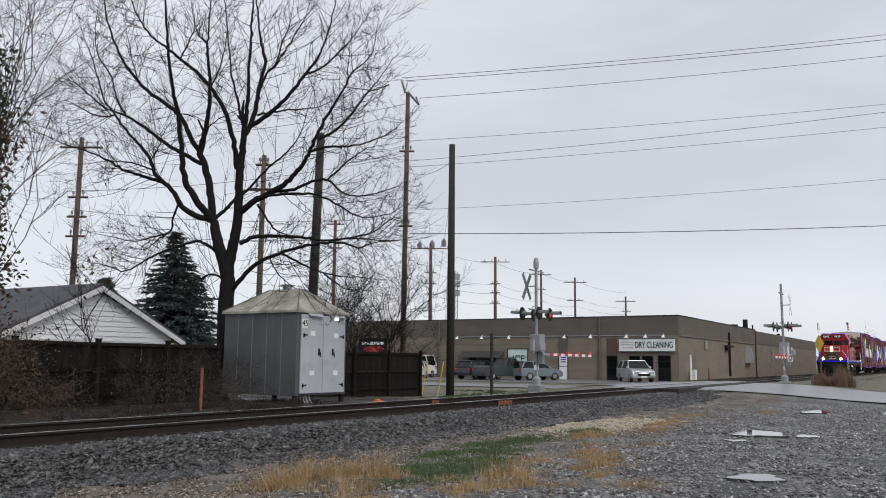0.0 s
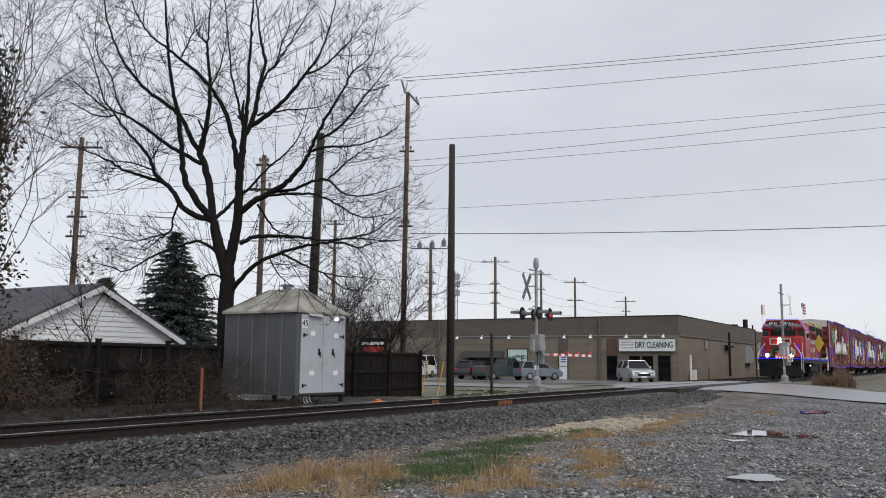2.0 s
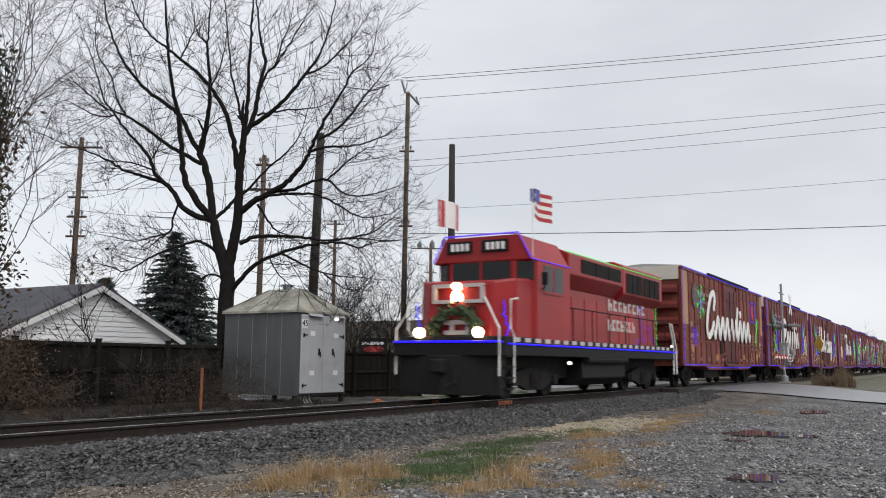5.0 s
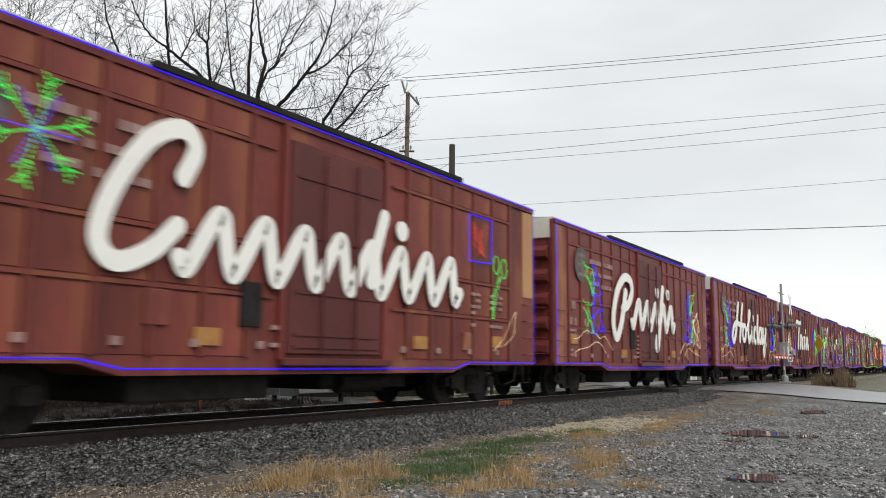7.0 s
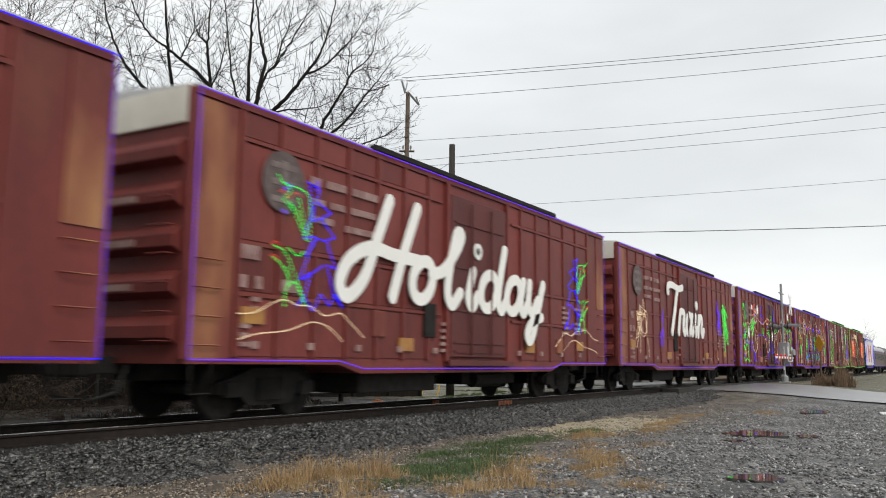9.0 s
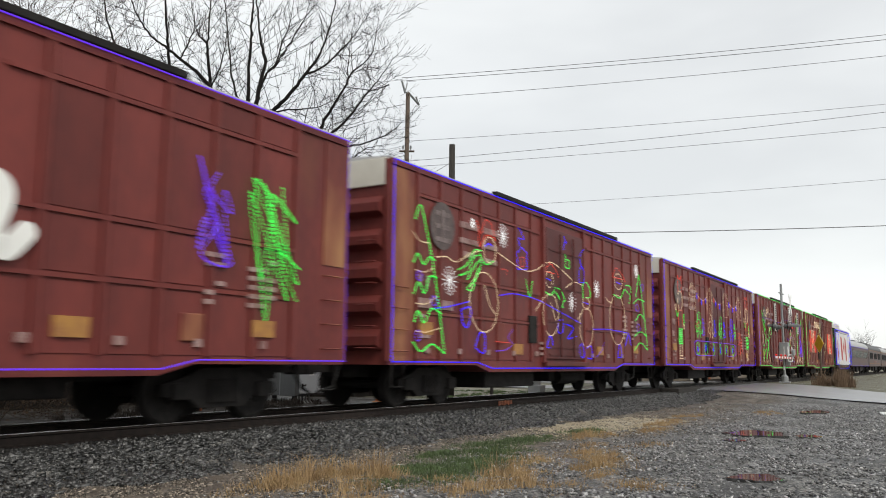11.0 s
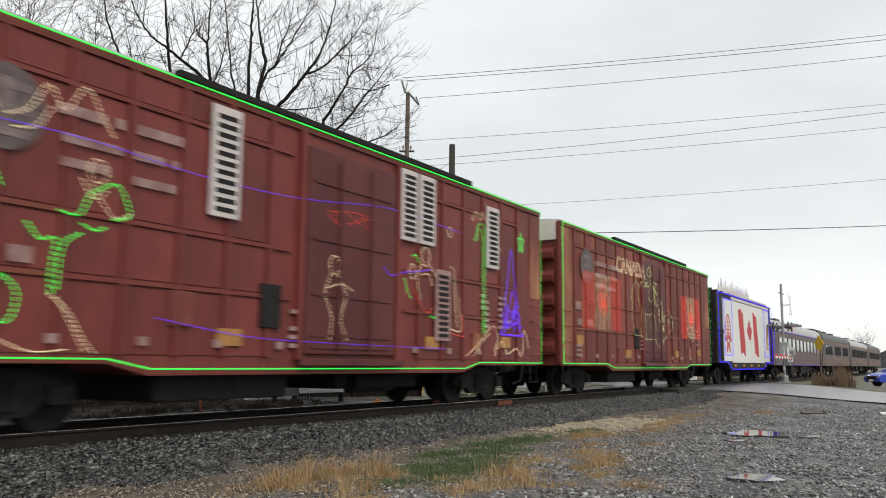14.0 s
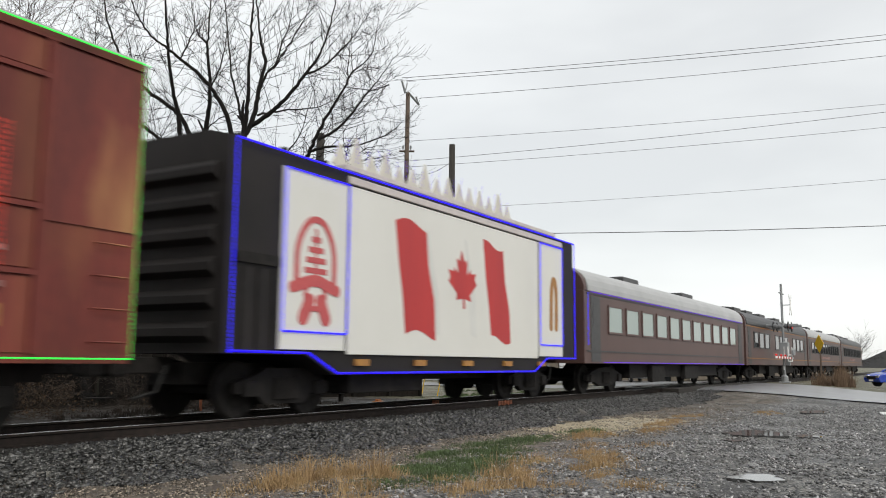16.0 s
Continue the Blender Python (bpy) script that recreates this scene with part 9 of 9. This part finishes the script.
# ---- coaches ----
def coach(label, roof_mat, window_glass, lit, seed, length=22.3, stripes=False):
    c = thing("coach", label, "passenger coach", (0, TRACK_Y, RAIL), group="passenger coaches of the train")
    side, top = 1.5, 3.45
    prof = [(-side, 0.95), (side, 0.95), (side, 3.0)] + [(side * math.cos(a), 3.0 + 1.0 * math.sin(a)) for a in np.linspace(0.12, math.pi - 0.12, 13)] + [(-side, 3.0)]
    bm = B()
    prism(bm, prof[:3] + [(side - 0.02, 3.15), (-side + 0.02, 3.15), (-side, 3.0)], "x", 0, length)
    part("body", bm, M_COACH, c)
    bm = B()
    cap = [(side + 0.03, 3.152)] + [((side + 0.03) * math.cos(a), 3.152 + 0.88 * math.sin(a) ** 0.75) for a in np.linspace(0.1, math.pi - 0.1, 15)] + [(-side - 0.03, 3.152)]
    prism(bm, cap, "x", 0.25, length - 0.25)
    part("roof", bm, roof_mat, c, "curved coach roof", smooth=False)
    for x in (0.0, length - 0.26):
        bm = B()
        prism(bm, [(a * 0.98, 3.152 + (b - 3.152) * 0.97) for a, b in cap], "x", x, x + 0.25)
        part("end", bm, M_COACH, c)
    n = 11
    for k in range(n):
        x = 2.75 + k * (length - 5.4) / (n - 1)
        if seed == 2 and k in (3, 7):
            continue
        w = 0.62
        bm = B()
        box(bm, x - w, x + w, -side - 0.02, -side - 0.002, 1.95, 2.75, 0.004)
        win = part("window", bm, window_glass, c)
        bm = B()
        for q in ((x - w - 0.06, x - w, 1.89, 2.81), (x + w, x + w + 0.06, 1.89, 2.81), (x - w, x + w, 1.89, 1.95), (x - w, x + w, 2.75, 2.81)):
            box(bm, q[0], q[1], -side - 0.035, -side - 0.002, q[2], q[3])
        part("frame", bm, M_COACH_DARK if window_glass is M_GLASS_DARK else M_COACH, win)
    for x in (0.55, length - 1.35):
        bm = B()
        box(bm, x, x + 0.8, -side - 0.012, -side - 0.002, 1.0, 3.0)
        box(bm, x + 0.15, x + 0.65, -side - 0.02, -side - 0.012, 2.1, 2.8)
        part("door", bm, M_COACH_DARK, c)
    bm = B()
    box(bm, 0.2, length - 0.2, -side - 0.02, -side - 0.002, 1.30, 1.34)
    box(bm, 0.2, length - 0.2, -side - 0.02, -side - 0.002, 3.05, 3.09)
    part("stripe", bm, M_LABEL_YELLOW if stripes else M_COACH_DARK, c)
    if stripes:
        bm = B()
        for k in range(11):
            box(bm, 8 + 0.5 * k, 8.3 + 0.5 * k, -side - 0.02, -side - 0.002, 1.5, 1.72)
        part("name_bar", bm, M_STENCIL, c)
    bm = B()
    for x in ((6, 14) if seed % 2 else (1.2, 4.5, 8.5, 14)):
        box(bm, x, x + 1.8, -0.7, 0.7, 3.9, 4.14, 0.05)
        part("roof_vent", bm, M_COACH_DARK, c)
        bm = B()
    for x in (0.8, 1.4):
        tube(bm, [(x, -0.6, 3.8), (x, -0.5, 4.1), (x, 0.3, 4.15)], 0.03, 5)
    part("roof_pipe", bm, M_COACH_DARK, c)
    bm = B()
    box(bm, 5.0, length - 5.0, -1.2, 1.2, 0.45, 0.95)
    box(bm, 7.0, 8.6, -1.4, -1.2, 0.3, 0.9, 0.02)
    box(bm, 11.5, 13.6, -1.4, -1.2, 0.35, 0.9, 0.02)
    part("underframe", bm, M_DARK, c)
    if lit:
        led(c, [(0.4, 3.12), (length - 0.4, 3.12)], M_LED_VIOLET, -side - 0.05, 0.014)
        led(c, [(1.5, 0.98), (length - 0.4, 0.98)], M_LED_VIOLET, -side - 0.05, 0.014)
        led(c, [(0.2, 1.5), (0.2, 3.1)], M_LED_BLUE, -side - 0.05, 0.02)
    bogie(c, 2.9, True)
    bogie(c, length - 2.9, True)
    coupler(c, length, 0.45)
    for x, sg in ((0, -1), (length, 1)):
        bm = B()
        for k in range(4):
            xa, xb = sorted((x + sg * 0.075 * k, x + sg * (0.075 * k + 0.05)))
            box(bm, xa, xb, -0.62, 0.62, 1.05, 3.25, 0.02)
        part("gangway", bm, M_BLACK, c, "black folded gangway bellows")
    return c


coach1 = coach("maroon passenger coach with silver roof and pale windows", M_COACH_ROOF, M_GLASS_PALE, True, 1, length=22.8)
coach2 = coach("maroon passenger coach with dark roof and gold stripe", M_COACH_DARK, M_GLASS_DARK, False, 2, stripes=True)
coach3 = coach("maroon passenger coach with silver roof", M_COACH_ROOF, M_GLASS_DARK, False, 3, stripes=True)
coach4 = coach("maroon passenger coach with dark roof at the train's end", M_COACH_DARK, M_GLASS_DARK, False, 4, stripes=True)
train += [(coach1, 162.25), (coach2, 185.6), (coach3, 208.5), (coach4, 231.4)]


# ---- locomotive ----
def locomotive():
    c = thing("locomotive", "bright red diesel locomotive with wreath and lit outline", "locomotive", (0, TRACK_Y, RAIL))
    L, half = 15.7, 1.52
    bm = B()
    box(bm, 0.35, L - 0.35, -half, half, 1.12, 1.58, 0.02)
    part("deck", bm, M_BLACK, c)
    n = 22
    for k in range(n):
        bm = B()
        x = 0.9 + k * (L - 1.8) / n
        box(bm, x, x + 0.34, -half - 0.012, -half - 0.002, 1.465, 1.565)
        part("deck_stripe", bm, M_GREY_BAR, c, "white dash on the deck edge")
    # pilot
    bm = B()
    prism(bm, [(-0.28, 0.0), (0.12, -1.46), (0.55, -1.46), (0.55, 1.46), (0.12, 1.46)], "z", 0.14, 1.12, 0.02)
    for v in bm.verts:
        if v.co.x < 0.3:
            v.co.x += 0.22 * abs(v.co.z - 0.55)
    part("pilot", bm, M_BLACK, c, "black snow-plough pilot")
    bm = B()
    box(bm, -0.02, 0.4, -1.5, 1.5, 1.1, 1.44, 0.02)
    part("front_sill", bm, M_BLACK, c)
    for s in (-1, 1):
        for k in range(4):
            bm = B()
            y0, y1 = sorted((s * 1.12, s * 1.55))
            box(bm, 0.42, 0.85, y0, y1, 0.28 + 0.27 * k, 0.32 + 0.27 * k)
            part("step", bm, M_DARK, c)
    # nose and cab
    bm = B()
    prism(bm, [(0.75, -0.95), (1.2, -1.42), (2.2, -1.42), (2.2, 1.42), (1.2, 1.42), (0.75, 0.95)], "z", 1.42, 2.98, 0.06)
    for v in bm.verts:
        if v.co.z > 2.6:
            v.co.z -= max(0.0, 1.5 - v.co.x) * 0.16
            v.co.x += 0.16 * max(0.0, 1.5 - v.co.x)
    part("nose", bm, M_LOCO, c, "wide red nose with chamfered corners")
    bm = B()
    prism(bm, [(2.0, -0.98), (2.32, -half), (4.6, -half), (4.6, half), (2.32, half), (2.0, 0.98)], "z", 1.42, 3.44, 0.02)
    cab = part("cab", bm, M_LOCO, c, "red wide-nosed cab")
    bm = B()
    prism(bm, [(-half, 3.43), (half, 3.43), (1.12, 4.06), (-1.12, 4.06)], "x", 1.98, 4.6, 0.03)
    part("cab_roof", bm, M_LOCO, cab, "red roof with sloped edges")
    for q in ((1.975, 1.995, -0.88, -0.05, 2.98, 3.42), (1.975, 1.995, 0.05, 0.88, 2.98, 3.42),
              (2.75, 3.3, -half - 0.01, -half - 0.002, 2.72, 3.35), (3.45, 4.05, -half - 0.01, -half - 0.002, 2.72, 3.35)):
        bm = B()
        box(bm, *q)
        part("window", bm, M_GLASS_DARK, cab, "dark cab window")
    for sg in (-1, 1):
        bm = B()
        prism(bm, [(2.035, sg * 1.06), (2.015, sg * 1.07), (2.255, sg * 1.46), (2.275, sg * 1.45)], "z", 2.95, 3.40)
        part("window", bm, M_GLASS_DARK, cab, "dark angled corner window")
    bm = B()
    box(bm, 1.955, 1.997, -0.03, 0.03, 2.95, 3.45)
    box(bm, 1.955, 1.997, -0.95, 0.95, 2.93, 2.98)
    box(bm, 2.72, 4.08, -half - 0.03, -half - 0.003, 2.66, 2.72)
    part("window_frame", bm, M_LOCO, cab)
    bm = B()
    tube(bm, [(2.6, -half - 0.02, 2.75), (2.45, -half - 0.16, 2.8), (2.45, -half - 0.16, 3.1)], 0.02, 5)
    box(bm, 2.43, 2.47, -half - 0.24, -half - 0.08, 2.85, 3.15, 0.01)
    part("mirror", bm, M_BLACK, cab)
    bm = B()
    box(bm, 0.9, L - 0.9, -0.85, 0.85, 0.5, 1.13)
    part("underframe", bm, M_DARK, c)
    for y in (-0.75, 0.35):
        bm = B()
        box(bm, 1.93, 1.998, y - 0.08 , y + 0.72, 3.66, 3.96, 0.01)
        nb = part("number_board", bm, M_BLACK, cab, "black number board")
        bm = B()
        for k in range(4):
            box(bm, 1.92, 1.93, y + 0.01 + 0.155 * k, y + 0.11 + 0.155 * k, 3.72, 3.90)
        part("board_marks", bm, M_WHITE, nb)
    # nose emblem bars and wreath
    for y0, y1 in ((0.18, 0.75), (-0.75, -0.18)):
        bm = B()
        for a, b, z0, z1 in ((y0, y1, 2.92, 3.0), (y0, y1, 2.55, 2.63), (max(abs(y0), abs(y1)) * (1 if y0 > 0 else -1) - (0.08 if y0 > 0 else 0), max(abs(y0), abs(y1)) * (1 if y0 > 0 else -1) + (0 if y0 > 0 else 0.08), 2.6, 2.95)):
            box(bm, 0.66 + 0.0, 0.80, a, b, z0 - 0.2, z1 - 0.2)
        part("nose_bars", bm, M_GREY_BAR, c, "pale bars on the nose")
    bm = B()
    tube(bm, [(0.60, 0.62 * math.cos(a), 1.75 + 0.42 * math.sin(a)) for a in np.linspace(0, 2 * math.pi, 24)[:-1]], 0.11, 6, closed=True)
    wreath = part("wreath", bm, M_GREENERY, c, "green garland wreath on the nose")
    leaf_cloud("wreath_leaves", wreath, [(0.56, 0.62 * math.cos(a), 1.75 + 0.42 * math.sin(a), 0.09) for a in np.linspace(0, 6.2, 20)], 700, 0.13, M_GREENERY, 15)
    bm = B()
    box(bm, 0.64, 0.74, -0.38, 0.38, 1.62, 1.72)
    box(bm, 0.64, 0.74, -0.38, 0.38, 1.86, 1.96)
    box(bm, 0.64, 0.74, -0.38, -0.28, 1.66, 1.92)
    box(bm, 0.64, 0.74, 0.1, 0.2, 1.66, 1.92)
    part("wreath_bars", bm, M_GREY_BAR, wreath)
    # lamps
    for y, z, r in ((0.05, 2.5, 0.13), (0.05, 2.74, 0.10)):
        bm = B()
        lathe(bm, [(r, 0.02), (r, -0.16), (r * 0.8, -0.2)], (0.82, y, z), "x", 16)
        part("headlight", bm, M_LAMP, c, "bright warm headlight")
    for y in (-0.86, 0.86):
        bm = B()
        lathe(bm, [(0.12, 0.1), (0.12, -0.05), (0.10, -0.08)], (0.2, y, 1.66), "x", 16)
        part("ditch_light", bm, M_LAMP, c, "bright warm ditch light")
    # hood with radiators
    bm = B()
    prism(bm, [(-0.98, 1.42), (0.98, 1.42), (0.98, 3.55), (0.7, 3.85), (-0.7, 3.85), (-0.98, 3.55)], "x", 4.6, L - 1.15, 0.03)
    hood = part("hood", bm, M_LOCO, c, "long red engine hood")
    bm = B()
    prism(bm, [(-1.0, 3.0), (1.0, 3.0), (1.32, 3.35), (1.32, 3.9), (0.9, 4.06), (-0.9, 4.06), (-1.32, 3.9), (-1.32, 3.35)], "x", 5.0, 9.85, 0.03)
    part("dynamic_brake", bm, M_LOCO, hood, "flared red housing")
    bm = B()
    prism(bm, [(-1.0, 2.9), (1.0, 2.9), (1.30, 3.15), (1.30, 4.0), (0.95, 4.15), (-0.95, 4.15), (-1.30, 4.0), (-1.30, 3.15)], "x", 9.93, L - 1.2, 0.03)
    part("radiator", bm, M_LOCO, hood, "flared red radiator housing")
    for x0, x1, z0, z1, yy in ((6.0, 9.6, 3.45, 3.82, -1.335), (10.25, 12.05, 3.2, 3.80, -1.315), (12.2, 14.1, 3.2, 3.80, -1.315)):
        bm = B()
        box(bm, x0, x1, yy - 0.01, yy + 0.01, z0, z1)
        g = part("grille", bm, M_DARK, hood, "dark radiator grille")
        for k in range(1, 3):
            bm = B()
            x = x0 + (x1 - x0) * k / 3
            box(bm, x - 0.015, x + 0.015, yy - 0.03, yy - 0.008, z0, z1)
            part("mullion", bm, M_DARK, g)
    for k in range(9):
        bm = B()
        x = 4.9 + k * 1.08
        box(bm, x, x + 0.98, -0.995, -0.982, 1.5, 2.8, 0.004)
        part("hood_door", bm, M_LOCO, hood)
    bm = B()
    for z, n2, x0, p in ((2.60, 8, 9.2, 0.51), (1.99, 7, 9.15, 0.42)):
        for k in range(n2):
            x = x0 + k * p
            box(bm, x, x + 0.14, -1.012, -0.996, z, z + 0.34)
            box(bm, x + 0.14, x + 0.72 * p, -1.012, -0.996, z + (0.24 if k % 3 else 0.12), z + (0.34 if k % 3 else 0.22))
            if k % 2:
                box(bm, x + 0.14, x + 0.72 * p, -1.012, -0.996, z, z + 0.09)
            else:
                box(bm, x + 0.72 * p - 0.1, x + 0.72 * p, -1.012, -0.996, z, z + 0.12)
    part("side_bars", bm, M_GREY_BAR, hood, "two rows of pale painted bars")
    leds(hood, [spline([(11.9, 1.7), (12.55, 1.82), (12.72, 1.95), (12.55, 2.4), (12.42, 2.75), (12.65, 2.9), (12.9, 2.65), (12.92, 2.25), (13.5, 2.2), (13.85, 2.28), (13.95, 1.9), (14.5, 1.75)], 4),
                spline([(11.9, 1.62), (12.6, 1.7), (12.85, 1.9), (13.05, 1.72)], 4), spline([(13.1, 2.15), (13.25, 1.85), (13.0, 1.68)], 4), spline([(13.75, 2.2), (13.8, 1.85), (14.4, 1.66)], 4)], M_LED_VIOLET, 0.012, y=-1.03)
    leds(hood, scribble(11.2, 1.95, 0.5, 0.8, 12, 203), M_LED_RED, 0.008, y=-1.03)
    for x in (6.4, 9.6):
        bm = B()
        lathe(bm, [(0.5, 3.84), (0.5, 3.98), (0.42, 4.02)], (x, 0, 0), n=18)
        part("roof_fan", bm, M_DARK, hood)
    # rails and ends
    for s in (-1, 1):
        bm = B()
        tube(bm, [(0.12, s * 1.5, 0.62), (0.12, s * 1.5, 1.75), (0.3, s * 1.0, 2.45)], 0.03, 6)
        tube(bm, [(0.9, s * 1.52, 0.45), (0.9, s * 1.52, 1.62), (0.72, s * 1.52, 1.75), (0.72, s * 1.52, 2.4), (1.15, s * 1.5, 2.45)], 0.03, 6)
        part("handrail", bm, M_HANDRAIL, c, "white painted handrail")
        bm = B()
        tube(bm, [(4.7, s * 1.48, 2.42), (L - 0.9, s * 1.48, 2.42)], 0.018, 5)
        for k in range(7):
            x = 4.9 + k * 1.55
            tube(bm, [(x, s * 1.48, 1.4), (x, s * 1.48, 2.42)], 0.016, 5)
        part("handrail", bm, M_DARK, c)
        bm = B()
        tube(bm, [(L - 0.9, s * 1.48, 2.42), (L - 0.55, s * 1.5, 1.75), (L - 0.5, s * 1.5, 0.55)], 0.035, 6)
        tube(bm, [(L - 0.1, s * 1.5, 0.55), (L - 0.1, s * 1.5, 1.6), (L - 0.6, s * 1.48, 2.4)], 0.035, 6)
        part("end_handrail", bm, M_HANDRAIL, c, "white painted end handrail")
    bm = B()
    lathe(bm, [(0.035, -0.04), (0.035, 0.04)], (L - 0.62, -1.45, 1.62), "x", 12)
    lathe(bm, [(0.05, -0.04), (0.05, 0.04)], (4.55, -1.5, 0.95), "x", 12)
    part("marker_light", bm, M_LAMP_WHITE, c, "small white marker light")
    # tank, bogies
    bm = B()
    prism(bm, [(-1.35, 0.98), (-1.35, 0.5), (-1.0, 0.28), (1.0, 0.28), (1.35, 0.5), (1.35, 0.98)], "x", 5.9, 9.8, 0.03)
    part("fuel_tank", bm, M_BLACK, c, "black fuel tank")
    bm = B()
    cyl(bm, (6.0, -1.42, 1.05), (9.6, -1.42, 1.05), 0.13, n=12)
    part("air_reservoir", bm, M_DARK, c)
    bogie(c, 3.1, True)
    bogie(c, L - 3.1, True)
    coupler(c, L, 0.4)
    led(c, [(0.5, 1.41), (L - 0.4, 1.41)], M_LED_BLUE, -half - 0.03, 0.03)
    bm = B()
    tube(bm, [(0.28, -1.5, 1.45), (-0.03, -1.45, 1.45), (-0.03, 1.45, 1.45), (0.28, 1.5, 1.45)], 0.03, 5)
    part("light_string", bm, M_LED_BLUE, c)
    bm = B()
    tube(bm, [(1.96, -half, 3.45), (1.96, -1.14, 4.1), (1.96, 1.14, 4.1), (1.96, half, 3.45)], 0.022, 5)
    tube(bm, [(1.96, -half, 3.45), (4.6, -half - 0.02, 3.45)], 0.015, 5)
    part("light_string", bm, M_LED_VIOLET, c)
    led(c, [(4.7, 3.92), (9.9, 3.92)], M_LED_GREEN, -1.36, 0.014)
    led(c, [(9.95, 3.92), (L - 1.2, 3.92)], M_LED_GREEN, -1.33, 0.014)
    led(c, [(L - 1.14, 1.6), (L - 1.14, 3.92)], M_LED_GREEN, -1.02, 0.018)
    bm = B()
    for y in (-1.3, 1.3):
        tube(bm, scr3(0.9, y, 1.5, 2.4), 0.02, 4)
    part("light_string", bm, M_LED_BLUE, c)
    # flags on the cab corners
    for y, kind in ((1.45, 0), (-1.45, 1)):
        bm = B()
        tube(bm, [(2.2, y, 3.4), (2.2, y, 5.2)], 0.014, 5)
        pole = part("flag_pole", bm, M_HANDRAIL, c)
        cols = 8
        for band in (range(3) if kind == 0 else range(7)):
            bm = B()
            rows = []
            for k in range(cols + 1):
                f = k / cols
                x = 2.2 + 1.15 * f
                yy = y + 0.07 * math.sin(6 * f + y)
                rows.append((x, yy))
            if kind == 0:
                a, b = ((0, 2), (2, 6), (6, 8))[band]
                z0, z1, use = 4.45, 5.15, M_FLAG_RED if band != 1 else M_WHITE
            else:
                a, b = 0, cols
                z0, z1, use = 4.45 + 0.1 * band, 4.55 + 0.1 * band, M_FLAG_RED if band % 2 == 0 else M_WHITE
            for k in range(a, b):
                (x0, y0), (x1, y1) = rows[k], rows[k + 1]
                v = [bm.verts.new(p) for p in ((x0, y0, z0), (x1, y1, z0), (x1, y1, z1), (x0, y0, z1), (x0, y0 + 0.008, z0), (x1, y1 + 0.008, z0), (x1, y1 + 0.008, z1), (x0, y0 + 0.008, z1))]
                for q in ((0, 1, 2, 3), (7, 6, 5, 4), (0, 4, 5, 1), (3, 2, 6, 7)):
                    bm.faces.new([v[i] for i in q])
            part("flag_band", bm, use, pole)
        if kind == 1:
            bm = B()
            box(bm, 2.21, 2.55, y - 0.06, y + 0.075, 4.86, 5.17)
            part("flag_canton", bm, M_CAR_BLUE, pole)
    # the superstructure stands a little taller than drawn above the deck
    for ob in c.children_recursive:
        if ob.type == "MESH" and ob.data.users == 1:
            for v in ob.data.vertices:
                if v.co.z > 1.46:
                    v.co.z = 1.46 + (v.co.z - 1.46) * 1.12
    return c


def scr3(x, y, z0, z1):
    g = random.Random(int(y * 10))
    return [(x + g.uniform(-0.06, 0.06), y + g.uniform(-0.1, 0.1), z0 + (z1 - z0) * k / 14) for k in range(15)]


loco = locomotive()
train.append((loco, -16.35))


# ---- what moves ----
def front_x(t):
    """Where the first boxcar's front stands at t seconds."""
    ts = (0.0, 3.0, 4.2, 6.5, 9.0, 12.5, 14.5, 16.0)
    xs = (114.8, 66.8, 47.4, 11.05, -28.47, -83.5, -114.75, -138.38)
    return float(np.interp(t, ts, xs)) + 0.17


def motions():
    keys = (0.0, 1.5, 3.0, 4.2, 5.35, 6.5, 7.75, 9.0, 10.75, 12.5, 14.5, 16.0)
    for c, offset in train:
        walk(c, [(t, pose(front_x(t) + offset, TRACK_Y, RAIL)) for t in keys])
    for w, x in wheels:
        rows = []
        for k in range(481):
            t = k / 30
            turn = math.degrees((front_x(t) - front_x(0)) / 0.46)
            rows.append((t, pose(x, 0, 0.46, 0, turn, 0)))
        walk(w, rows)
    walk(blue_car, [(0.0, pose(78, -16, 0.1, 0, 0, 125)), (10.0, pose(73, -9, 0.1, 0, 0, 125)), (12.0, pose(64.6, 2.2, 0.1, 0, 0, 125)), (12.8, pose(64.2, 2.8, 0.1, 0, 0, 125)), (16.0, pose(64.2, 2.8, 0.1, 0, 0, 125))])


motions()
